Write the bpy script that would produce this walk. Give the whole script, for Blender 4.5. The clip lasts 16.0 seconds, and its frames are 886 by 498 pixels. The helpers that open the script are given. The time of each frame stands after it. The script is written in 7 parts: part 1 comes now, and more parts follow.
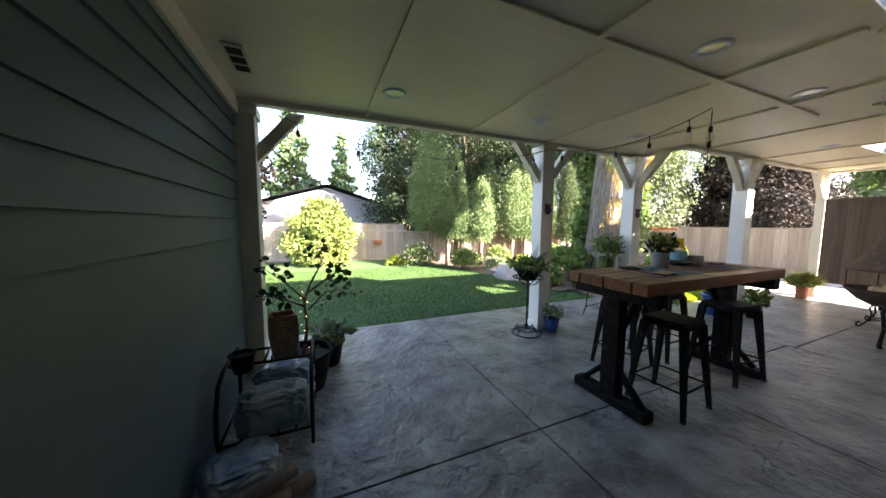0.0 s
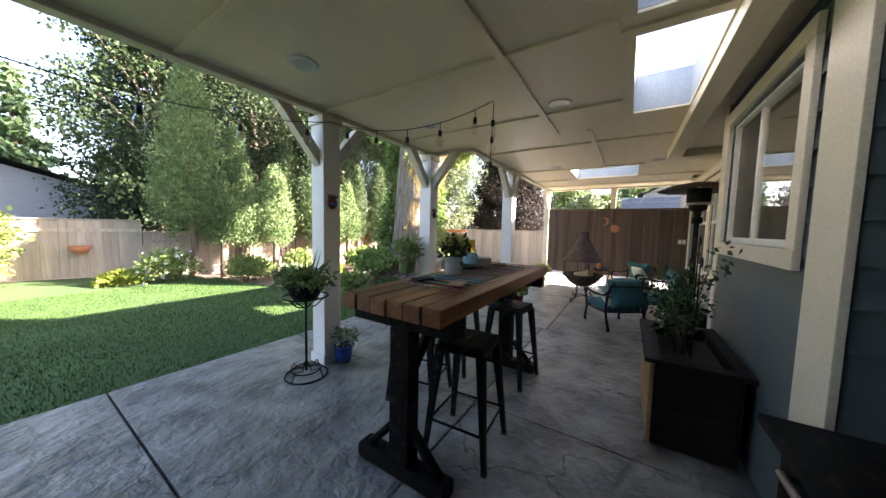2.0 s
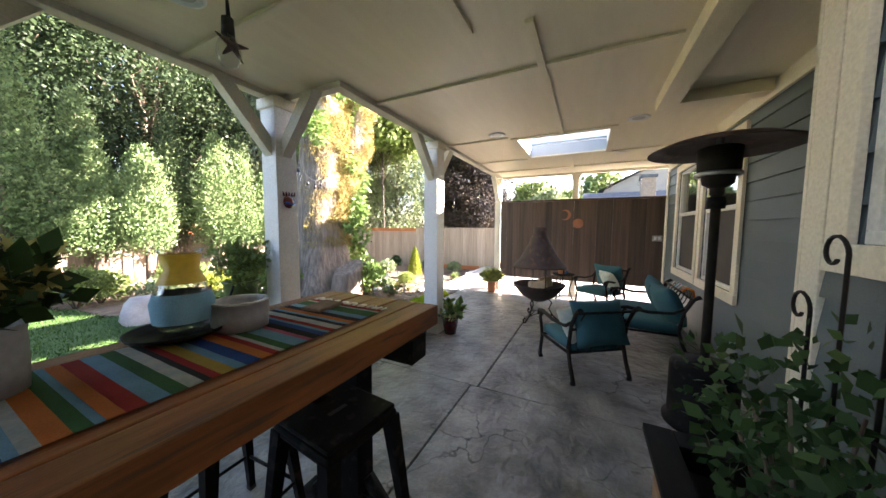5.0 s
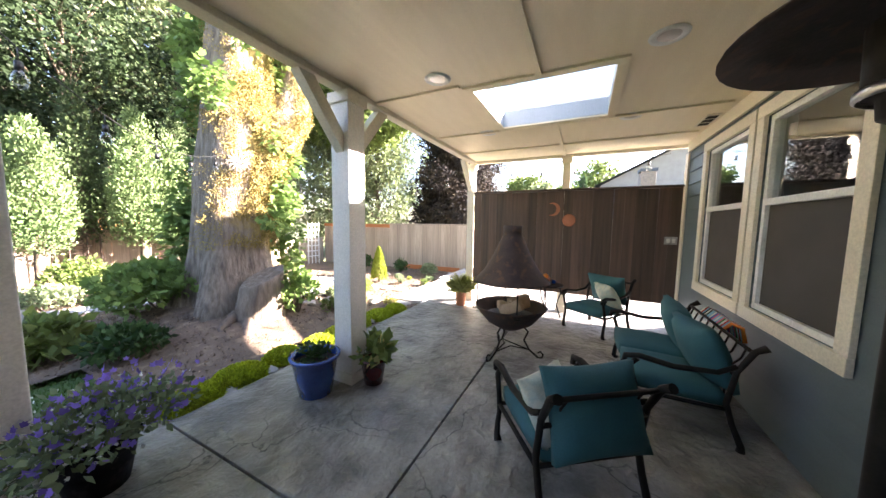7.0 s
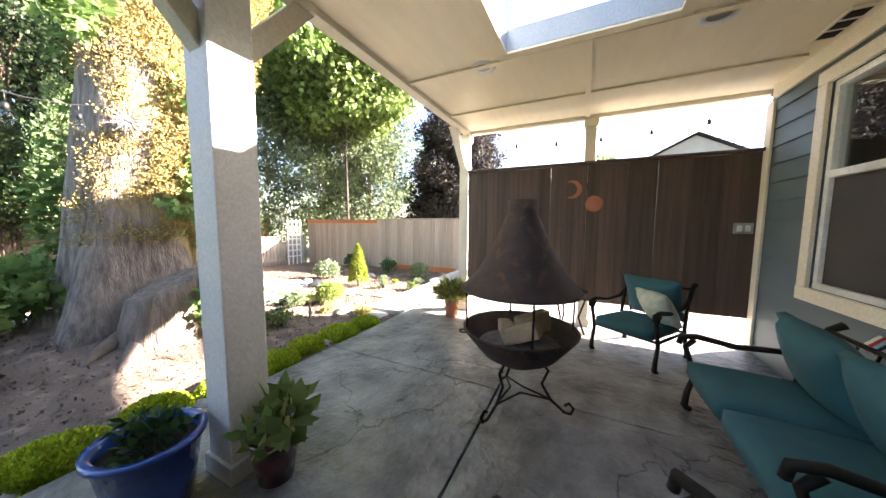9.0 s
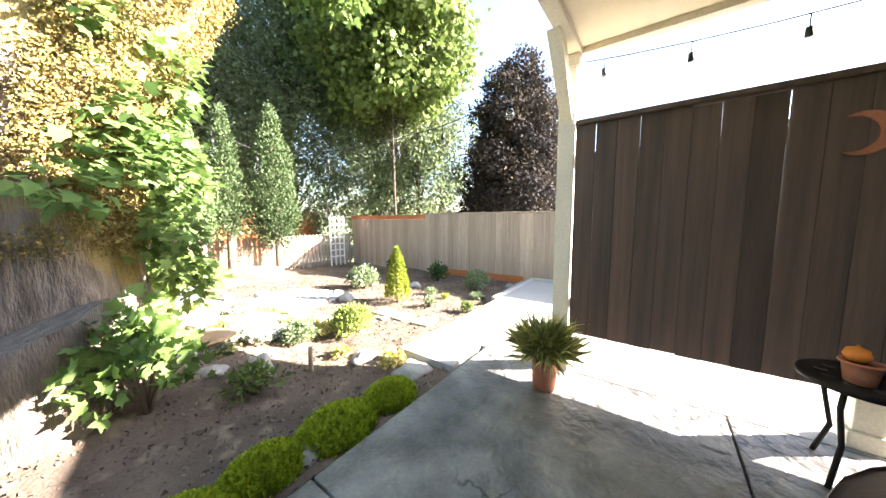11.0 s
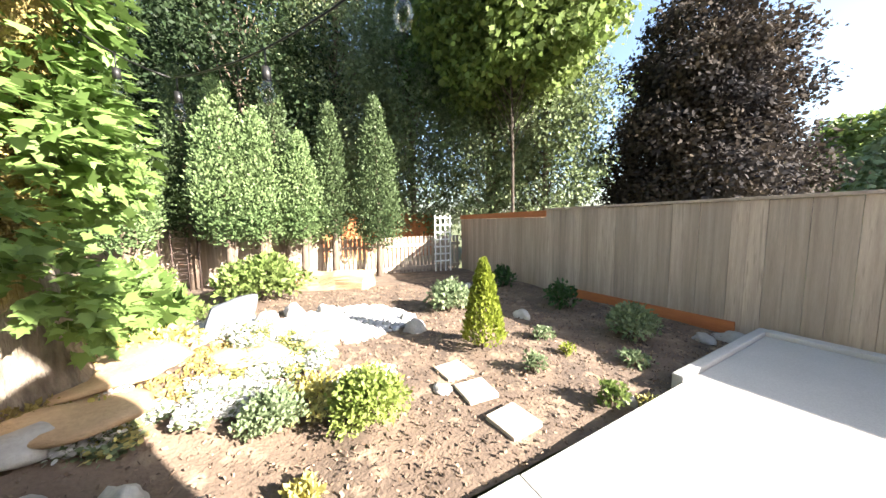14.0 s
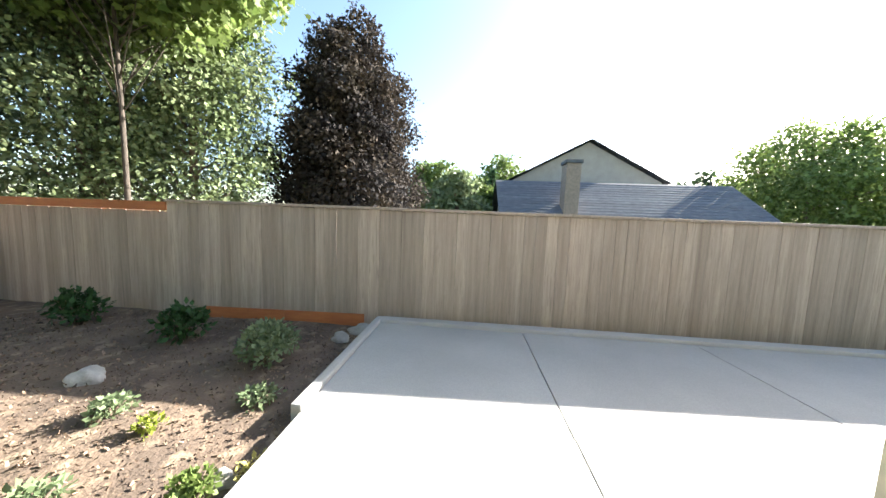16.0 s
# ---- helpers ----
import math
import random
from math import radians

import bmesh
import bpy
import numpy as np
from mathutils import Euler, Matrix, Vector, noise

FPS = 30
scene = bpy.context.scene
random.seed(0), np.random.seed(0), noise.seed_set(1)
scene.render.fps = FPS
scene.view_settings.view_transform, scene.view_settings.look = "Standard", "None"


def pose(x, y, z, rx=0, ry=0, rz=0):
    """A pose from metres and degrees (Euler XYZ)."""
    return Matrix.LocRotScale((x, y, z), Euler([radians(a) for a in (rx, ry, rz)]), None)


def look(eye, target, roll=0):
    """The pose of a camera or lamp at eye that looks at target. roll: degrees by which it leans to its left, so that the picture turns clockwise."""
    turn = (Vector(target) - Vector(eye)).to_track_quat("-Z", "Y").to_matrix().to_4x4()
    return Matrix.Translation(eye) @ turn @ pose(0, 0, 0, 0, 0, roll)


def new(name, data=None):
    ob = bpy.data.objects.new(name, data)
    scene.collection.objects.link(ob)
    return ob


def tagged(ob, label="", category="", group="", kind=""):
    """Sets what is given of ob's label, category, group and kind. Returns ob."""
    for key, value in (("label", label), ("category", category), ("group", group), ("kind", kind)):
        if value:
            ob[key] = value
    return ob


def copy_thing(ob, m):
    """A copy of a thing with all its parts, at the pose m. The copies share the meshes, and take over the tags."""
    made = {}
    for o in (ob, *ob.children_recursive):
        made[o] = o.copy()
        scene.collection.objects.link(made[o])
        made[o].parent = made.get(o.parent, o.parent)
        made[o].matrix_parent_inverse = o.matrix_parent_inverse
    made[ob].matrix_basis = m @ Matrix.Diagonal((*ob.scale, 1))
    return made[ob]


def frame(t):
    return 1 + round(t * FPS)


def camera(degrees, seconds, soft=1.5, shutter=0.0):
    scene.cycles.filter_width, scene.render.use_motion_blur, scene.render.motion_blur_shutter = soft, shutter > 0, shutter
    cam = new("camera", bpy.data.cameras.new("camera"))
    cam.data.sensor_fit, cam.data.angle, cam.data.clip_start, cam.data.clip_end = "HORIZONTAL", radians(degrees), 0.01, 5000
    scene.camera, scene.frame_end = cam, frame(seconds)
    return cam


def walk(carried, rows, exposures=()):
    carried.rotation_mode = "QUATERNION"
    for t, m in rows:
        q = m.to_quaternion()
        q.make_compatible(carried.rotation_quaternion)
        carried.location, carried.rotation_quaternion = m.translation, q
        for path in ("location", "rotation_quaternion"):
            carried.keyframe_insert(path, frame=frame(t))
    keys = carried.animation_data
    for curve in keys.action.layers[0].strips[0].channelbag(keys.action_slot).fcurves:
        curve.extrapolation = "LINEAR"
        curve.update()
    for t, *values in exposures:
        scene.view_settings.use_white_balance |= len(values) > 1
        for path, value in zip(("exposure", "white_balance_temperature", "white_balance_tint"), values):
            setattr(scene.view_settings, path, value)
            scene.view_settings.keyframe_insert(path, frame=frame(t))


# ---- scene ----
cam = camera(113.5, 16.0)
PATH = [
    (0, (-0.103, 0.64, 1.484), (0.675, 2.474, 1.313), 0.4),
    (0.5, (0.063, 0.813, 1.432), (1.12, 2.503, 1.275), 0.8),
    (1, (0.304, 1.006, 1.439), (1.636, 2.49, 1.287), 0.9),
    (1.5, (0.563, 1.121, 1.453), (2.154, 2.324, 1.303), 1.2),
    (2, (0.858, 1.192, 1.457), (2.541, 2.261, 1.314), 1.3),
    (2.5, (1.126, 1.273, 1.455), (2.871, 2.24, 1.317), 1.3),
    (3, (1.406, 1.316, 1.463), (3.186, 2.217, 1.323), 1.0),
    (3.5, (1.75, 1.301, 1.466), (3.532, 2.198, 1.321), 0.6),
    (4, (2.103, 1.299, 1.447), (3.885, 2.195, 1.302), 0.3),
    (6.3, (3.81, 1.262, 1.434), (5.596, 2.148, 1.269), 0.8),
    (6.5, (3.964, 1.28, 1.445), (5.75, 2.163, 1.273), 0.9),
    (7, (4.319, 1.255, 1.463), (6.112, 2.124, 1.287), 0.8),
    (7.5, (4.647, 1.225, 1.457), (6.443, 2.088, 1.283), 0.8),
    (8, (4.907, 1.26, 1.427), (6.703, 2.124, 1.253), 0.7),
    (8.5, (5.164, 1.366, 1.336), (6.96, 2.226, 1.157), 0.7),
    (8.7, (5.284, 1.442, 1.287), (7.079, 2.306, 1.112), 0.6),
    (10.8, (6.811, 2.44, 1.316), (8.443, 3.576, 1.101), -0.5),
    (11, (6.94, 2.56, 1.3), (8.539, 3.742, 1.09), -0.4),
    (11.5, (7.257, 2.812, 1.294), (8.769, 4.103, 1.081), -0.5),
    (12, (7.549, 3.044, 1.268), (8.934, 4.472, 1.061), -0.7),
    (12.5, (7.805, 3.253, 1.236), (9.074, 4.786, 1.042), -0.6),
    (13, (8.104, 3.41, 1.23), (9.234, 5.049, 1.032), -0.8),
    (13.5, (8.341, 3.544, 1.216), (9.35, 5.259, 1.023), -1.0),
    (14, (8.554, 3.627, 1.219), (9.502, 5.378, 1.031), -0.9),
    (14.5, (8.75, 3.687, 1.205), (9.679, 5.448, 1.023), -0.8),
    (15, (8.961, 3.72, 1.209), (9.945, 5.452, 1.023), -0.8),
    (15.5, (9.188, 3.663, 1.23), (10.773, 4.867, 1.032), 0.5),
    (16, (9.383, 3.552, 1.271), (11.367, 3.721, 1.09), 2.3),
]
EXPOSURES = [(0.0, 3.95, 6800, 22), (3.5, 4.0, 6800, 22), (6.5, 4.1, 6700, 22), (8.5, 4.0, 6600, 20), (11.0, 3.75, 6500, 14), (12.0, 3.65, 6500, 12), (13.0, 3.25, 6500, 12), (14.0, 2.95, 6500, 12), (15.0, 2.55, 6500, 12), (15.5, 2.55, 6500, 11), (16.0, 2.95, 6300, 8)]
walk(cam, [(t, look(eye, target, roll)) for t, eye, target, roll in PATH], EXPOSURES)


# ---- sky and sun ----
SUN_TO = Vector((1.3, -1.75, 1.0)).normalized()
world = bpy.data.worlds.new("sky")
scene.world = world
world.use_nodes = True
wn = world.node_tree.nodes
sky = wn.new("ShaderNodeTexSky")
sky.sky_type, sky.sun_disc = "NISHITA", False
sky.sun_elevation, sky.sun_rotation = math.asin(SUN_TO.z), math.atan2(SUN_TO.x, SUN_TO.y)
sky.dust_density = 1.5
world.node_tree.links.new(sky.outputs[0], wn["Background"].inputs[0])
wn["Background"].inputs[1].default_value = 0.062
sun_data = bpy.data.lights.new("sun", "SUN")
sun_data.energy, sun_data.angle, sun_data.color = 5.0, radians(0.6), (1.0, 0.93, 0.82)
sun_ob = new("sun", sun_data)
sun_ob.rotation_euler = SUN_TO.to_track_quat("Z", "Y").to_euler()
sun_ob.location = (20, -25, 20)


# ---- materials ----
def mat(name, col, col2=None, rough=0.6, metal=0.0, scale=6.0, fine=60.0, bump=0.15, island=0.0, obrand=0.0,
        stretch=(1, 1, 1), spec=0.5, translucent=0.0, worn=None, coat=0.0, dist=0.01):
    """A surface with a broad mottling from col to col2, a fine grain, a bump, and wear."""
    m = bpy.data.materials.new(name)
    m.use_nodes = True
    nt = m.node_tree
    n, l = nt.nodes, nt.links
    b = n["Principled BSDF"]
    tc = n.new("ShaderNodeTexCoord")
    mp = n.new("ShaderNodeMapping")
    mp.inputs["Scale"].default_value = stretch
    l.new(tc.outputs["Object"], mp.inputs[0])
    if obrand:
        oi, om = n.new("ShaderNodeObjectInfo"), n.new("ShaderNodeVectorMath")
        om.operation = "SCALE"
        om.inputs[0].default_value = (31, 17, 23)
        l.new(oi.outputs["Random"], om.inputs["Scale"])
        l.new(om.outputs[0], mp.inputs["Location"])
    n1 = n.new("ShaderNodeTexNoise")
    n1.inputs["Scale"].default_value, n1.inputs["Detail"].default_value = scale, 6
    n2 = n.new("ShaderNodeTexNoise")
    n2.inputs["Scale"].default_value, n2.inputs["Detail"].default_value = fine, 3
    for k in (n1, n2):
        l.new(mp.outputs[0], k.inputs["Vector"])
    mix = n.new("ShaderNodeMix")
    mix.data_type = "RGBA"
    mix.inputs["A"].default_value = (*col, 1)
    mix.inputs["B"].default_value = (*(col2 or [c * 0.75 for c in col]), 1)
    r = n.new("ShaderNodeMapRange")
    r.inputs["From Min"].default_value, r.inputs["From Max"].default_value = 0.32, 0.68
    l.new(n1.outputs[0], r.inputs[0])
    l.new(r.outputs[0], mix.inputs["Factor"])
    hsv = n.new("ShaderNodeHueSaturation")
    l.new(mix.outputs["Result"], hsv.inputs["Color"])
    a = n.new("ShaderNodeMath")
    a.operation = "MULTIPLY_ADD"
    a.inputs[1].default_value, a.inputs[2].default_value = 0.5, 0.75
    l.new(n2.outputs[0], a.inputs[0])
    last = a.outputs[0]
    for amount, node, out in ((island, "ShaderNodeNewGeometry", "Random Per Island"), (obrand, "ShaderNodeObjectInfo", "Random")):
        if amount:
            g = n.new(node)
            k = n.new("ShaderNodeMath")
            k.operation = "MULTIPLY_ADD"
            k.inputs[1].default_value, k.inputs[2].default_value = amount, 1 - amount / 2
            l.new(g.outputs[out], k.inputs[0])
            k2 = n.new("ShaderNodeMath")
            k2.operation = "MULTIPLY"
            l.new(last, k2.inputs[0])
            l.new(k.outputs[0], k2.inputs[1])
            last = k2.outputs[0]
    l.new(last, hsv.inputs["Value"])
    colour = hsv.outputs[0]
    if worn:
        n3 = n.new("ShaderNodeTexNoise")
        n3.inputs["Scale"].default_value, n3.inputs["Detail"].default_value = scale * 2.3, 8
        l.new(mp.outputs[0], n3.inputs["Vector"])
        r3 = n.new("ShaderNodeMapRange")
        r3.inputs["From Min"].default_value, r3.inputs["From Max"].default_value = 0.56, 0.66
        l.new(n3.outputs[0], r3.inputs[0])
        m3 = n.new("ShaderNodeMix")
        m3.data_type = "RGBA"
        l.new(r3.outputs[0], m3.inputs["Factor"])
        l.new(colour, m3.inputs["A"])
        m3.inputs["B"].default_value = (*worn, 1)
        colour = m3.outputs["Result"]
    l.new(colour, b.inputs["Base Color"])
    b.inputs["Roughness"].default_value, b.inputs["Metallic"].default_value = rough, metal
    b.inputs["Specular IOR Level"].default_value = spec
    b.inputs["Coat Weight"].default_value = coat
    if bump:
        add = n.new("ShaderNodeMath")
        add.operation = "MULTIPLY_ADD"
        add.inputs[1].default_value = 0.35
        l.new(n2.outputs[0], add.inputs[0])
        l.new(n1.outputs[0], add.inputs[2])
        bp = n.new("ShaderNodeBump")
        bp.inputs["Strength"].default_value, bp.inputs["Distance"].default_value = bump, dist
        l.new(add.outputs[0], bp.inputs["Height"])
        l.new(bp.outputs[0], b.inputs["Normal"])
    if translucent:
        tr = n.new("ShaderNodeBsdfTranslucent")
        l.new(colour, tr.inputs[0])
        ms = n.new("ShaderNodeMixShader")
        ms.inputs[0].default_value = translucent
        l.new(b.outputs[0], ms.inputs[1])
        l.new(tr.outputs[0], ms.inputs[2])
        l.new(ms.outputs[0], n["Material Output"].inputs[0])
    return m


def leaf_mat(name, col, col2, translucent=0.35, rough=0.55):
    return mat(name, col, col2, rough=rough, scale=0.9, fine=8, bump=0, island=0.7, translucent=translucent, spec=0.2)


def glass_mat(name, tint=(0.9, 0.95, 0.95), ior=1.45):
    m = bpy.data.materials.new(name)
    m.use_nodes = True
    n, l = m.node_tree.nodes, m.node_tree.links
    n.remove(n["Principled BSDF"])
    tr, gl, fr, ms = (n.new("ShaderNodeBsdfTransparent"), n.new("ShaderNodeBsdfGlossy"), n.new("ShaderNodeLayerWeight"), n.new("ShaderNodeMixShader"))
    tr.inputs[0].default_value = (*tint, 1)
    gl.inputs["Roughness"].default_value = 0.01
    fr.inputs[0].default_value = 0.5
    pw = n.new("ShaderNodeMath")
    pw.operation = "POWER"
    pw.inputs[1].default_value = 3.2
    l.new(fr.outputs["Facing"], pw.inputs[0])
    ad = n.new("ShaderNodeMath")
    ad.operation = "MULTIPLY_ADD"
    ad.inputs[1].default_value, ad.inputs[2].default_value = 0.9, (ior - 1) * 0.12
    l.new(pw.outputs[0], ad.inputs[0])
    l.new(ad.outputs[0], ms.inputs[0])
    l.new(tr.outputs[0], ms.inputs[1])
    l.new(gl.outputs[0], ms.inputs[2])
    l.new(ms.outputs[0], n["Material Output"].inputs[0])
    return m


def glow_mat(name, col, strength):
    m = bpy.data.materials.new(name)
    m.use_nodes = True
    b = m.node_tree.nodes["Principled BSDF"]
    b.inputs["Base Color"].default_value = (*col, 1)
    b.inputs["Emission Color"].default_value = (*col, 1)
    b.inputs["Emission Strength"].default_value = strength
    return m


def mesh_mat(name, col, open_):
    """Fine woven screen: part of the light passes between its threads."""
    m = mat(name, col, rough=0.7, scale=3, fine=200, bump=0.1)
    n, l = m.node_tree.nodes, m.node_tree.links
    tr, ms = n.new("ShaderNodeBsdfTransparent"), n.new("ShaderNodeMixShader")
    ms.inputs[0].default_value = open_
    l.new(n["Principled BSDF"].outputs[0], ms.inputs[1])
    l.new(tr.outputs[0], ms.inputs[2])
    l.new(ms.outputs[0], n["Material Output"].inputs[0])
    return m


def concrete_mat(name, col, col2, vein, relief, rough):
    """Stamped concrete: cloudy tone, winding creases and a seamless stone relief."""
    m = mat(name, col, col2, rough=rough, scale=3.2, fine=40, bump=0.3, dist=0.01, spec=0.5)
    n, l = m.node_tree.nodes, m.node_tree.links
    b = n["Principled BSDF"]
    tc = n["Texture Coordinate"]
    warp = n.new("ShaderNodeTexNoise")
    warp.inputs["Scale"].default_value, warp.inputs["Detail"].default_value = 2.2, 5
    l.new(tc.outputs["Object"], warp.inputs["Vector"])
    vm = n.new("ShaderNodeVectorMath")
    vm.operation = "MULTIPLY_ADD"
    vm.inputs[1].default_value = (0.7, 0.7, 0.7)
    l.new(warp.outputs["Color"], vm.inputs[0])
    l.new(tc.outputs["Object"], vm.inputs[2])
    v = n.new("ShaderNodeTexVoronoi")
    v.feature = "DISTANCE_TO_EDGE"
    v.inputs["Scale"].default_value = 1.15
    l.new(vm.outputs[0], v.inputs["Vector"])
    r = n.new("ShaderNodeMapRange")
    r.inputs["From Max"].default_value = 0.011
    r.inputs["To Min"].default_value, r.inputs["To Max"].default_value = 0.9, 0
    l.new(v.outputs["Distance"], r.inputs[0])
    wide = n.new("ShaderNodeTexNoise")
    wide.inputs["Scale"].default_value = 0.9
    l.new(tc.outputs["Object"], wide.inputs["Vector"])
    wr = n.new("ShaderNodeMapRange")
    wr.inputs["From Min"].default_value, wr.inputs["From Max"].default_value = 0.44, 0.56
    l.new(wide.outputs[0], wr.inputs[0])
    mul = n.new("ShaderNodeMath")
    mul.operation = "MULTIPLY"
    l.new(r.outputs[0], mul.inputs[0])
    l.new(wr.outputs[0], mul.inputs[1])
    mx = n.new("ShaderNodeMix")
    mx.data_type = "RGBA"
    old = b.inputs["Base Color"].links[0].from_socket
    l.new(mul.outputs[0], mx.inputs["Factor"])
    l.new(old, mx.inputs["A"])
    mx.inputs["B"].default_value = (*vein, 1)
    l.new(mx.outputs["Result"], b.inputs["Base Color"])
    rid = n.new("ShaderNodeTexNoise")
    rid.inputs["Scale"].default_value, rid.inputs["Detail"].default_value = 11, 10
    rid.inputs["Distortion"].default_value = 0.3
    l.new(tc.outputs["Object"], rid.inputs["Vector"])
    bp = n.new("ShaderNodeBump")
    bp.inputs["Strength"].default_value, bp.inputs["Distance"].default_value = relief, 0.06
    l.new(rid.outputs[0], bp.inputs["Height"])
    l.new(b.inputs["Normal"].links[0].from_socket, bp.inputs["Normal"])
    l.new(bp.outputs[0], b.inputs["Normal"])
    return m


def moss_over(m, side, amount):
    """Golden moss over a bark material, thickest on the given side, in ragged patches."""
    n, l = m.node_tree.nodes, m.node_tree.links
    b = n["Principled BSDF"]
    tc = n["Texture Coordinate"]
    dot = n.new("ShaderNodeVectorMath")
    dot.operation = "DOT_PRODUCT"
    dot.inputs[1].default_value = side
    l.new(tc.outputs["Normal"], dot.inputs[0])
    big_, small = n.new("ShaderNodeTexNoise"), n.new("ShaderNodeTexNoise")
    big_.inputs["Scale"].default_value, big_.inputs["Detail"].default_value = 1.6, 8
    small.inputs["Scale"].default_value, small.inputs["Detail"].default_value = 55, 4
    for k in (big_, small):
        l.new(tc.outputs["Object"], k.inputs["Vector"])
    ad = n.new("ShaderNodeMath")
    ad.operation = "MULTIPLY_ADD"
    ad.inputs[1].default_value = 0.3
    l.new(dot.outputs["Value"], ad.inputs[0])
    sep, high, up = n.new("ShaderNodeSeparateXYZ"), n.new("ShaderNodeMapRange"), n.new("ShaderNodeMath")
    l.new(tc.outputs["Object"], sep.inputs[0])
    l.new(sep.outputs["Z"], high.inputs[0])
    high.inputs["From Min"].default_value, high.inputs["From Max"].default_value = 0.35, 0.95
    high.inputs["To Min"].default_value, high.inputs["To Max"].default_value = -0.3, 0.0
    l.new(big_.outputs[0], up.inputs[0])
    l.new(high.outputs[0], up.inputs[1])
    l.new(up.outputs[0], ad.inputs[2])
    r = n.new("ShaderNodeMapRange")
    r.inputs["From Min"].default_value, r.inputs["From Max"].default_value = amount, amount + 0.07
    l.new(ad.outputs[0], r.inputs[0])
    tone = n.new("ShaderNodeMix")
    tone.data_type = "RGBA"
    tone.inputs["A"].default_value, tone.inputs["B"].default_value = (0.19, 0.135, 0.04, 1), (0.4, 0.31, 0.12, 1)
    l.new(small.outputs[0], tone.inputs["Factor"])
    mx = n.new("ShaderNodeMix")
    mx.data_type = "RGBA"
    l.new(r.outputs[0], mx.inputs["Factor"])
    l.new(b.inputs["Base Color"].links[0].from_socket, mx.inputs["A"])
    l.new(tone.outputs["Result"], mx.inputs["B"])
    l.new(mx.outputs["Result"], b.inputs["Base Color"])
    return m


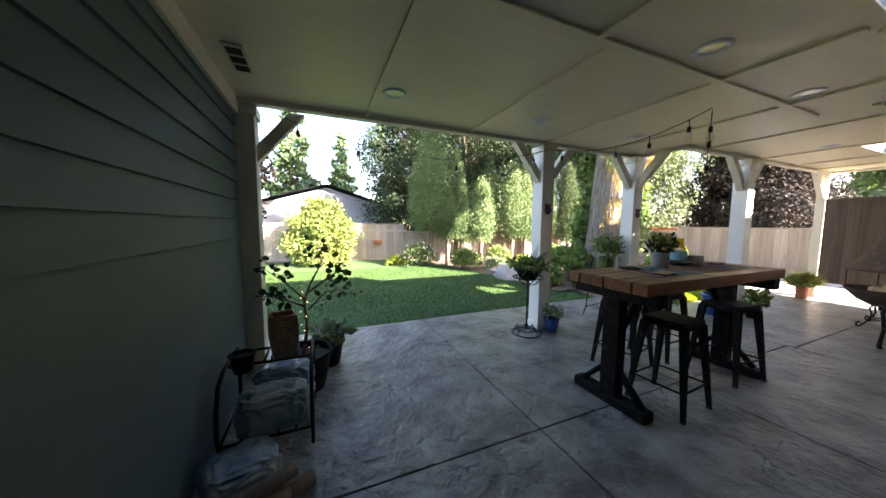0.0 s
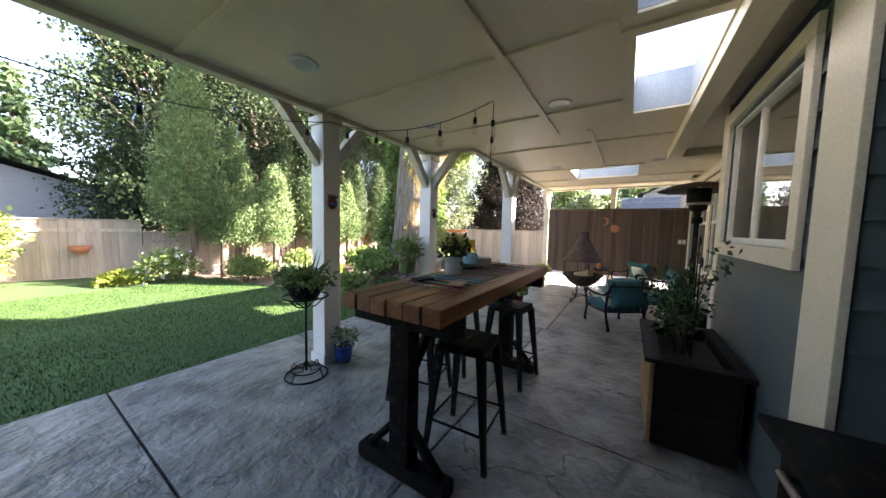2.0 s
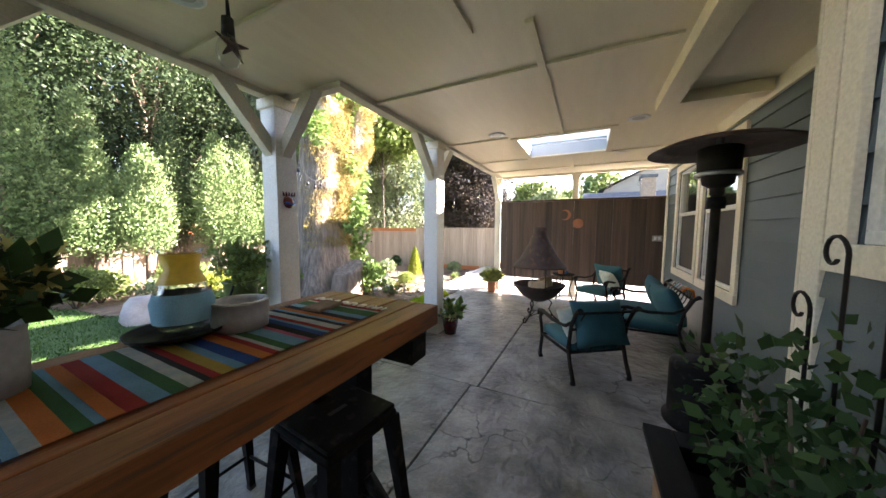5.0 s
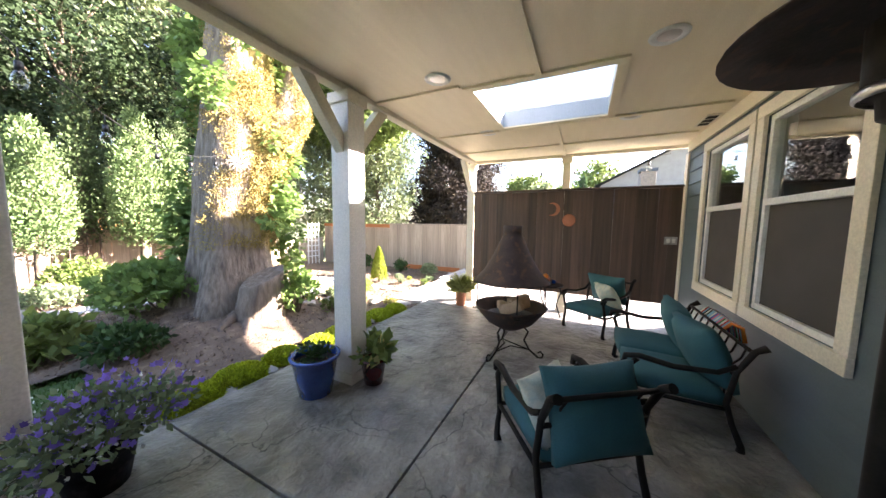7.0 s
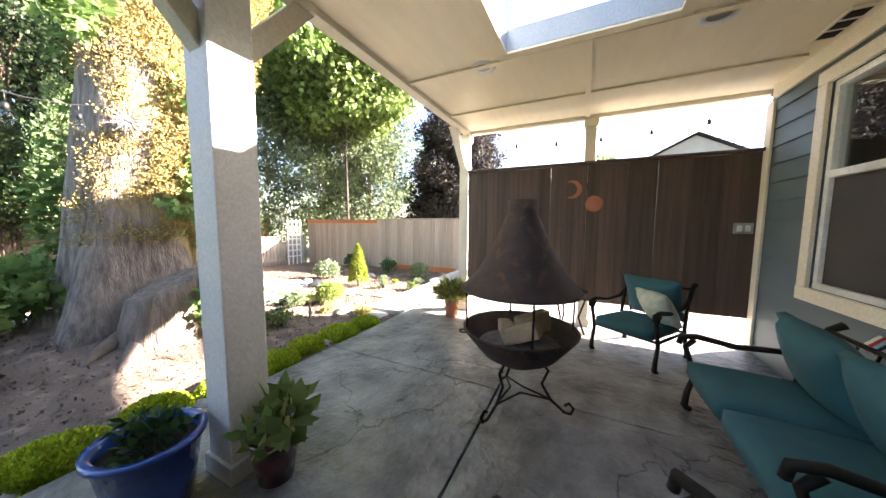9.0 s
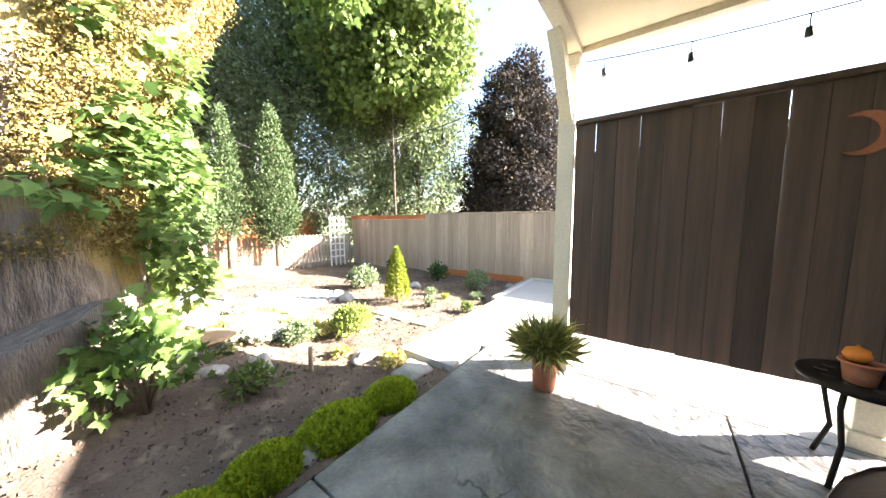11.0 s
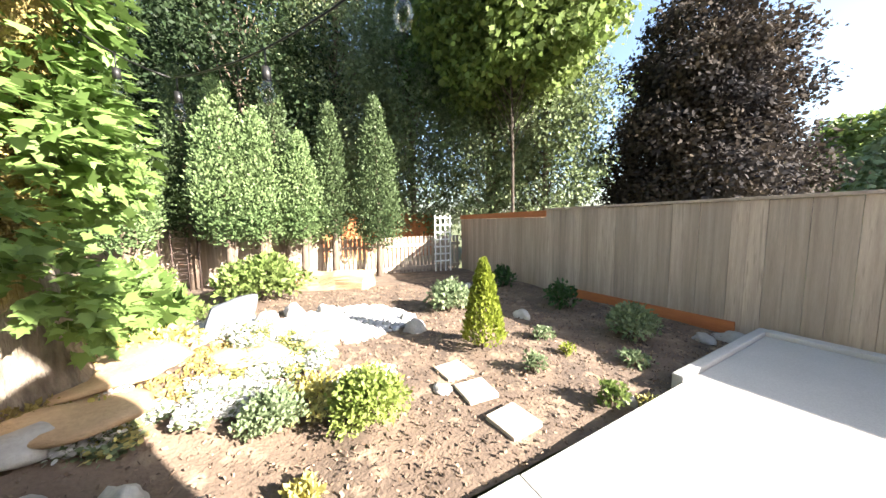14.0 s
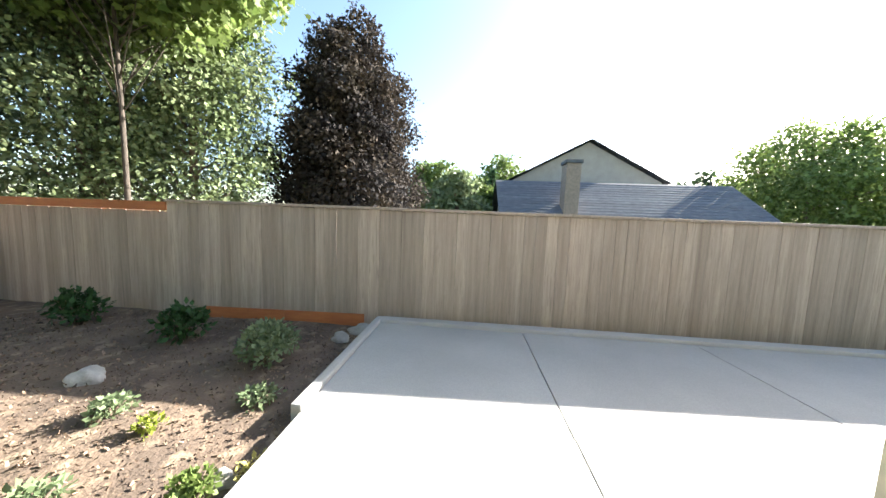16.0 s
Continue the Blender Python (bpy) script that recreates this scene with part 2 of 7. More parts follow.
M = {
    "siding": mat("painted siding", (0.095, 0.13, 0.143), (0.082, 0.114, 0.127), rough=0.55, scale=2, fine=90, bump=0.2, obrand=0.1, stretch=(1, 1, 3)),
    "trim": mat("cream trim paint", (0.72, 0.66, 0.54), (0.68, 0.62, 0.5), rough=0.5, scale=3, fine=70, bump=0.03),
    "ceiling": mat("cream ceiling paint", (0.84, 0.74, 0.55), (0.79, 0.69, 0.5), rough=0.42, scale=2.5, fine=70, bump=0.35, stretch=(1, 6, 1)),
    "post": mat("white post paint", (0.78, 0.76, 0.72), (0.75, 0.73, 0.68), rough=0.5, scale=4, fine=80, bump=0.025),
    "white": mat("white vinyl", (0.82, 0.82, 0.80), rough=0.35, scale=4, fine=60, bump=0.03),
    "concrete": concrete_mat("stamped concrete", (0.33, 0.315, 0.29), (0.105, 0.1, 0.093), (0.022, 0.022, 0.022), 0.7, 0.3),
    "slab": mat("new broom concrete", (0.43, 0.425, 0.41), (0.37, 0.365, 0.35), rough=0.75, scale=1.2, fine=120, bump=0.15),
    "joint": mat("joint filler", (0.05, 0.05, 0.05), rough=0.9, scale=10, fine=80),
    "dark_board": mat("dark stained cedar", (0.105, 0.0658, 0.0462), (0.056, 0.0364, 0.028), rough=0.65, scale=2.5, fine=26, bump=0.3, obrand=0.75, stretch=(9, 9, 0.35)),
    "grey_board": mat("weathered cedar", (0.4, 0.33, 0.265), (0.29, 0.235, 0.19), rough=0.8, scale=3, fine=40, bump=0.35, obrand=0.4, stretch=(8, 8, 0.4), worn=(0.29, 0.24, 0.195)),
    "orange_board": mat("orange stained cedar", (0.42, 0.15, 0.05), (0.34, 0.11, 0.04), rough=0.7, scale=4, fine=50, bump=0.3, obrand=0.3, stretch=(1, 1, 6)),
    "grass": mat("lawn", (0.046, 0.095, 0.02), (0.032, 0.07, 0.015), rough=0.9, scale=1.3, fine=90, bump=0.6, dist=0.03),
    "blade": leaf_mat("grass blade", (0.05, 0.105, 0.022), (0.038, 0.085, 0.018), 0.15, 0.95),
    "soil": mat("bark soil", (0.17, 0.12, 0.086), (0.085, 0.061, 0.046), rough=0.95, scale=3, fine=55, bump=0.8, dist=0.03, worn=(0.23, 0.17, 0.12)),
    "potting": mat("dark potting soil", (0.035, 0.026, 0.02), (0.018, 0.014, 0.011), rough=0.95, scale=14, fine=70, bump=0.7, dist=0.02),
    "chip": mat("bark chip", (0.24, 0.165, 0.115), (0.1, 0.07, 0.05), rough=0.9, scale=9, fine=60, bump=0.3, island=1.2),
    "far_ground": mat("far ground", (0.11, 0.13, 0.05), (0.08, 0.09, 0.04), rough=0.95, scale=0.4, fine=8),
    "bark": mat("mossy bark", (0.255, 0.21, 0.165), (0.135, 0.105, 0.0825), rough=0.95, scale=7, fine=45, bump=1.0, dist=0.05, stretch=(2.5, 2.5, 0.5)),
    "mossy_bark": moss_over(mat("mossy trunk bark", (0.3, 0.25, 0.2), (0.12, 0.095, 0.075), rough=0.95, scale=9, fine=50, bump=1.0, dist=0.06, stretch=(2.2, 2.2, 0.35)), (0.75, -0.6, 0.15), 0.6),
    "dark_bark": mat("dark maple bark", (0.075, 0.06, 0.048), (0.045, 0.036, 0.03), rough=0.95, scale=7, fine=45, bump=0.8, dist=0.03, stretch=(2.5, 2.5, 0.5)),
    "moss": mat("golden moss", (0.36, 0.275, 0.095), (0.23, 0.18, 0.055), rough=1.0, scale=8, fine=70, bump=1.0, dist=0.04, island=0.5),
    "thin_bark": mat("thin bark", (0.20, 0.15, 0.11), (0.12, 0.09, 0.07), rough=0.95, scale=8, fine=60, bump=0.6, dist=0.02, stretch=(3, 3, 0.6)),
    "maple_leaf": leaf_mat("maple leaf", (0.13, 0.215, 0.06), (0.19, 0.28, 0.085)),
    # green lowered so the backdrop trees look overshadowed, though the sun reaches them
    "shaded_leaf": leaf_mat("shaded forest leaf", (0.02, 0.036, 0.017), (0.042, 0.068, 0.027), 0.25),
    "birch_leaf": leaf_mat("birch leaf", (0.16, 0.21, 0.095), (0.23, 0.275, 0.15)),
    "arb_leaf": leaf_mat("arborvitae spray", (0.1, 0.158, 0.062), (0.155, 0.215, 0.092), 0.15),
    "arb_dark": leaf_mat("dark arborvitae spray", (0.055, 0.085, 0.036), (0.08, 0.115, 0.05), 0.2),
    "purple_leaf": leaf_mat("purple maple leaf", (0.028, 0.026, 0.03), (0.062, 0.048, 0.034), 0.2, 0.9),
    "fir_leaf": leaf_mat("fir needles", (0.085, 0.153, 0.0765), (0.136, 0.204, 0.085), 0.15),
    "straw_leaf": leaf_mat("ornamental grass blade", (0.5, 0.5, 0.17), (0.4, 0.43, 0.12)),
    "lime_leaf": leaf_mat("lime leaf", (0.26, 0.3, 0.045), (0.19, 0.24, 0.04)),
    "spirea_leaf": leaf_mat("spirea leaf", (0.2, 0.27, 0.06), (0.28, 0.33, 0.1)),
    # darker copy of the maple leaf: the boughs' shade is put into its colour
    "shaded_bough_leaf": leaf_mat("shaded maple leaf", (0.075, 0.13, 0.035), (0.12, 0.19, 0.055)),
    "bush_leaf": leaf_mat("bush leaf", (0.13, 0.19, 0.05), (0.17, 0.22, 0.07)),
    "grey_leaf": leaf_mat("sage leaf", (0.15, 0.21, 0.112), (0.225, 0.27, 0.15)),
    "orange_leaf": leaf_mat("turning leaf", (0.11, 0.175, 0.045), (0.2, 0.21, 0.055)),
    "yellow_leaf": leaf_mat("yellow stonecrop", (0.42, 0.38, 0.10), (0.60, 0.55, 0.25)),
    "sage_dark": leaf_mat("potted leaf", (0.03, 0.07, 0.025), (0.05, 0.10, 0.03), 0.2),
    "mossball": leaf_mat("irish moss", (0.4, 0.47, 0.035), (0.3, 0.39, 0.025), 0.2, 0.8),
    "stone": mat("field stone", (0.42, 0.40, 0.37), (0.30, 0.28, 0.26), rough=0.85, scale=5, fine=40, bump=0.5, dist=0.03, obrand=0.3),
    "tan_stone": mat("sandstone boulder", (0.48, 0.34, 0.20), (0.36, 0.24, 0.14), rough=0.85, scale=3, fine=40, bump=0.6, dist=0.03, stretch=(1, 1, 4)),
    "gravel": mat("pale gravel", (0.45, 0.45, 0.45), (0.33, 0.33, 0.34), rough=0.8, scale=20, fine=90, bump=0.2, island=0.6),
    "paver": mat("concrete paver", (0.55, 0.49, 0.40), (0.48, 0.42, 0.34), rough=0.85, scale=6, fine=80, bump=0.25),
    "roof": mat("grey shingle", (0.13, 0.14, 0.16), (0.09, 0.10, 0.115), rough=0.9, scale=3, fine=30, bump=0.5, obrand=0.25),
    "house_beige": mat("beige stucco", (0.42, 0.38, 0.32), (0.37, 0.33, 0.28), rough=0.8, scale=2, fine=40),
    "well": mat("skylight well paint", (0.42, 0.46, 0.5), (0.36, 0.4, 0.44), rough=0.6, scale=3, fine=70, bump=0.2),
    "house_grey": mat("pale grey siding", (0.27, 0.29, 0.33), (0.24, 0.26, 0.30), rough=0.7, scale=2, fine=40, stretch=(1, 1, 6)),
    "house_blue": mat("blue grey siding", (0.27, 0.33, 0.42), (0.23, 0.29, 0.37), rough=0.7, scale=2, fine=40, stretch=(1, 1, 6)),
    "chimney_brick": mat("chimney brick", (0.30, 0.24, 0.20), (0.22, 0.18, 0.15), rough=0.9, scale=9, fine=40, bump=0.4, obrand=0.4),
    "glass": glass_mat("window glass"),
    "screen": mat("insect screen", (0.055, 0.05, 0.045), rough=0.7, scale=3, fine=200, bump=0.1),
    "mesh": mesh_mat("window insect mesh", (0.06, 0.055, 0.05), 0.6),
    "room": mat("room wall", (0.30, 0.20, 0.13), (0.24, 0.16, 0.10), rough=0.8, scale=2, fine=30),
    "iron": mat("black wrought iron", (0.014, 0.012, 0.011), (0.024, 0.02, 0.017), rough=0.55, metal=0.0, spec=0.12, scale=12, fine=90, bump=0.2),
    "rust_iron": mat("brown rusted steel", (0.075, 0.05, 0.042), (0.05, 0.034, 0.03), rough=0.7, metal=0.3, scale=6, fine=70, bump=0.3, worn=(0.11, 0.06, 0.04)),
    "black": mat("satin black paint", (0.007, 0.007, 0.007), (0.012, 0.012, 0.012), rough=0.5, spec=0.06, scale=8, fine=80, bump=0.1, worn=(0.028, 0.025, 0.023)),
    "steel": mat("brushed steel", (0.5, 0.48, 0.45), (0.4, 0.38, 0.36), rough=0.3, metal=1.0, scale=5, fine=90, bump=0.05),
    "table_wood": mat("oiled timber", (0.25, 0.092, 0.03), (0.13, 0.047, 0.017), rough=0.42, spec=0.3, scale=4, fine=60, bump=0.3, obrand=0.35, stretch=(0.5, 6, 6), worn=(0.10, 0.05, 0.028)),
    "cedar": mat("fresh cedar", (0.42, 0.27, 0.15), (0.33, 0.20, 0.11), rough=0.6, scale=4, fine=60, bump=0.25, obrand=0.3, stretch=(0.5, 6, 6)),
    "dark_stain": mat("dark stained planter", (0.012, 0.011, 0.01), (0.02, 0.018, 0.016), rough=0.65, spec=0.08, scale=5, fine=60, bump=0.25, stretch=(1, 5, 5)),
    "teal": mat("teal canvas", (0.025, 0.11, 0.13), (0.02, 0.09, 0.11), rough=0.85, scale=6, fine=160, bump=0.3),
    "pillow_white": mat("woven cream cloth", (0.62, 0.60, 0.50), (0.40, 0.48, 0.44), rough=0.9, scale=18, fine=140, bump=0.4),
    "blue_glaze": mat("cobalt glaze", (0.02, 0.07, 0.30), (0.03, 0.10, 0.38), rough=0.18, scale=4, fine=40, bump=0.06, coat=0.5),
    "red_glaze": mat("oxblood glaze", (0.12, 0.018, 0.015), (0.08, 0.012, 0.01), rough=0.22, scale=5, fine=40, bump=0.06, coat=0.5),
    "grey_glaze": mat("grey ceramic", (0.40, 0.40, 0.40), (0.34, 0.34, 0.35), rough=0.35, scale=6, fine=60, bump=0.06),
    "terracotta": mat("terracotta", (0.45, 0.17, 0.09), (0.36, 0.13, 0.07), rough=0.8, scale=7, fine=70, bump=0.2),
    "basket": mat("woven rush", (0.22, 0.14, 0.08), (0.13, 0.08, 0.045), rough=0.85, scale=30, fine=120, bump=0.8),
    "green_metal": mat("olive metal pail", (0.10, 0.14, 0.03), (0.07, 0.10, 0.025), rough=0.5, scale=6, fine=60, bump=0.2),
    "cord": mat("black cord", (0.012, 0.012, 0.012), rough=0.5, scale=20, fine=90),
    "bulb": glass_mat("bulb glass", (0.95, 0.95, 0.92), 1.5),
    "purple_flower": leaf_mat("petunia petal", (0.22, 0.14, 0.60), (0.30, 0.22, 0.70)),
    "white_flower": leaf_mat("white petal", (0.75, 0.75, 0.7), (0.6, 0.6, 0.62)),
    "orange": mat("orange ceramic", (0.75, 0.25, 0.03), (0.6, 0.17, 0.02), rough=0.5, scale=6, fine=50),
    "yellow": mat("yellow glaze", (0.75, 0.52, 0.05), (0.6, 0.4, 0.04), rough=0.4, scale=6, fine=50),
    "ash": mat("fire ash", (0.22, 0.21, 0.20), (0.12, 0.115, 0.11), rough=1.0, scale=14, fine=70, bump=0.5),
    "pale_wood": mat("split log", (0.55, 0.40, 0.25), (0.42, 0.29, 0.17), rough=0.8, scale=5, fine=60, bump=0.4),
    "bag": mat("plastic soil bag", (0.40, 0.43, 0.43), (0.10, 0.20, 0.24), rough=0.4, scale=5, fine=40, bump=0.4, dist=0.03),
    "bag_blue": mat("printed plastic bag", (0.1, 0.22, 0.38), (0.5, 0.55, 0.55), rough=0.35, scale=7, fine=30, bump=0.4),
    "bag_dark": mat("dark plastic bag", (0.03, 0.04, 0.05), (0.06, 0.09, 0.11), rough=0.4, scale=5, fine=40, bump=0.4, dist=0.03),
    "pewter": mat("pewter", (0.45, 0.45, 0.44), (0.3, 0.3, 0.3), rough=0.4, metal=0.8, scale=9, fine=60),
}


# ---- mesh helpers ----
def part(name, bm, material, parent=None, label=""):
    """Links a bmesh as one mesh object under a thing or a part."""
    me = bpy.data.meshes.new(name)
    bm.to_mesh(me)
    bm.free()
    return link(name, me, material, parent, label)


def link(name, me, material, parent=None, label=""):
    if not me.materials:
        me.materials.append(material)
    ob = new(name, me)
    if parent is not None:
        ob.parent = parent
    if label:
        ob["label"] = label
    return ob


def thing(name, at, label, category, group="", turn=0.0, kind=""):
    """An Empty at the base of a thing, which parents its parts."""
    ob = new(name)
    ob.empty_display_size = 0.05
    ob.matrix_basis = pose(*at, 0, 0, turn)
    return tagged(ob, label, category, group, kind)


def setting(name, label, category):
    return tagged(new(name), label, category, kind="structure")


def bx(bm, x0, y0, z0, x1, y1, z1, bevel=0.0):
    vs = [bm.verts.new(p) for p in ((x0, y0, z0), (x1, y0, z0), (x1, y1, z0), (x0, y1, z0), (x0, y0, z1), (x1, y0, z1), (x1, y1, z1), (x0, y1, z1))]
    fs = [bm.faces.new([vs[i] for i in f]) for f in ((3, 2, 1, 0), (4, 5, 6, 7), (0, 1, 5, 4), (1, 2, 6, 5), (2, 3, 7, 6), (3, 0, 4, 7))]
    if bevel:
        es = list({e for f in fs for e in f.edges})
        bmesh.ops.bevel(bm, geom=es, offset=bevel, segments=2, profile=0.6, affect="EDGES")
    return bm


def box(x0, y0, z0, x1, y1, z1, bevel=0.0):
    return bx(bmesh.new(), min(x0, x1), min(y0, y1), min(z0, z1), max(x0, x1), max(y0, y1), max(z0, z1), bevel)


def sweep(bm, path, radii, n=8, closed=False, caps=True):
    """A round tube along a path of points, with a radius for each."""
    pts = [Vector(p) for p in path]
    k = len(pts)
    if not hasattr(radii, "__len__"):
        radii = [radii] * k
    rings, side = [], None
    for i, p in enumerate(pts):
        a, b = pts[i - 1 if i or closed else 0], pts[(i + 1) % k if i < k - 1 or closed else k - 1]
        d = (b - a).normalized()
        if side is None:
            side = d.orthogonal().normalized()
        side = (side - d * side.dot(d)).normalized()
        up = d.cross(side)
        rings.append([bm.verts.new(p + radii[i] * (math.cos(2 * math.pi * j / n) * side + math.sin(2 * math.pi * j / n) * up)) for j in range(n)])
    for i in range(k if closed else k - 1):
        r, s = rings[i], rings[(i + 1) % k]
        for j in range(n):
            f = bm.faces.new((r[j], r[(j + 1) % n], s[(j + 1) % n], s[j]))
            f.smooth = True
    if caps and not closed:
        bm.faces.new(rings[0][::-1])
        bm.faces.new(rings[-1])
    return bm


def tube(path, radii, n=8, closed=False):
    return sweep(bmesh.new(), path, radii, n, closed)


def lathe(profile, n=24, cx=0.0, cy=0.0):
    """A turned shape from (radius, height) pairs, closed where the radius is nought."""
    bm = bmesh.new()
    rings = []
    for r, z in profile:
        if r <= 1e-5:
            rings.append([bm.verts.new((cx, cy, z))])
        else:
            rings.append([bm.verts.new((cx + r * math.cos(2 * math.pi * j / n), cy + r * math.sin(2 * math.pi * j / n), z)) for j in range(n)])
    for a, b in zip(rings, rings[1:]):
        for j in range(n):
            q = (j + 1) % n
            if len(a) == 1 and len(b) == 1:
                continue
            vs = (a[0], b[q], b[j]) if len(a) == 1 else (a[j], a[q], b[0]) if len(b) == 1 else (a[j], a[q], b[q], b[j])
            bm.faces.new(vs).smooth = True
    return bm


def ring(r, z, thick, n=28, cx=0.0, cy=0.0, m=6):
    return tube([(cx + r * math.cos(2 * math.pi * i / n), cy + r * math.sin(2 * math.pi * i / n), z) for i in range(n)], thick, m, True)


def rock(r, sz, seed, detail=2):
    """A lumpy stone about the origin, resting near its base."""
    bm = bmesh.new()
    bmesh.ops.create_icosphere(bm, subdivisions=detail, radius=1)
    for v in bm.verts:
        d = noise.noise(v.co * 1.3 + Vector((seed * 3.1, seed, 0))) * 0.45 + noise.noise(v.co * 3.1 + Vector((seed, 0, 9))) * 0.14
        v.co *= 1 + d
        v.co.x *= r
        v.co.y *= r * (0.7 + 0.3 * math.sin(seed * 5.0) ** 2)
        v.co.z = max(v.co.z, -0.5) * sz
    for f in bm.faces:
        f.smooth = detail > 2
    return bm


# leaves: arrays of points, each drawn as one small polygon
DIAMOND = np.array([(0, 0, 0), (0.32, 0.45, 0.06), (0, 1, 0), (-0.32, 0.45, 0.06)])
LOBED = np.array([(0, 0, 0), (0.28, -0.06, 0), (0.52, 0.22, 0.05), (0.36, 0.34, 0.02), (0.62, 0.62, 0.05), (0.24, 0.6, 0), (0, 1.05, -0.05), (-0.24, 0.6, 0), (-0.62, 0.62, 0.05), (-0.36, 0.34, 0.02), (-0.52, 0.22, 0.05), (-0.28, -0.06, 0)])
ROUND = np.array([(0.5 * math.sin(k * 0.785), 0.5 - 0.5 * math.cos(k * 0.785), 0.04 * math.cos(k * 1.57)) for k in range(8)])
BLADE = np.array([(-0.06, 0, 0), (0.06, 0, 0), (0.03, 0.6, 0.08), (0, 1, 0.25), (-0.03, 0.6, 0.08)])


def leaves(name, pts, size, rng, shape=DIAMOND, out=None, droop=0.3, spread=1.0, face=None):
    """One mesh of many leaves at pts (n x 3). out: the way each points; spread: how far it strays; face: the way its upper side tends to look."""
    k, m = len(pts), len(shape)
    d = rng.normal(size=(k, 3)) * spread
    if out is not None:
        d += out
    d[:, 2] -= droop
    d /= np.linalg.norm(d, axis=1)[:, None] + 1e-9
    q = rng.normal(size=(k, 3))
    if face is not None:
        q = q * 0.55 + face
    s = np.cross(d, q)
    s /= np.linalg.norm(s, axis=1)[:, None] + 1e-9
    u = np.cross(s, d)
    sc = (size * (0.6 + 0.8 * rng.random(k)))[:, None, None]
    v = pts[:, None, :] + sc * (shape[None, :, 0, None] * s[:, None] + shape[None, :, 1, None] * d[:, None] + shape[None, :, 2, None] * u[:, None])
    me = bpy.data.meshes.new(name)
    me.vertices.add(k * m)
    me.vertices.foreach_set("co", v.reshape(-1))
    me.loops.add(k * m)
    me.loops.foreach_set("vertex_index", np.arange(k * m, dtype=np.int32))
    me.polygons.add(k)
    me.polygons.foreach_set("loop_start", np.arange(0, k * m, m, dtype=np.int32))
    me.update(calc_edges=True)
    return me


def clumps(rng, k, centres, radii, shell=0.55):
    """k points spread over many soft clumps, thicker towards their skins."""
    c, r = np.asarray(centres, float), np.asarray(radii, float)
    if r.ndim == 1:
        r = np.repeat(r[:, None], 3, 1)
    w = r.prod(1) ** 0.66
    i = rng.choice(len(c), k, p=w / w.sum())
    d = rng.normal(size=(k, 3))
    d /= np.linalg.norm(d, axis=1)[:, None]
    rad = shell + (1 - shell) * rng.random(k) ** 0.5
    rad *= 1 + 0.18 * rng.normal(size=k)
    return c[i] + d * rad[:, None] * r[i], d


def tree(name, at, height, width, label, leaf, k, size, seed, trunk_r=0.2, bare=0.25, shape=DIAMOND, count=64, conical=0.0, category="tree", bark="thin_bark", group="", squash=1.0):
    """A tree: tapered trunk with limbs, and a crown of many small leaves in uneven clumps with gaps."""
    rng = np.random.default_rng(seed)
    t = thing(name, at, label, category, group)
    bm = bmesh.new()
    lean = rng.normal(size=2) * 0.02 * height
    path = [(lean[0] * f * f, lean[1] * f * f, height * 0.92 * f - 0.1 * (f == 0)) for f in np.linspace(0, 1, 8)]
    sweep(bm, path, [trunk_r * (1.35 if i == 0 else 1) * (1 - 0.9 * i / 7.3) for i in range(8)], 9)
    cs, rs = [], []
    for i in range(count):
        f = bare + (1 - bare) * (i + 0.5) / count
        g = (f - bare) / (1 - bare)
        reach = width * ((1 - g) ** 0.75 * conical + (1 - conical) * (0.35 + 0.65 * math.sin(math.pi * min(1, 0.18 + 0.8 * g))))
        a = i * 2.4 + rng.random()
        rr = reach * (0.45 + 0.55 * rng.random())
        c = (math.cos(a) * rr * 0.72, math.sin(a) * rr * 0.72, height * f * (0.97 + 0.06 * rng.random()))
        cs.append(c)
        rad = max(0.1 * width, reach * (0.2 + 0.17 * rng.random()))
        rs.append((rad, rad, rad * 0.62 * squash))
        if i % 2 == 0:
            z0 = height * max(0.12, f - 0.16)
            sweep(bm, [(lean[0] * f * f, lean[1] * f * f, z0), (c[0] * 0.5, c[1] * 0.5, (z0 + c[2]) / 2), c], [trunk_r * 0.28, trunk_r * 0.16, trunk_r * 0.04], 5)
    part("trunk", bm, M[bark], t)
    pts, d = clumps(rng, k, cs, rs, 0.4)
    link("crown", leaves("crown", pts, size, rng, shape, d * 0.6, face=d * 1.3 + (0, 0, 0.7)), M[leaf], t)
    return t


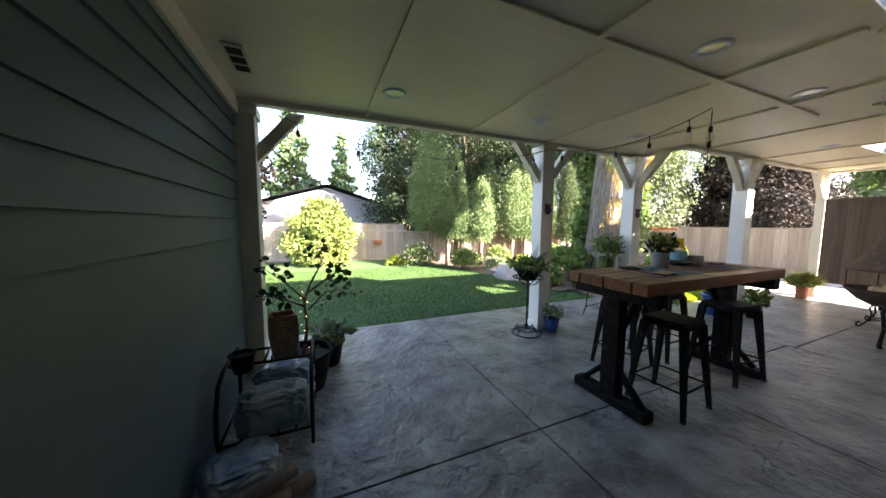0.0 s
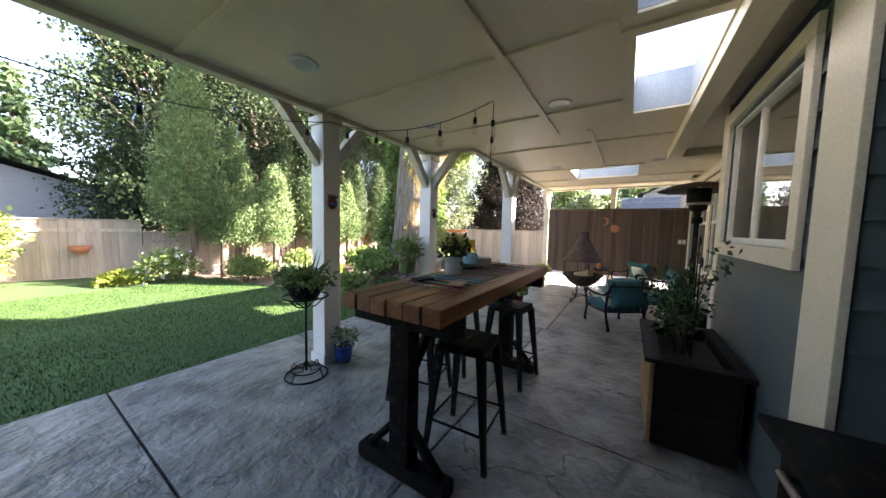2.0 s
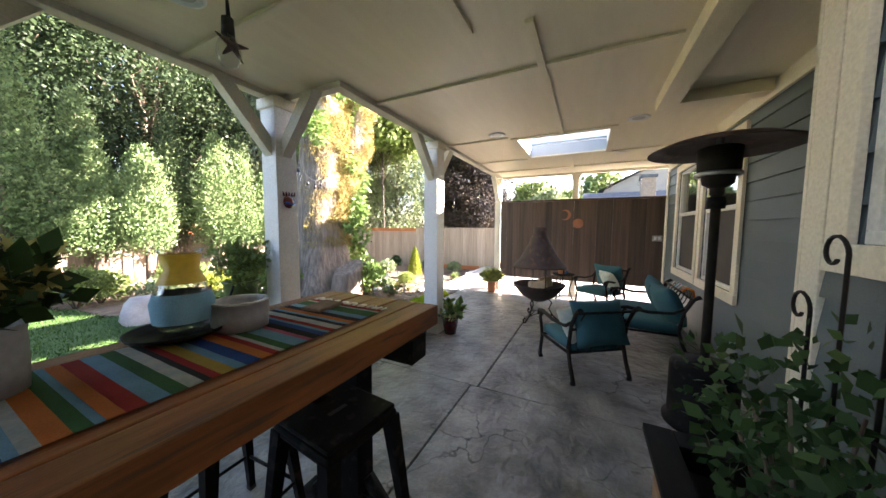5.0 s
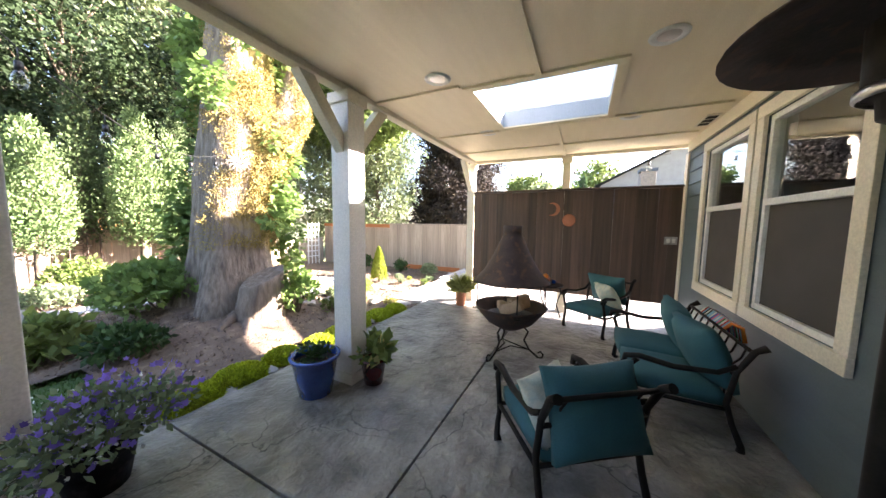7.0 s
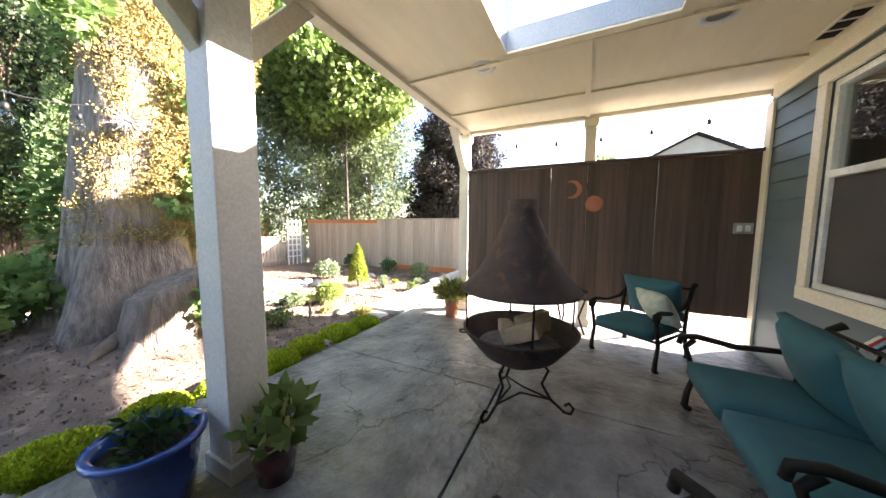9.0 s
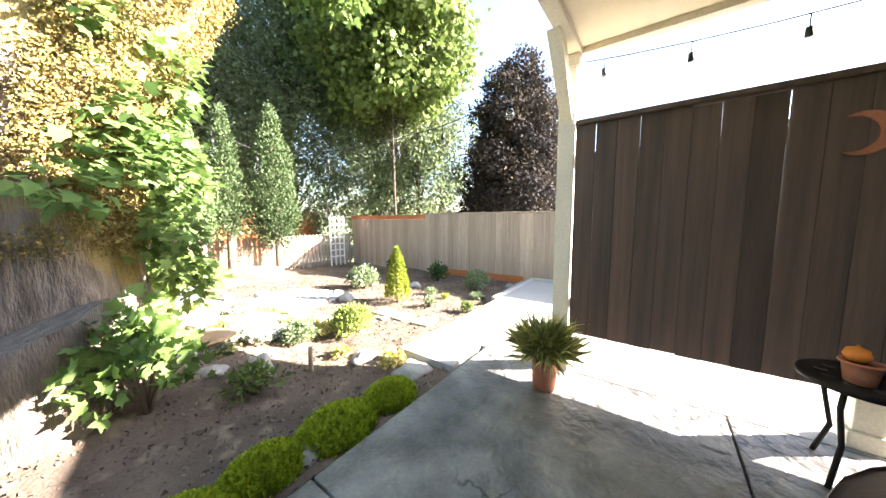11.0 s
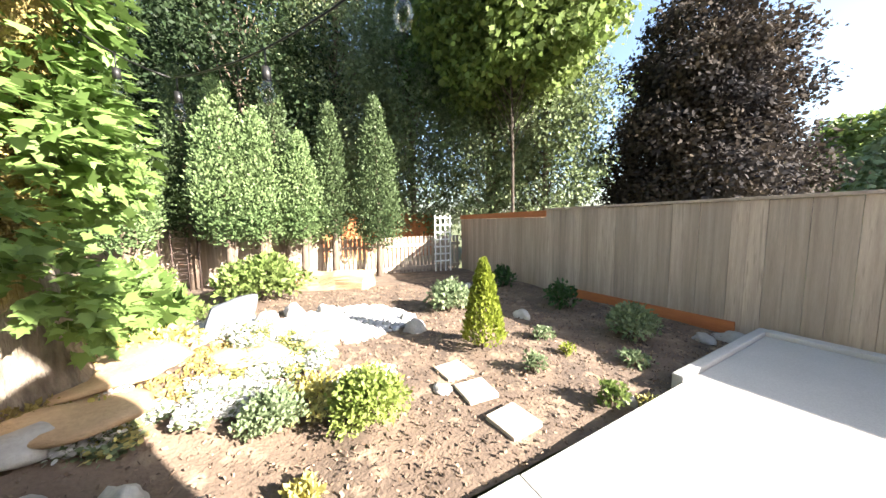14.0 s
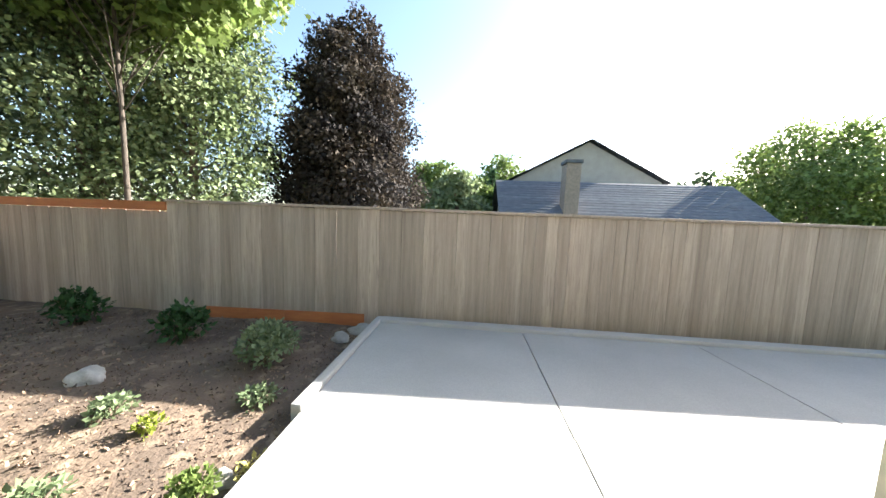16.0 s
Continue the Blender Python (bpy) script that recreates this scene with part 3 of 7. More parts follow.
def column_tree(at, height, width, label, leaf, k, seed, bare=0.9, size=0.12):
    """A clipped-looking upright evergreen on a bare stem."""
    rng = np.random.default_rng(seed)
    t = thing("arborvitae", at, label, "tree", "evergreens along the fence")
    bm = bmesh.new()
    sweep(bm, [(0, 0, -0.1), (0.04, 0.02, bare), (0, 0, height * 0.9)], [0.09, 0.07, 0.015], 7)
    sweep(bm, [(0.02, 0, 0.1), (0.16, 0.05, bare), (0.12, 0, height * 0.5)], [0.05, 0.045, 0.01], 6)
    part("trunk", bm, M["thin_bark"], t)
    cs, rs = [], []
    for i in range(130):
        g = (i + 0.5) / 130
        reach = width * (1 - g) ** 0.55 * (0.7 + 0.55 * rng.random()) * min(1, 0.5 + 3 * g)
        a = i * 2.4
        cs.append((math.cos(a) * reach * 0.72, math.sin(a) * reach * 0.72, bare + (height - bare) * g))
        rad = 0.08 + reach * 0.25
        rs.append((rad, rad, rad * 1.7))
    pts, d = clumps(rng, k, cs, rs, 0.6)
    face = d.copy()
    d[:, 2] += 0.9
    link("crown", leaves("crown", pts, size, rng, DIAMOND, d, -0.2, 0.4, face=face * 1.4), M[leaf], t)
    return t


def bush(name, at, r, h, label, leaf, k, size, seed, category="shrub", shape=DIAMOND, group="", flower=None, up=0.4):
    rng = np.random.default_rng(seed)
    t = thing(name, at, label, category, group)
    for i in range(6):
        a = i * 1.05 + rng.random()
        bm = bmesh.new()
        sweep(bm, [(0, 0, -0.05), (math.cos(a) * r * 0.3, math.sin(a) * r * 0.3, h * 0.45), (math.cos(a) * r * 0.6, math.sin(a) * r * 0.6, h * 0.8)], [0.014, 0.01, 0.004], 5)
        part("stem", bm, M["thin_bark"], t)
    n = 14
    cs = [(math.cos(i * 2.4) * r * 0.62 * math.sqrt((i + 0.5) / n), math.sin(i * 2.4) * r * 0.62 * math.sqrt((i + 0.5) / n), h * (0.35 + 0.4 * (1 - i / n) + 0.12 * rng.random())) for i in range(n)]
    rs = [(r * 0.36, r * 0.36, h * 0.3)] * n
    pts, d = clumps(rng, k, cs, rs, 0.5)
    pts[:, 2] = np.abs(pts[:, 2])
    d[:, 2] += up
    link("foliage", leaves("foliage", pts, size, rng, shape, d, 0.1, 0.7), M[leaf], t)
    if flower:
        fp, fd = clumps(rng, flower[1], cs, rs, 1.0)
        fp[:, 2] = np.abs(fp[:, 2]) + 0.02
        link("blossom", leaves("blossom", fp, flower[2], rng, LOBED, fd * 2, 0, 0.4), M[flower[0]], t)
    return t


# ---- ground, lawn, beds ----
def mound(x, y):
    """Height of the planted bed."""
    z = -0.06 + 0.035 * noise.noise(Vector((x * 0.9, y * 0.9, 0))) + 0.015 * noise.noise(Vector((x * 4, y * 4, 3)))
    z += 0.50 * math.exp(-(((x - 6.85) / 1.1) ** 2 + ((y - 6.1) / 1.1) ** 2))
    z += 0.10 * math.exp(-(((x - 8.2) / 1.0) ** 2 + ((y - 7.0) / 0.8) ** 2))
    if x > 9.5:
        z -= min(0.1, 0.025 * (x - 9.5))
    if y > 8:
        z -= min(0.1, 0.03 * (y - 8))
    return z


def sheet(x0, x1, y0, y1, step, height, keep=None):
    bm = bmesh.new()
    nx, ny = int((x1 - x0) / step) + 1, int((y1 - y0) / step) + 1
    vs = [[bm.verts.new((x0 + (x1 - x0) * i / nx, y0 + (y1 - y0) * j / ny, 0)) for j in range(ny + 1)] for i in range(nx + 1)]
    for row in vs:
        for v in row:
            v.co.z = height(v.co.x, v.co.y)
    for i in range(nx):
        for j in range(ny):
            c = (vs[i][j].co + vs[i + 1][j + 1].co) / 2
            if keep is None or keep(c.x, c.y):
                bm.faces.new((vs[i][j], vs[i + 1][j], vs[i + 1][j + 1], vs[i][j + 1])).smooth = True
    bmesh.ops.delete(bm, geom=[v for v in bm.verts if not v.link_faces], context="VERTS")
    return bm


def bed_edge(x):
    """Where the lawn ends and the bed begins, as y over x."""
    return 12.4 - 0.62 * x - 0.035 * x * x if x < 4.4 else -100


def in_lawn(x, y):
    return y < bed_edge(x) or (x < 5.25 and y < 5.6 and x > 4.3) or (x < 4.9 and y < 9.0 - (x - 4.4) * 6)


def in_bed(x, y):
    return not in_lawn(x, y) and not (x < 5.22 and y < 4.85) and y > 3.86 + 0.03 * (x - 5.3) and not (x > 8.94 and y < 4.6) and x < 13.4


gm = bmesh.new()
bmesh.ops.create_grid(gm, x_segments=40, y_segments=40, size=400)
for v in gm.verts:
    v.co.z = -0.3
tagged(part("ground", gm, M["far_ground"]), "far ground of dull green and brown", "ground", kind="structure")
tagged(part("lawn", sheet(-9, 5.3, 4.86, 13.5, 0.22, lambda x, y: -0.035 + 0.012 * noise.noise(Vector((x, y, 0))), in_lawn), M["grass"]), "mown green lawn beside the patio", "lawn", kind="structure")
tagged(part("planting_bed", sheet(-9, 13.6, 3.7, 13.8, 0.12, mound, in_bed), M["soil"]), "dark bark-mulched planting bed with a low mound", "garden bed", kind="structure")

# ---- patio slabs ----
patio = setting("patio", "grey stamped concrete patio with dark control joints", "patio")
part("joint_bed", box(-0.82, -0.1, -0.25, 9.5, 3.84, -0.03), M["joint"], patio, "dark joint filler")
part("joint_bed", box(-0.82, 3.84, -0.25, 5.24, 4.83, -0.031), M["joint"], patio, "dark joint filler")
PX = [-0.85, 1.34, 3.02, 5.24, 7.62, 9.47]
for i in range(5):
    for j, (y0, y1) in enumerate(((-0.1, 2.2), (2.2, 4.85 if i < 3 else 3.9))):
        if i > 2:
            y0, y1 = (y0, 2.13) if j == 0 else (2.13, y1)
        part("concrete_panel", box(PX[i] + 0.007, y0 + 0.007, -0.2, PX[i + 1] - 0.007, y1 - 0.007, 0.0, 0.006), M["concrete"], patio)
slab = setting("slab", "pale new concrete slab with a low kerb", "pavement")
for x0, x1 in ((9.48, 11.1), (11.1, 12.85)):
    for y0, y1 in ((2.85, 4.6), (0.9, 2.85), (-1.2, 0.9), (-4.0, -1.2)):
        part("concrete_panel", box(x0 + 0.004, y0 + 0.004, -0.22, x1 - 0.004, y1 - 0.004, -0.002 if x0 < 10 else -0.012, 0.006), M["slab"], slab)
part("concrete_panel", box(8.95, 3.96, -0.2, 9.476, 4.6, -0.001, 0.006), M["slab"], slab)
part("kerb", box(12.852, -4, -0.25, 12.99, 4.6, 0.035, 0.016), M["slab"], slab)
part("kerb", box(11.12, 4.601, -0.25, 12.99, 4.68, 0.03, 0.014), M["slab"], slab)


# ---- house walls ----
def siding_wall(name, label, along, at, u0, u1, z1, openings, facing, thick=0.14):
    """A lap-sided wall along 'x' or 'y' at a fixed place, with openings (u0, u1, z0, z1) cut through it."""
    w = setting(name, label, "wall")

    def put(nm, a, b, lo, hi, d0, d1, material):
        bm = box(a, at + d0, lo, b, at + d1, hi) if along == "x" else box(at + d0, a, lo, at + d1, b, hi)
        return part(nm, bm, material, w)
    us = sorted({u0, u1, *(o[0] for o in openings), *(o[1] for o in openings)})
    for a, b in zip(us, us[1:]):
        zs = [-0.2, z1]
        for o in openings:
            if o[0] <= a and b <= o[1]:
                zs = [-0.2, o[2], o[3], z1]
        for k in range(0, len(zs), 2):
            put("wall_core", a, b, zs[k], zs[k + 1], -facing * 0.004, -facing * thick, M["siding"])
    z = 0.02
    while z < z1 - 0.02:
        cuts = [(u0, u1)]
        for o in openings:
            if z + 0.09 > o[2] - 0.02 and z + 0.09 < o[3] + 0.02:
                cuts = [c for p, q in cuts for c in ((p, min(q, o[0])), (max(p, o[1]), q)) if c[1] - c[0] > 0.02]
        for p, q in cuts:
            top = min(z + 0.168, z1)
            bm = bmesh.new()
            prof = ((0.0, z - 0.012), (0.022, z - 0.012), (0.005, top - 0.016), (0.0, top - 0.016))
            ends = []
            for u in (p, q):
                ends.append([bm.verts.new((u, at + facing * d, h) if along == "x" else (at + facing * d, u, h)) for d, h in prof])
            for k in range(4):
                bm.faces.new((ends[0][k], ends[0][(k + 1) % 4], ends[1][(k + 1) % 4], ends[1][k]))
            bm.faces.new(ends[0])
            bm.faces.new(ends[1][::-1])
            bmesh.ops.recalc_face_normals(bm, faces=bm.faces)
            part("siding_board", bm, M["siding"], w)
        z += 0.168
    return w


W1, W2 = 0.47, 0.0
siding_wall("wall_west", "dark blue-grey lap siding wall", "y", -0.8, -1.0, 3.866, 2.62, [], 1)
siding_wall("wall_south_1", "blue-grey lap siding wall with a sliding window", "x", W1, 2.62, 4.55, 2.62, [(3.04, 4.29, 1.39, 2.38)], 1)
siding_wall("wall_south_2", "blue-grey lap siding wall with double-hung windows", "x", W2, 4.55, 9.5, 2.62, [(6.55, 7.49, 0.82, 2.32), (7.72, 8.67, 0.82, 2.32)], 1)
siding_wall("wall_south_3", "dark blue-grey lap siding wall", "x", 0.05, -1.0, 2.61, 2.62, [], 1)
part("wall_core", box(4.41, -0.1, -0.2, 4.55, W1 - 0.004, 2.62), M["siding"], setting("wall_return", "short blue-grey return wall", "wall"))
siding_wall("wall_return_2", "short blue-grey lap siding return wall", "y", 2.62, 0.075, W1 - 0.006, 2.62, [], -1, 0.08)
part("wall_core", box(9.36, -4, -0.2, 9.5, -0.145, 2.62), M["siding"], setting("wall_east", "blue-grey side wall of the house", "wall"))
part("wall_core", box(-0.94, -1.0, -0.2, -0.805, -0.15, 2.62), M["siding"], setting("wall_behind", "blue-grey wall of the house", "wall"))
for nm, b in (("corner_board", (2.592, W1 + 0.001, 0.02, 2.87, W1 + 0.03, 2.6)),
              ("corner_board", (4.44, W1 + 0.001, 0.02, 4.555, W1 + 0.028, 2.6)), ("corner_board", (4.556, 0.02, 0.02, 4.58, W1 + 0.028, 2.6)),
              ("frieze_board", (4.6, W2 + 0.018, 2.47, 9.4, W2 + 0.045, 2.6)), ("frieze_board", (-0.78, 0.6, 2.46, -0.75, 3.85, 2.6)),
              ("corner_board", (9.38, W2 + 0.018, 0.02, 9.5, W2 + 0.04, 2.46))):
    tagged(part("trim", box(*b, 0.004), M["trim"]), "cream painted " + nm.replace("_", " "), "trim", kind="structure")


def window(name, x0, x1, z0, z1, y, split, label):
    """A framed window in a wall along x: casing, sash frames, panes; split 'v' for a slider, 'h' for double-hung."""
    w = tagged(new(name), label, "window", kind="structure")
    c = 0.1
    for nm, b in (("casing", (x0 - c, y + 0.02, z1, x1 + c, y + 0.05, z1 + c)), ("casing", (x0 - c, y + 0.02, z0 - c, x1 + c, y + 0.052, z0)),
                  ("casing", (x0 - c, y + 0.02, z0, x0, y + 0.048, z1)), ("casing", (x1, y + 0.02, z0, x1 + c, y + 0.048, z1))):
        part(nm, box(*b, 0.004), M["trim"], w)
    f = 0.045
    for b in ((x0, y - 0.06, z1 - f, x1, y + 0.008, z1), (x0, y - 0.06, z0, x1, y + 0.008, z0 + f), (x0, y - 0.06, z0 + f, x0 + f, y + 0.008, z1 - f), (x1 - f, y - 0.06, z0 + f, x1, y + 0.008, z1 - f)):
        part("window_frame", box(*b, 0.004), M["white"], w)
    if split == "v":
        xm = (x0 + x1) / 2 + 0.12
        part("sash_rail", box(xm - 0.02, y - 0.045, z0 + f, xm + 0.02, y - 0.012, z1 - f, 0.004), M["white"], w)
        panes = ((x0 + f, xm - 0.025, z0 + f, z1 - f, False), (xm + 0.025, x1 - f, z0 + f, z1 - f, True))
    else:
        zm = z0 + (z1 - z0) * 0.56
        part("sash_rail", box(x0 + f, y - 0.05, zm - 0.025, x1 - f, y + 0.02, zm + 0.025, 0.004), M["white"], w)
        panes = ((x0 + f, x1 - f, zm + 0.025, z1 - f, False), (x0 + f, x1 - f, z0 + f, zm - 0.025, True))
    for a, b, c0, c1, screened in panes:
        g = part("pane", box(a, y - 0.03, c0, b, y - 0.024, c1), M["glass"], w)
        g.visible_shadow = False
        if screened:
            part("screen", box(a, y - 0.022, c0, b, y - 0.020, c1), M["mesh" if split == "v" else "screen"], w, "dark insect screen")
    return w


window("window_1", 3.04, 4.29, 1.39, 2.38, W1, "v", "white sliding window in cream casing")
window("window_2", 6.55, 7.49, 0.82, 2.32, W2, "h", "white double-hung window in cream casing")
window("window_3", 7.72, 8.67, 0.82, 2.32, W2, "h", "white double-hung window in cream casing")
room = setting("room", "dim brown room behind the windows", "room")
for b in ((-0.66, -3.2, 0.0, 9.35, -3.1, 2.62), (-0.66, -3.1, -0.02, 9.35, -0.15, 0.0), (-0.66, -3.1, 2.55, 9.35, -0.15, 2.6), (5.1, -3.1, 0, 5.2, -0.15, 2.55)):
    part("room_wall", box(*b), M["room"], room)
part("downlight", lathe([(0, 2.5), (0.09, 2.5), (0.1, 2.549)], 20, 3.2, -0.7), glow_mat("warm downlight", (1.0, 0.75, 0.4), 6.0), room, "lit warm recessed downlight")

# ---- patio roof: ceiling, beams, skylights ----
CZ = 2.6
SKY0, SKY1, SKY2 = (1.5, 2.72, 0.8, 1.22), (2.92, 4.22, 0.8, 1.22), (6.75, 7.8, 1.1, 2.17)


def wider(h, e):
    return (h[0] - e, h[1] + e, h[2] - e, h[3] + e)


def holed(x0, x1, y0, y1, holes, z0, z1):
    bm = bmesh.new()
    xs = sorted({x0, x1, *(v for h in holes for v in h[:2] if x0 < v < x1)})
    ys = sorted({y0, y1, *(v for h in holes for v in h[2:] if y0 < v < y1)})
    for a, b in zip(xs, xs[1:]):
        for c, d in zip(ys, ys[1:]):
            if not any(h[0] <= a and b <= h[1] and h[2] <= c and d <= h[3] for h in holes):
                bx(bm, a, c, z0, b, d, z1)
    return bm


tagged(part("ceiling", holed(-0.96, 4.6, 0.0, 3.82, [wider(SKY0, 0.01), wider(SKY1, 0.01)], CZ, CZ + 0.03), M["ceiling"]), "cream boarded patio ceiling", "ceiling", kind="structure")
tagged(part("ceiling", holed(4.6, 9.5, -0.1, 3.12, [wider(SKY2, 0.01)], CZ, CZ + 0.03), M["ceiling"]), "cream boarded patio ceiling", "ceiling", kind="structure")
roof = tagged(new("patio_roof"), "low shingled roof over the patio", "roof", kind="structure")
part("roof_deck", holed(-1.15, 4.62, -0.2, 3.95, [wider(SKY0, 0.03), wider(SKY1, 0.03)], CZ + 0.2, CZ + 0.27), M["roof"], roof)
part("roof_deck", holed(4.62, 9.62, -0.2, 3.25, [wider(SKY2, 0.25)], CZ + 0.2, CZ + 0.27), M["roof"], roof)
for b in ((-0.96, 3.80, CZ - 0.045, 4.66, 3.90, CZ + 0.2), (4.60, 3.10, CZ - 0.045, 9.52, 3.20, CZ + 0.2), (4.60, 3.2, CZ - 0.045, 4.68, 3.80, CZ + 0.2), (9.50, -0.1, CZ - 0.045, 9.58, 3.099, CZ + 0.2)):
    part("fascia", box(*b, 0.006), M["trim"], roof, "cream fascia board")
for s in (SKY0, SKY1, SKY2):
    k = tagged(new("skylight"), "white framed skylight set into the patio ceiling", "skylight", kind="structure")
    x0, x1, y0, y1 = s
    deep = 0.16 if s == SKY2 else 0.32
    for b in ((x0 - 0.02, y0 - 0.02, CZ + 0.004, x0, y1 + 0.02, CZ + deep), (x1, y0 - 0.02, CZ + 0.004, x1 + 0.02, y1 + 0.02, CZ + deep),
              (x0, y0 - 0.02, CZ + 0.004, x1, y0, CZ + deep), (x0, y1, CZ + 0.004, x1, y1 + 0.02, CZ + deep)):
        part("well_side", box(*b), M["well"], k, "white skylight well")
    for b in ((x0 - 0.07, y0 - 0.07, x0 + 0.004, y1 + 0.07), (x1 - 0.004, y0 - 0.07, x1 + 0.07, y1 + 0.07)):
        part("casing", box(b[0], b[1], CZ - 0.018, b[2], b[3], CZ - 0.001, 0.003), M["ceiling"], k)
    for b in ((x0 + 0.004, y0 - 0.07, x1 - 0.004, y0 + 0.004), (x0 + 0.004, y1 - 0.004, x1 - 0.004, y1 + 0.07)):
        part("casing", box(b[0], b[1], CZ - 0.018, b[2], b[3], CZ - 0.001, 0.003), M["ceiling"], k)
    g = part("pane", box(x0 - 0.02, y0 - 0.02, CZ + deep + 0.005, x1 + 0.02, y1 + 0.02, CZ + deep + 0.011), M["glass"], k)
    g.visible_shadow = False
# battens over the ceiling seams
for b in ((-0.8, 1.94, 4.52, 2.0), (4.56, 1.60, 6.68, 1.65), (7.87, 1.58, 9.5, 1.63)):
    tagged(part("trim", box(b[0], b[1], CZ - 0.02, b[2], b[3], CZ - 0.001, 0.003), M["ceiling"]), "cream ceiling batten", "trim", kind="structure")
for x, y0, y1 in ((0.38, 0.1, 1.939), (0.38, 2.001, 3.8), (1.45, 1.3, 1.939), (1.6, 2.001, 3.8), (2.75, 1.3, 1.939), (2.75, 2.001, 3.8), (3.88, 1.3, 1.939), (3.88, 2.001, 3.8), (5.07, 0.82, 1.599), (5.07, 1.651, 3.1), (6.64, 2.25, 3.1), (7.9, 0.1, 1.579), (7.9, 1.631, 3.1), (8.82, 0.1, 1.579), (8.82, 1.631, 3.1)):
    tagged(part("trim", box(x - 0.025, y0, CZ - 0.02, x + 0.025, y1, CZ - 0.001, 0.003), M["ceiling"]), "cream ceiling batten", "trim", kind="structure")
tagged(part("beam", box(2.6, 0.64, CZ - 0.11, 6.1, 0.79, CZ - 0.001, 0.006), M["ceiling"]), "cream boxed ceiling beam", "beam", kind="structure")
tagged(part("beam", box(6.0, 0.06, CZ - 0.10, 6.14, 0.639, CZ - 0.001, 0.006), M["ceiling"]), "cream boxed ceiling beam", "beam", kind="structure")
# roof of the house behind
hr = tagged(new("house_roof"), "grey shingled pitched roof of the house", "roof", kind="structure")
bm = bmesh.new()
for a, b in (((-1.4, -0.2, 2.9), (9.9, -5.5, 4.2)), ((-1.4, -5.5, 4.2), (9.9, -11, 2.7))):
    vs = [bm.verts.new(p) for p in ((a[0], a[1], a[2]), (b[0], a[1], a[2]), (b[0], b[1], b[2]), (a[0], b[1], b[2]))]
    bm.faces.new(vs)
bmesh.ops.solidify(bm, geom=bm.faces, thickness=0.12)
part("roof_slope", bm, M["roof"], hr)


# ---- posts with braces ----
def post(x, y, w, label, braces, top=CZ - 0.045):
    p = tagged(new("post"), label, "post", "posts of the patio roof", "structure")
    paint = M["trim" if "cream" in label else "post"]
    part("shaft", box(x, y, 0, x + w, y + w, top, 0.008), paint, p)
    part("plinth", box(x - 0.018, y - 0.018, 0.001, x + w + 0.018, y + w + 0.018, 0.1, 0.008), paint, p)
    part("capital", box(x - 0.02, y - 0.02, top - 0.09, x + w + 0.02, y + w + 0.02, top - 0.001, 0.008), M["trim"], p)
    cx, cy, t = x + w / 2, y + w / 2, 0.045
    for dx, dy in braces:
        bm = bmesh.new()
        prof = ((w / 2 + 0.001, top - 0.5), (w / 2 + 0.001, top - 0.34), (w / 2 + 0.28, top - 0.002), (w / 2 + 0.42, top - 0.002))
        sides = []
        for s in (-t, t):
            sides.append([bm.verts.new((cx + dx * u - dy * s, cy + dy * u + dx * s, h)) for u, h in prof])
        for k in range(4):
            bm.faces.new((sides[0][k], sides[0][(k + 1) % 4], sides[1][(k + 1) % 4], sides[1][k]))
        bm.faces.new(sides[0])
        bm.faces.new(sides[1][::-1])
        bmesh.ops.recalc_face_normals(bm, faces=bm.faces)
        part("brace", bm, M["trim"], p)
    return p


post(-0.83, 3.867, 0.2, "cream square post at the end of the siding wall", [(1, 0)])
post(2.7, 3.8, 0.2, "white square patio post with knee braces", [(1, 0), (-1, 0)])
post(4.47, 3.73, 0.2, "white square patio post with knee braces", [(-1, 0), (0, -1)])
post(6.22, 3.07, 0.2, "white square patio post with knee braces", [(-1, 0), (1, 0)])
post(9.47, 3.13, 0.13, "slim cream post at the end of the screen", [(-1, 0)])
post(9.52, 1.5, 0.12, "slim cream post behind the screen", [])

# ---- fences ----
def board_mesh(w, h, t):
    me = bpy.data.meshes.new("fence_board")
    bm = box(-w / 2, -t / 2, 0, w / 2, t / 2, h, 0.007)
    bm.to_mesh(me)
    bm.free()
    return me


def fence(name, label, a, b, z0, h, w, gap, material, seed, rails=True, cap=True, slope=0.0):
    """A straight board fence from a to b on the plan."""
    rng = random.Random(seed)
    f = tagged(new(name), label, "fence", kind="structure")
    a, b = Vector((*a, 0)), Vector((*b, 0))
    d = (b - a).normalized()
    ang = math.degrees(math.atan2(d.y, d.x))
    me = board_mesh(w, h, 0.02)
    me.materials.append(M[material])
    n = round((b - a).length / (w + gap))
    pitch = (b - a).length / n
    for i in range(n):
        ob = link("fence_board", me, None, f)
        p = a + d * ((i + 0.5) * pitch)
        ob.matrix_basis = pose(p.x, p.y, z0 + slope * i / n + rng.uniform(-0.004, 0.004), rng.uniform(-0.15, 0.15), rng.uniform(-0.12, 0.12), ang + rng.uniform(-0.2, 0.2))
    side = Vector((-d.y, d.x, 0))
    L = (b - a).length
    if rails:
        for z in (z0 + 0.25, z0 + h - 0.25):
            rb = part("rail", box(0, 0.011, -0.045, L, 0.05, 0.045), M[material], f)
            rb.matrix_basis = pose(a.x, a.y, z + slope / 2, 0, 0, ang)
    if cap:
        cb = part("cap_rail", box(0, -0.05, 0, L, 0.05, 0.035, 0.004), M[material], f)
        cb.matrix_basis = pose(a.x, a.y, z0 + h + slope / 2 + 0.003, 0, 0, ang)
    return f


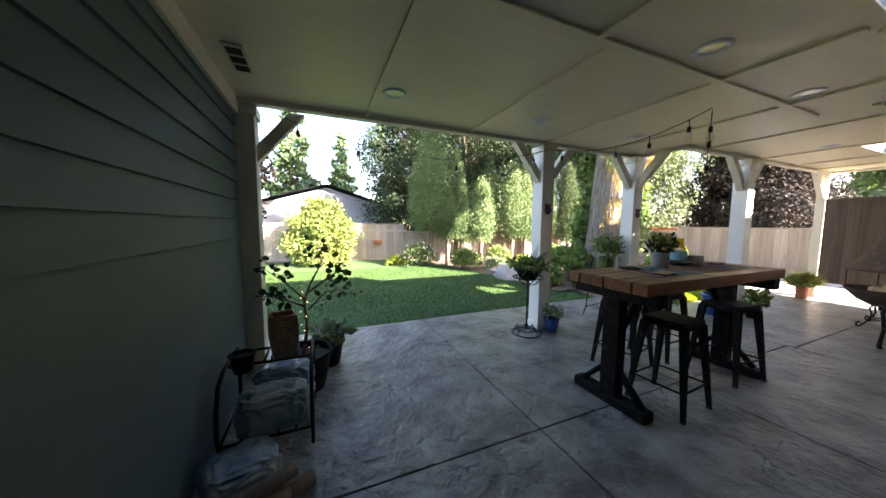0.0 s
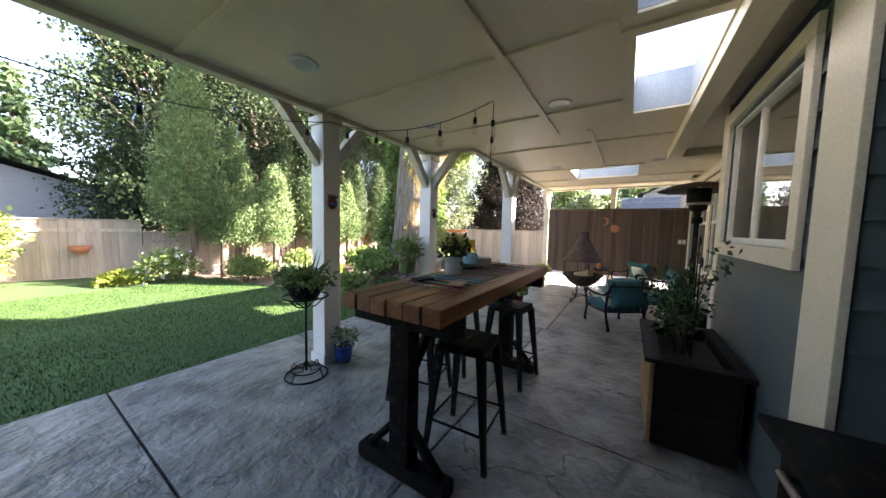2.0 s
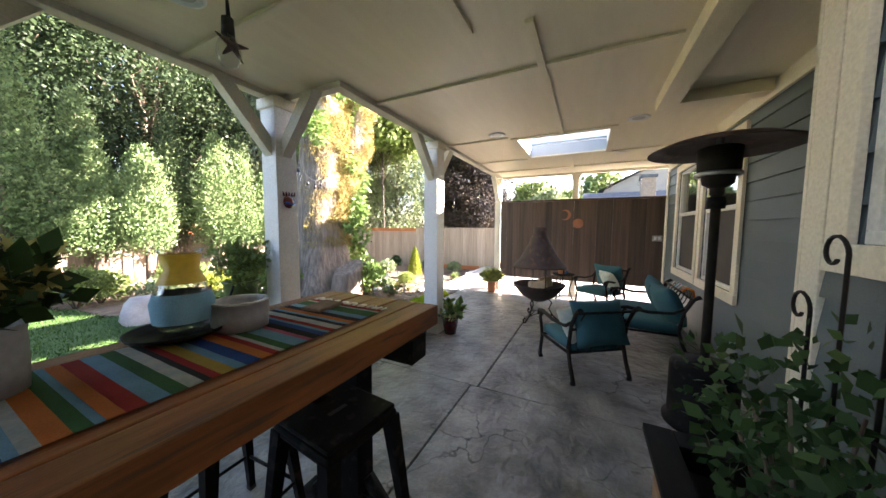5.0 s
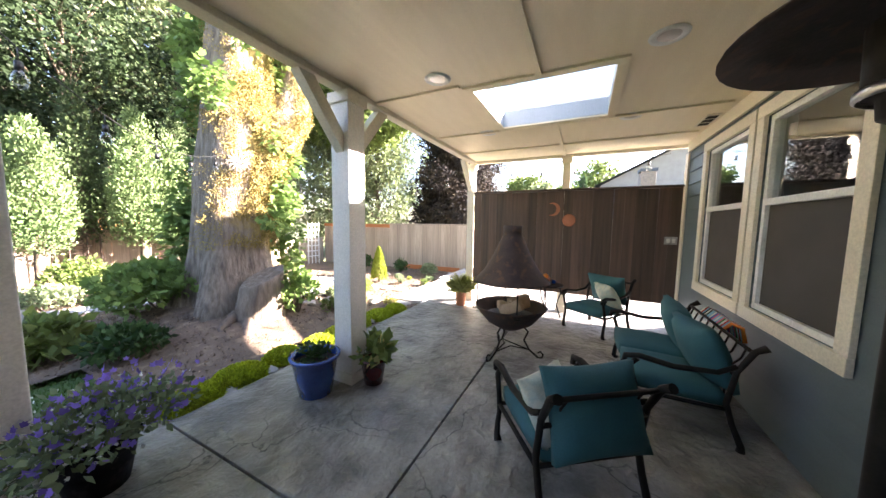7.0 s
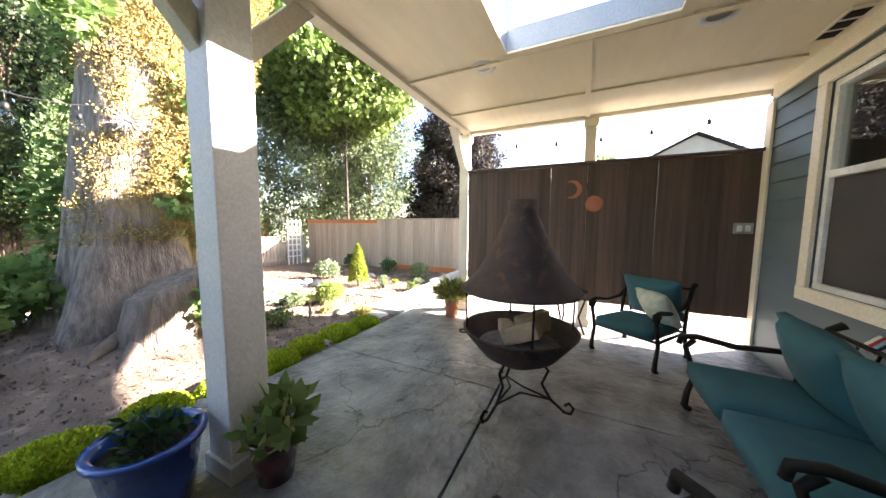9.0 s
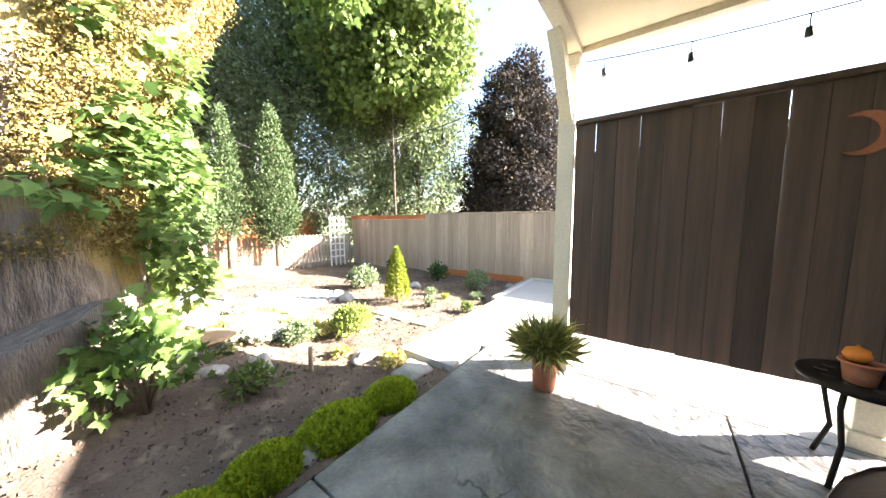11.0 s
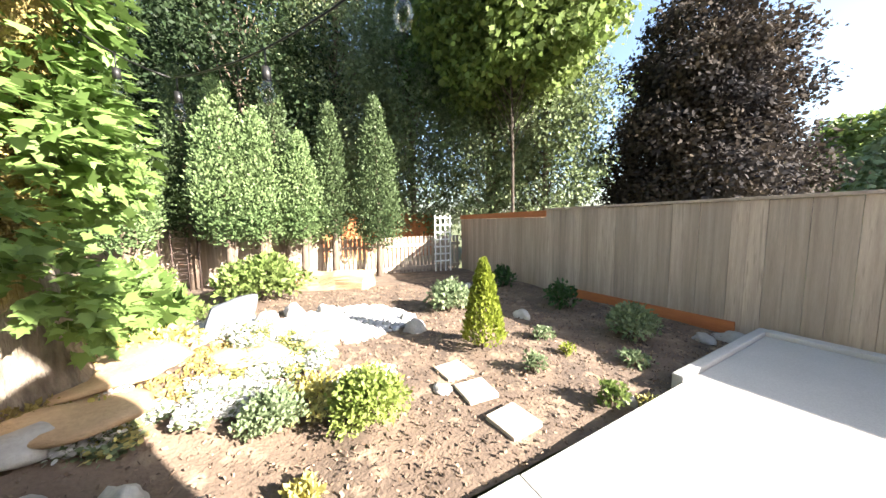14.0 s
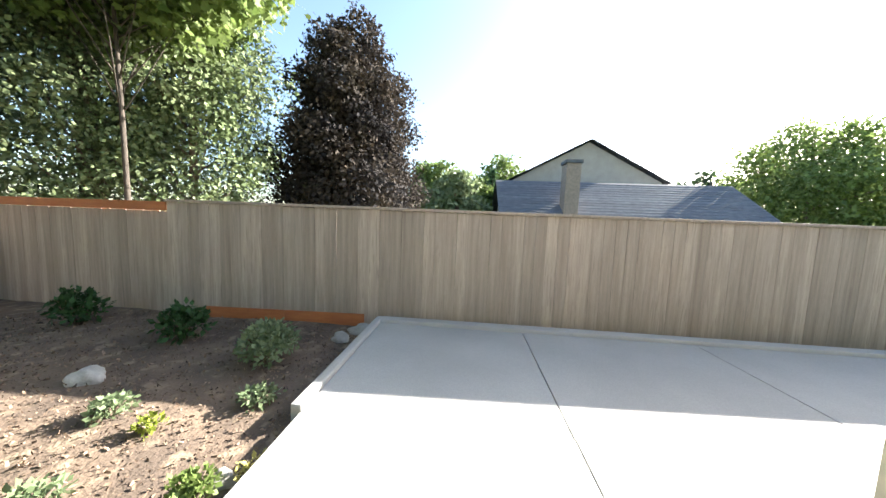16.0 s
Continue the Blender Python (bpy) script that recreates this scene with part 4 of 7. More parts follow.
fence("privacy_screen", "dark brown stained vertical board privacy screen", (9.49, 3.12), (9.49, 0.03), 0.33, 1.68, 0.1405, 0.001, "dark_board", 2)
fence("fence_east", "weathered grey cedar board fence", (13.62, -5.0), (13.0, 7.62), -0.2, 1.6, 0.145, 0.0008, "grey_board", 3, rails=False)
fence("fence_east_2", "weathered grey cedar board fence with an orange top board", (13.03, 7.5), (13.38, 11.3), -0.3, 1.58, 0.145, 0.0008, "grey_board", 4, rails=False, cap=False)
tb = part("top_board", box(0, -0.02, 0, 3.68, 0.02, 0.12, 0.004), M["orange_board"], bpy.data.objects["fence_east_2"], "orange-stained top board")
tb.matrix_basis = pose(13.0, 7.63, 1.283, 0, 0, 84.5)
for y0 in (4.9, 6.0):
    kb = part("kickboard", box(0, -0.012, 0, 1.09, 0.012, 0.2, 0.004), M["orange_board"], bpy.data.objects["fence_east"], "orange-brown kickboard")
    kb.matrix_basis = pose(13.585 - 0.0491 * (y0 + 5), y0, -0.2, 0, 0, 92.8)
fence("fence_north", "weathered cedar board fence behind the beds", (13.3, 11.35), (9.4, 11.6), -0.35, 1.15, 0.09, 0.03, "grey_board", 5, cap=False)
fence("fence_north_2", "sunlit weathered cedar board fence", (9.4, 11.6), (3.2, 12.6), -0.3, 1.45, 0.145, 0.0008, "grey_board", 6)
fence("fence_north_3", "sunlit weathered cedar board fence", (3.2, 12.7), (-9.0, 16.5), -0.3, 1.75, 0.145, 0.0008, "grey_board", 7)
fence("fence_far", "orange-stained fence of the next garden", (14.5, 15.5), (6.0, 16.0), -0.3, 1.9, 0.16, 0.004, "orange_board", 8, cap=False)

# ---- big maple ----
rng = np.random.default_rng(11)
big = thing("big_maple", (6.8, 5.98, 0.3), "huge leaning maple with golden moss and leafy sprouts", "tree")
bm = bmesh.new()
n = 28
rings = []
for i in range(26):
    f = i / 25
    z = -0.45 + 7.6 * f
    r = 0.43 + 0.24 * math.exp(-max(0, z + 0.15) * 1.4) - 0.015 * z
    cx, cy = 0.05 * z + 0.02 * z * z * 0.3, 0.02 * z
    row = []
    for j in range(n):
        a = 2 * math.pi * j / n
        fl = 1 + (0.2 * math.exp(-max(0, z) * 1.2)) * math.sin(5 * a + 1.1) + 0.10 * noise.noise(Vector((math.cos(a) * 2, math.sin(a) * 2, z * 0.8))) + 0.05 * noise.noise(Vector((math.cos(a) * 7, math.sin(a) * 7, z * 1.6)))
        row.append(bm.verts.new((cx + r * fl * math.cos(a), cy + r * fl * math.sin(a), z)))
    rings.append(row)
for a, b in zip(rings, rings[1:]):
    for j in range(n):
        bm.faces.new((a[j], a[(j + 1) % n], b[(j + 1) % n], b[j])).smooth = True
limbs = [((0.2, 0.05, 3.6), (1.0, 0.9, 5.2), (2.6, 2.2, 6.4), (4.6, 3.2, 6.6)), ((0.3, 0, 5.2), (1.0, -0.3, 6.6), (2.0, -0.5, 8.0), (2.6, -0.4, 9.2)), ((0.3, 0, 5.8), (-0.4, -0.3, 7.4), (-0.9, -0.2, 9.0), (-1.2, 0, 10.4))]
part("trunk", bm, M["mossy_bark"], big)
for q in limbs:
    part("limb", tube(q, [0.24, 0.16, 0.1, 0.03], 8), M["bark"], big)
LEAN = [(0.05, -0.05, 1.2), (0.45, -0.1, 2.0), (0.95, -0.12, 2.9), (1.35, 0.0, 4.2), (1.7, 0.2, 6.0)]
part("limb", tube(LEAN, [0.36, 0.34, 0.28, 0.22, 0.12], 14), M["mossy_bark"], big)


def trunk_spot(a, z, off):
    r = 0.43 + 0.24 * math.exp(-max(0, z + 0.15) * 1.4) - 0.015 * z
    return (0.05 * z + 0.006 * z * z + (r + off) * math.cos(a), 0.02 * z + (r + off) * math.sin(a), z)


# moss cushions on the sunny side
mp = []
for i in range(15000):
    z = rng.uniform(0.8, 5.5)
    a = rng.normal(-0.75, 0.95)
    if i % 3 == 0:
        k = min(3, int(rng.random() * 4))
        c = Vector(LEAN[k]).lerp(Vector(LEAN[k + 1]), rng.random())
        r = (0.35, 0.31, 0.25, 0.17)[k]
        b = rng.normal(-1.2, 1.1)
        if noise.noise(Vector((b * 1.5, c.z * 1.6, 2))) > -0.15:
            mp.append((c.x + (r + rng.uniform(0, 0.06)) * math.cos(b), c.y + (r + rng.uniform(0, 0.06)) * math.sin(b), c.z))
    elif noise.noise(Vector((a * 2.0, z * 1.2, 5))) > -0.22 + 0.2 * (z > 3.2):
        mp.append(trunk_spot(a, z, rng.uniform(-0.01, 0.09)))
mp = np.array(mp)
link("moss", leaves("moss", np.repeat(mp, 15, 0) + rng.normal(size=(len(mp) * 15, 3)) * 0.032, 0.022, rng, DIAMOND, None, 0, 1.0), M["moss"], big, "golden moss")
sp, sr = [], []
for i in range(210):
    a, z = rng.uniform(-2.6, 2.2), rng.uniform(0.3, 5.4)
    if a > -0.35 or (-1.35 < a and 0.85 < z < 3.2 and rng.random() < 0.22) or (z > 2.4 and rng.random() < (0.35 if a < -1.9 else 0.14)):
        sp.append(trunk_spot(a, z, rng.uniform(0.08, 0.4)))
        sr.append((0.2, 0.2, 0.24))
pts, d = clumps(rng, 14500, sp, sr, 0.3)
d[:, :2] += pts[:, :2] * 0.8
link("sprout_foliage", leaves("sprout_foliage", pts, 0.072, rng, LOBED, d, 0.5, 0.5, face=d * 0.5 + (0, 0, 1.2)), M["maple_leaf"], big, "bright green maple sprouts")
cs, rs = [], []
for q in limbs:
    for k in range(14):
        f = rng.uniform(0.35, 1.05)
        i = min(2, int(f * 3))
        p = Vector(q[i]).lerp(Vector(q[i + 1]), f * 3 - i)
        cs.append(tuple(p + Vector(rng.normal(size=3) * (0.7, 0.7, 0.6))))
        rs.append((0.75, 0.75, 0.5))
pts, d = clumps(rng, 15000, cs, rs, 0.3)
link("crown", leaves("crown", pts, 0.14, rng, LOBED, d, 0.6, 0.6, face=d * 0.4 + (0, 0, 1.2)), M["maple_leaf"], big)
stump = thing("tree_stump", (6.75, 5.25, 0.0), "weathered hollow stump beside the big maple", "stump")
bm = bmesh.new()
rings = []
for i in range(8):
    z = -0.15 + 0.85 * i / 7
    rings.append([bm.verts.new((0.12 * z + (0.36 - 0.12 * z) * (1 + 0.22 * noise.noise(Vector((math.cos(j * 0.35) * 2, math.sin(j * 0.35) * 2, z)))) * math.cos(j * 0.349), (0.30 - 0.1 * z) * math.sin(j * 0.349), z + 0.12 * math.cos(j * 0.349) * (i == 7))) for j in range(18)])
for a, b in zip(rings, rings[1:]):
    for j in range(18):
        bm.faces.new((a[j], a[(j + 1) % 18], b[(j + 1) % 18], b[j])).smooth = True
bm.faces.new(rings[-1])
part("trunk", bm, M["bark"], stump)
bm = bmesh.new()
for q in (((-0.25, 0.05, 0.25), (-0.5, -0.05, 0.12), (-0.62, -0.25, -0.05)), ((-0.2, -0.1, 0.2), (-0.38, -0.35, 0.05), (-0.4, -0.55, -0.08))):
    sweep(bm, q, [0.07, 0.05, 0.02], 7)
part("root", bm, M["thin_bark"], stump)

# ---- evergreens along the fence ----
for i, (x, y, h, w, leaf, kk, bare) in enumerate((
        (5.95, 11.0, 3.3, 0.66, "arb_leaf", 9500, 0.95), (5.2, 11.3, 3.3, 0.55, "arb_leaf", 8000, 0.9), (7.5, 11.0, 4.0, 0.64, "arb_leaf", 10500, 1.0), (8.1, 10.9, 3.5, 0.5, "arb_leaf", 8500, 0.95),
        (8.9, 11.0, 3.15, 0.54, "arb_leaf", 7500, 0.9), (9.6, 11.2, 3.95, 0.42, "arb_dark", 8000, 1.0), (8.45, 11.5, 4.3, 0.5, "arb_dark", 7000, 1.0), (10.65, 11.0, 4.2, 0.64, "arb_dark", 13000, 0.75),
        (3.95, 11.5, 5.9, 0.9, "arb_leaf", 16000, 1.3), (5.1, 11.6, 4.4, 0.5, "arb_leaf", 8000, 1.2), (4.6, 11.3, 2.6, 0.6, "arb_leaf", 6000, 1.0), (6.75, 11.7, 4.4, 0.5, "arb_dark", 7000, 1.1))):
    column_tree((x, y, -0.25), h + 0.25, w, "tall columnar arborvitae on a bare stem by the fence" if leaf == "arb_leaf" else "dark columnar arborvitae by the fence", leaf, int(kk * 1.3), 50 + i, bare + 0.25, 0.062)

# ---- trees behind the fences ----
for i, (x, y, h, w) in enumerate(((4.5, 16.5, 12, 3.2), (7.5, 15.5, 13, 3.4), (10.5, 16.5, 12, 3.4), (13.8, 16.0, 12, 3.2), (16.5, 13.5, 11, 3.0), (5.5, 19.5, 13, 3.0), (9.0, 20, 15, 4.2), (13, 20, 15, 4.2))):
    birch = i in (2, 3, 4, 7)
    tree("birch_tree" if birch else "shade_tree", (x, y, -0.3), h, w, "tall slender birch with pale hanging leaves" if birch else "tall dense dark green tree behind the fence", "birch_leaf" if birch else "shaded_leaf", 42000, 0.12, 80 + i, 0.16, 0.08, count=130, group="trees behind the fence", squash=1.3 if birch else 1.0)
tree("purple_maple", (21.5, 8.6, -0.3), 9.4, 4.0, "purple-leaved maple with bronze tips behind the fence", "purple_leaf", 80000, 0.145, 101, 0.25, 0.1, count=170, conical=0.35)
tree("shade_tree", (15.1, 10.9, -0.3), 12.5, 3.7, "broad maple with drooping green boughs behind the fence", "bush_leaf", 36000, 0.15, 102, 0.06, 0.43, LOBED, 110, bark="dark_bark")
tree("shade_tree", (17.0, 14.6, -0.3), 16.0, 5.2, "tall maple with hanging green boughs behind the fence", "shaded_bough_leaf", 40000, 0.17, 112, 0.2, 0.42, LOBED, 90)
tree("birch_tree", (17.5, 11.8, -0.3), 10.0, 3.0, "willowy grey-green birch behind the fence", "birch_leaf", 30000, 0.12, 113, 0.14, 0.05, count=110, squash=1.4, group="trees behind the fence")
tree("shade_tree", (32, 6.5, -0.3), 6.2, 3.2, "round green tree beyond the fence", "bush_leaf", 9000, 0.3, 103, 0.25, 0.15)
tree("shade_tree", (36, 3.2, -0.3), 5.6, 2.4, "round green tree beyond the fence", "bush_leaf", 7000, 0.3, 104, 0.25, 0.15)
tree("shade_tree", (29, 4.4, -0.3), 5.0, 2.4, "round green tree beyond the fence", "birch_leaf", 7000, 0.28, 105, 0.25, 0.15)
tree("shade_tree", (33, -21.0, -0.3), 9.5, 6.5, "large dark green tree beside the next house", "bush_leaf", 26000, 0.26, 106, 0.25, 0.12)
tree("shade_tree", (45, -14, -0.3), 6.5, 4.5, "distant round green tree", "bush_leaf", 7000, 0.4, 107, 0.3, 0.15)
tree("shade_tree", (44, 0, -0.3), 9.5, 4.0, "distant green tree behind the next house", "bush_leaf", 6000, 0.4, 108, 0.3, 0.15)
for i, (x, y, h, w) in enumerate(((-2.0, 27, 12, 3.2), (2.0, 31, 10, 2.6), (37, 1.6, 6.5, 0.9), (48, -11, 8.5, 1.6))):
    tree("fir_tree", (x, y, -0.3), h, w, "tall pale green conifer in the distance", "fir_leaf", 9000, 0.32, 120 + i, 0.2, 0.12, conical=1.0, count=56, squash=0.5)
tree("purple_maple", (-4.2, 15.5, -0.3), 8.0, 2.6, "dark purple-leaved tree beyond the lawn", "purple_leaf", 12000, 0.2, 130, 0.18, 0.2, count=50)
for i in range(26):
    a = radians(200 + i * 13.0)
    if 20 < (200 + i * 13.0) % 360 < 110 or 330 < (200 + i * 13.0) % 360:
        continue
    tree("shade_tree", (4 + 48 * math.cos(a), 48 * math.sin(a), -0.3), 8, 5.0, "distant green tree closing the view", "shaded_leaf", 1600, 0.8, 140 + i, 0.3, 0.1, count=20, group="distant trees")


# ---- neighbouring houses ----
def house(name, at, lx, ly, wall_h, rise, axis, wall, label, turn=0.0):
    """A gabled house: walls, two roof slopes, windows."""
    h = thing(name, at, label, "house", turn=turn)
    bm = bmesh.new()
    hx, hy = lx / 2, ly / 2
    base = [(-hx, -hy), (hx, -hy), (hx, hy), (-hx, hy)]
    lo = [bm.verts.new((x, y, -0.3)) for x, y in base]
    up = [bm.verts.new((x, y, wall_h)) for x, y in base]
    r = [bm.verts.new((-hx, 0, wall_h + rise)), bm.verts.new((hx, 0, wall_h + rise))]
    for k in range(4):
        q = (k + 1) % 4
        bm.faces.new((lo[k], lo[q], up[q], up[k]))
    bm.faces.new((up[3], up[0], r[0]))
    bm.faces.new((up[1], up[2], r[1]))
    part("wall", bm, M[wall], h)
    for s in (-1, 1):
        bm = bmesh.new()
        e = 0.45
        vs = [bm.verts.new(p) for p in ((-hx - e, s * (hy + e), wall_h - rise * e / hy), (hx + e, s * (hy + e), wall_h - rise * e / hy), (hx + e, 0, wall_h + rise), (-hx - e, 0, wall_h + rise))]
        bm.faces.new(vs)
        bmesh.ops.solidify(bm, geom=bm.faces, thickness=0.12)
        for v in bm.verts:
            v.co.z += 0.13
        rp = part("roof", bm, M["roof"], h)
        for k in range(14):
            f0 = k / 14
            y0, y1 = s * (hy + e) * (1 - f0), s * (hy + e) * (1 - f0 - 1 / 14)
            zz = wall_h - rise * e / hy + (rise + rise * e / hy) * f0 + 0.14
            c = bmesh.new()
            dz = (rise + rise * e / hy) / 14
            vs = [c.verts.new(p) for p in ((-hx - e, y0, zz + 0.03), (hx + e, y0, zz + 0.03), (hx + e, y1, zz + dz + 0.004), (-hx - e, y1, zz + dz + 0.004), (-hx - e, y0, zz), (hx + e, y0, zz))]
            c.faces.new((vs[0], vs[1], vs[2], vs[3]))
            c.faces.new((vs[4], vs[5], vs[1], vs[0]))
            part("shingle_course", c, M["roof"], rp)
    for e in (-1, 1):
        w = part("window", box(e * hx - 0.02, -0.6, wall_h * 0.45, e * hx + 0.02, 0.6, wall_h * 0.8, 0.01), M["white"], h)
        part("pane", box(e * hx - 0.03, -0.52, wall_h * 0.48, e * hx + 0.03, 0.52, wall_h * 0.77), M["screen"], w)
    return h


# east neighbour: tall gable, low roof with chimney in front
hs = house("neighbour_house", (37.5, -5.3, 0), 9, 11, 4.9, 2.9, "x", "house_beige", "beige neighbouring house with a grey gable roof and brick chimney")
low = house("neighbour_annex", (30.0, -5.7, 0), 14.2, 6, 2.1, 2.1, "y", "house_beige", "low beige wing with a blue-grey shingle roof", 90)
ch = part("chimney", box(-0.45, -0.4, -0.3, 0.45, 0.4, 4.9, 0.03), M["chimney_brick"], hs, "pale brick chimney")
ch.matrix_basis = pose(-10.4, 3.1, 0)
cc = part("chimney_cap", box(-0.52, -0.47, 4.9, 0.52, 0.47, 5.1, 0.02), M["roof"], hs)
cc.matrix_basis = pose(-10.4, 3.1, 0)
house("neighbour_house", (0.3, 24, 0), 10, 7.0, 2.5, 1.05, "y", "house_grey", "pale grey neighbouring house with a gabled roof", 90)
house("neighbour_house", (6.6, 27, 0), 9, 7, 2.0, 1.2, "y", "house_grey", "pale grey neighbouring house with a low roof")


# ---- dining table and stools ----
def spread(r, n, z=0.0, a0=0.0):
    return [(r * math.cos(a0 + 2 * math.pi * i / n), r * math.sin(a0 + 2 * math.pi * i / n), z) for i in range(n)]


TZ = 1.08
table = thing("bar_table", (1.95, 2.24, 0), "long timber-plank bar table on dark trestle legs", "table")
for i in range(6):
    y = -0.345 + i * 0.114
    part("plank", box(0 if i % 2 else 0.006, y, TZ - 0.09, 2.05, y + 0.106, TZ - (0.0015 if i % 2 else 0), 0.006), M["table_wood"], table)
for x in (0.17, 1.86):
    part("leg", box(x - 0.05, -0.07, 0.085, x + 0.05, 0.07, TZ - 0.19, 0.006), M["black"], table)
    part("foot", box(x - 0.06, -0.32, 0.0, x + 0.06, 0.33, 0.09, 0.02), M["black"], table)
    part("crossbar", box(x - 0.055, -0.36, TZ - 0.185, x + 0.055, 0.36, TZ - 0.087, 0.006), M["black"], table)
    s = 1 if x < 0.5 else -1
    part("brace", tube([(x + s * 0.05, 0, TZ - 0.5), (x + s * 0.4, 0, TZ - 0.1)], 0.035, 4), M["black"], table)
    for sy in (-1, 1):
        part("corner_brace", tube([(x, sy * 0.08, 0.28), (x, sy * 0.26, 0.09)], 0.03, 4), M["black"], table)


def stool(at, turn):
    s = thing("bar_stool", at, "worn black metal stool with splayed legs", "stool", "stools round the table", turn)
    bm = box(-0.155, -0.155, 0.682, 0.155, 0.155, 0.7, 0.008)
    part("seat", bm, M["black"], s)
    part("seat_rim", box(-0.16, -0.16, 0.64, 0.16, 0.16, 0.681, 0.012), M["black"], s)
    part("seat_slot", box(-0.04, -0.009, 0.7, 0.04, 0.009, 0.702), M["joint"], s)
    for sx in (-1, 1):
        for sy in (-1, 1):
            bm = bmesh.new()
            for (x0, z0, h0), (x1, z1, h1) in ((((0.14), 0.66, 0.026), ((0.205), 0.012, 0.014)),):
                a = [bm.verts.new((sx * x0 + dx, sy * x0 + dy, z0)) for dx, dy in ((-h0, -h0), (h0, -h0), (h0, h0), (-h0, h0))]
                b = [bm.verts.new((sx * x1 + dx, sy * x1 + dy, z1)) for dx, dy in ((-h1, -h1), (h1, -h1), (h1, h1), (-h1, h1))]
                for k in range(4):
                    bm.faces.new((a[k], b[k], b[(k + 1) % 4], a[(k + 1) % 4]))
                bm.faces.new(b[::-1])
                bm.faces.new(a)
            bmesh.ops.recalc_face_normals(bm, faces=bm.faces)
            leg = part("leg", bm, M["black"], s)
            part("rubber_foot", box(sx * 0.205 - 0.017, sy * 0.205 - 0.017, 0, sx * 0.205 + 0.017, sy * 0.205 + 0.017, 0.02, 0.003), M["joint"], leg)
    q = 0.185
    for a, b in (((-q, -q), (q, -q)), ((q, -q), (q, q)), ((q, q), (-q, q)), ((-q, q), (-q, -q))):
        part("stretcher", tube([(*a, 0.2), (*b, 0.2)], 0.008, 6), M["black"], s)
    return s


st = stool((2.56, 2.05, 0), 4)
st.scale = (1, 1, 1.05)
for x, y, a in ((3.6, 2.12, -6), (2.85, 2.66, 10), (3.5, 2.68, 2)):
    copy_thing(st, pose(x, y, 0, 0, 0, a))

# striped runner and what stands on it
runner = thing("table_runner", (1.95, 2.26, TZ), "striped woven blanket runner with white fringe", "table runner")
for nm, c in (("s_red", (0.45, 0.03, 0.02)), ("s_orange", (0.7, 0.2, 0.03)), ("s_green", (0.05, 0.17, 0.05)), ("s_pink", (0.6, 0.14, 0.22)), ("s_blue", (0.03, 0.10, 0.33)), ("s_black", (0.02, 0.02, 0.02)), ("s_sky", (0.20, 0.42, 0.55)), ("s_yellow", (0.6, 0.42, 0.06))):
    M[nm] = mat("woven " + nm[2:], c, None, rough=0.9, scale=8, fine=220, bump=0.4)
order = ["s_orange", "s_red", "s_black", "s_sky", "s_sky", "s_sky", "s_green", "s_green", "s_black", "s_pink", "s_red", "s_yellow", "s_sky", "s_sky", "s_blue", "s_blue", "s_sky", "s_orange", "s_red", "s_black", "s_green", "s_green", "s_sky", "s_sky", "s_sky", "s_pink", "s_yellow", "s_black", "s_blue", "s_sky", "s_sky", "s_red", "s_orange", "s_green", "s_black", "s_sky"]
x = 0.45
for i in range(60):
    c = "pillow_white" if i % 9 == 4 else order[(i * 7 // 5) % len(order)]
    w = 0.0232 + 0.009 * math.sin(i * 1.7)
    bm = bmesh.new()
    ny = 8
    rows = [[bm.verts.new((x + e * w, -0.21 + 0.42 * j / ny, 0.003 + 0.0018 * (1 + noise.noise(Vector(((x + e * w) * 7, j * 0.8, 1)))))) for j in range(ny + 1)] for e in (0, 1)]
    for j in range(ny):
        bm.faces.new((rows[0][j], rows[1][j], rows[1][j + 1], rows[0][j + 1]))
    bmesh.ops.solidify(bm, geom=bm.faces, thickness=-0.003)
    part("stripe", bm, M[c], runner)
    x += w
for x0, s in ((0.45, -1), (x, 1)):
    for j in range(16):
        y = -0.2 + j * 0.0265
        part("tassel", tube([(x0, y, 0.005), (x0 + s * 0.02, y + 0.008 * math.sin(j * 2.1), 0.006), (x0 + s * 0.04, y + 0.012 * math.sin(j * 3.3), 0.005)], 0.004, 4), M["white"], runner)


def pot(name, at, r, h, material, label, category="plant pot", rim=0.012, taper=0.8, soil=True, saucer=False):
    p = thing(name, at, label, category)
    t = 0.012
    part("bowl", lathe([(0, 0.0), (r * taper, 0.0), (r * (taper + 1) / 2 * 1.02, h * 0.5), (r, h * 0.93), (r + rim, h * 0.94), (r + rim, h), (r - t, h), (r - t, h * 0.85), (r * taper - t, t * 2), (0, t * 2)], 28), M[material], p)
    if soil:
        part("soil", lathe([(0, h * 0.84), (r * 0.5, h * 0.85), (r - t * 1.2, h * 0.83)], 20), M["potting"], p)
    return p


def foliage(parent, centre, r, h, leaf, k, size, seed, shape=DIAMOND, name="foliage", droop=0.1, up=0.5, spread_=0.7):
    rng = np.random.default_rng(seed)
    cs = [(centre[0] + math.cos(i * 2.4) * r * 0.6 * math.sqrt((i + 0.5) / 9), centre[1] + math.sin(i * 2.4) * r * 0.6 * math.sqrt((i + 0.5) / 9), centre[2] + h * (0.3 + 0.45 * rng.random())) for i in range(9)]
    pts, d = clumps(rng, k, cs, [(r * 0.45, r * 0.45, h * 0.36)] * 9, 0.35)
    d[:, 2] += up
    return link(name, leaves(name, pts, size, rng, shape, d, droop, spread_), M[leaf], parent)


p = pot("flower_pot", (2.9, 2.38, TZ + 0.008), 0.075, 0.14, "grey_glaze", "grey ceramic pot with a yellow-green plant on the table", rim=0.001, taper=0.97)
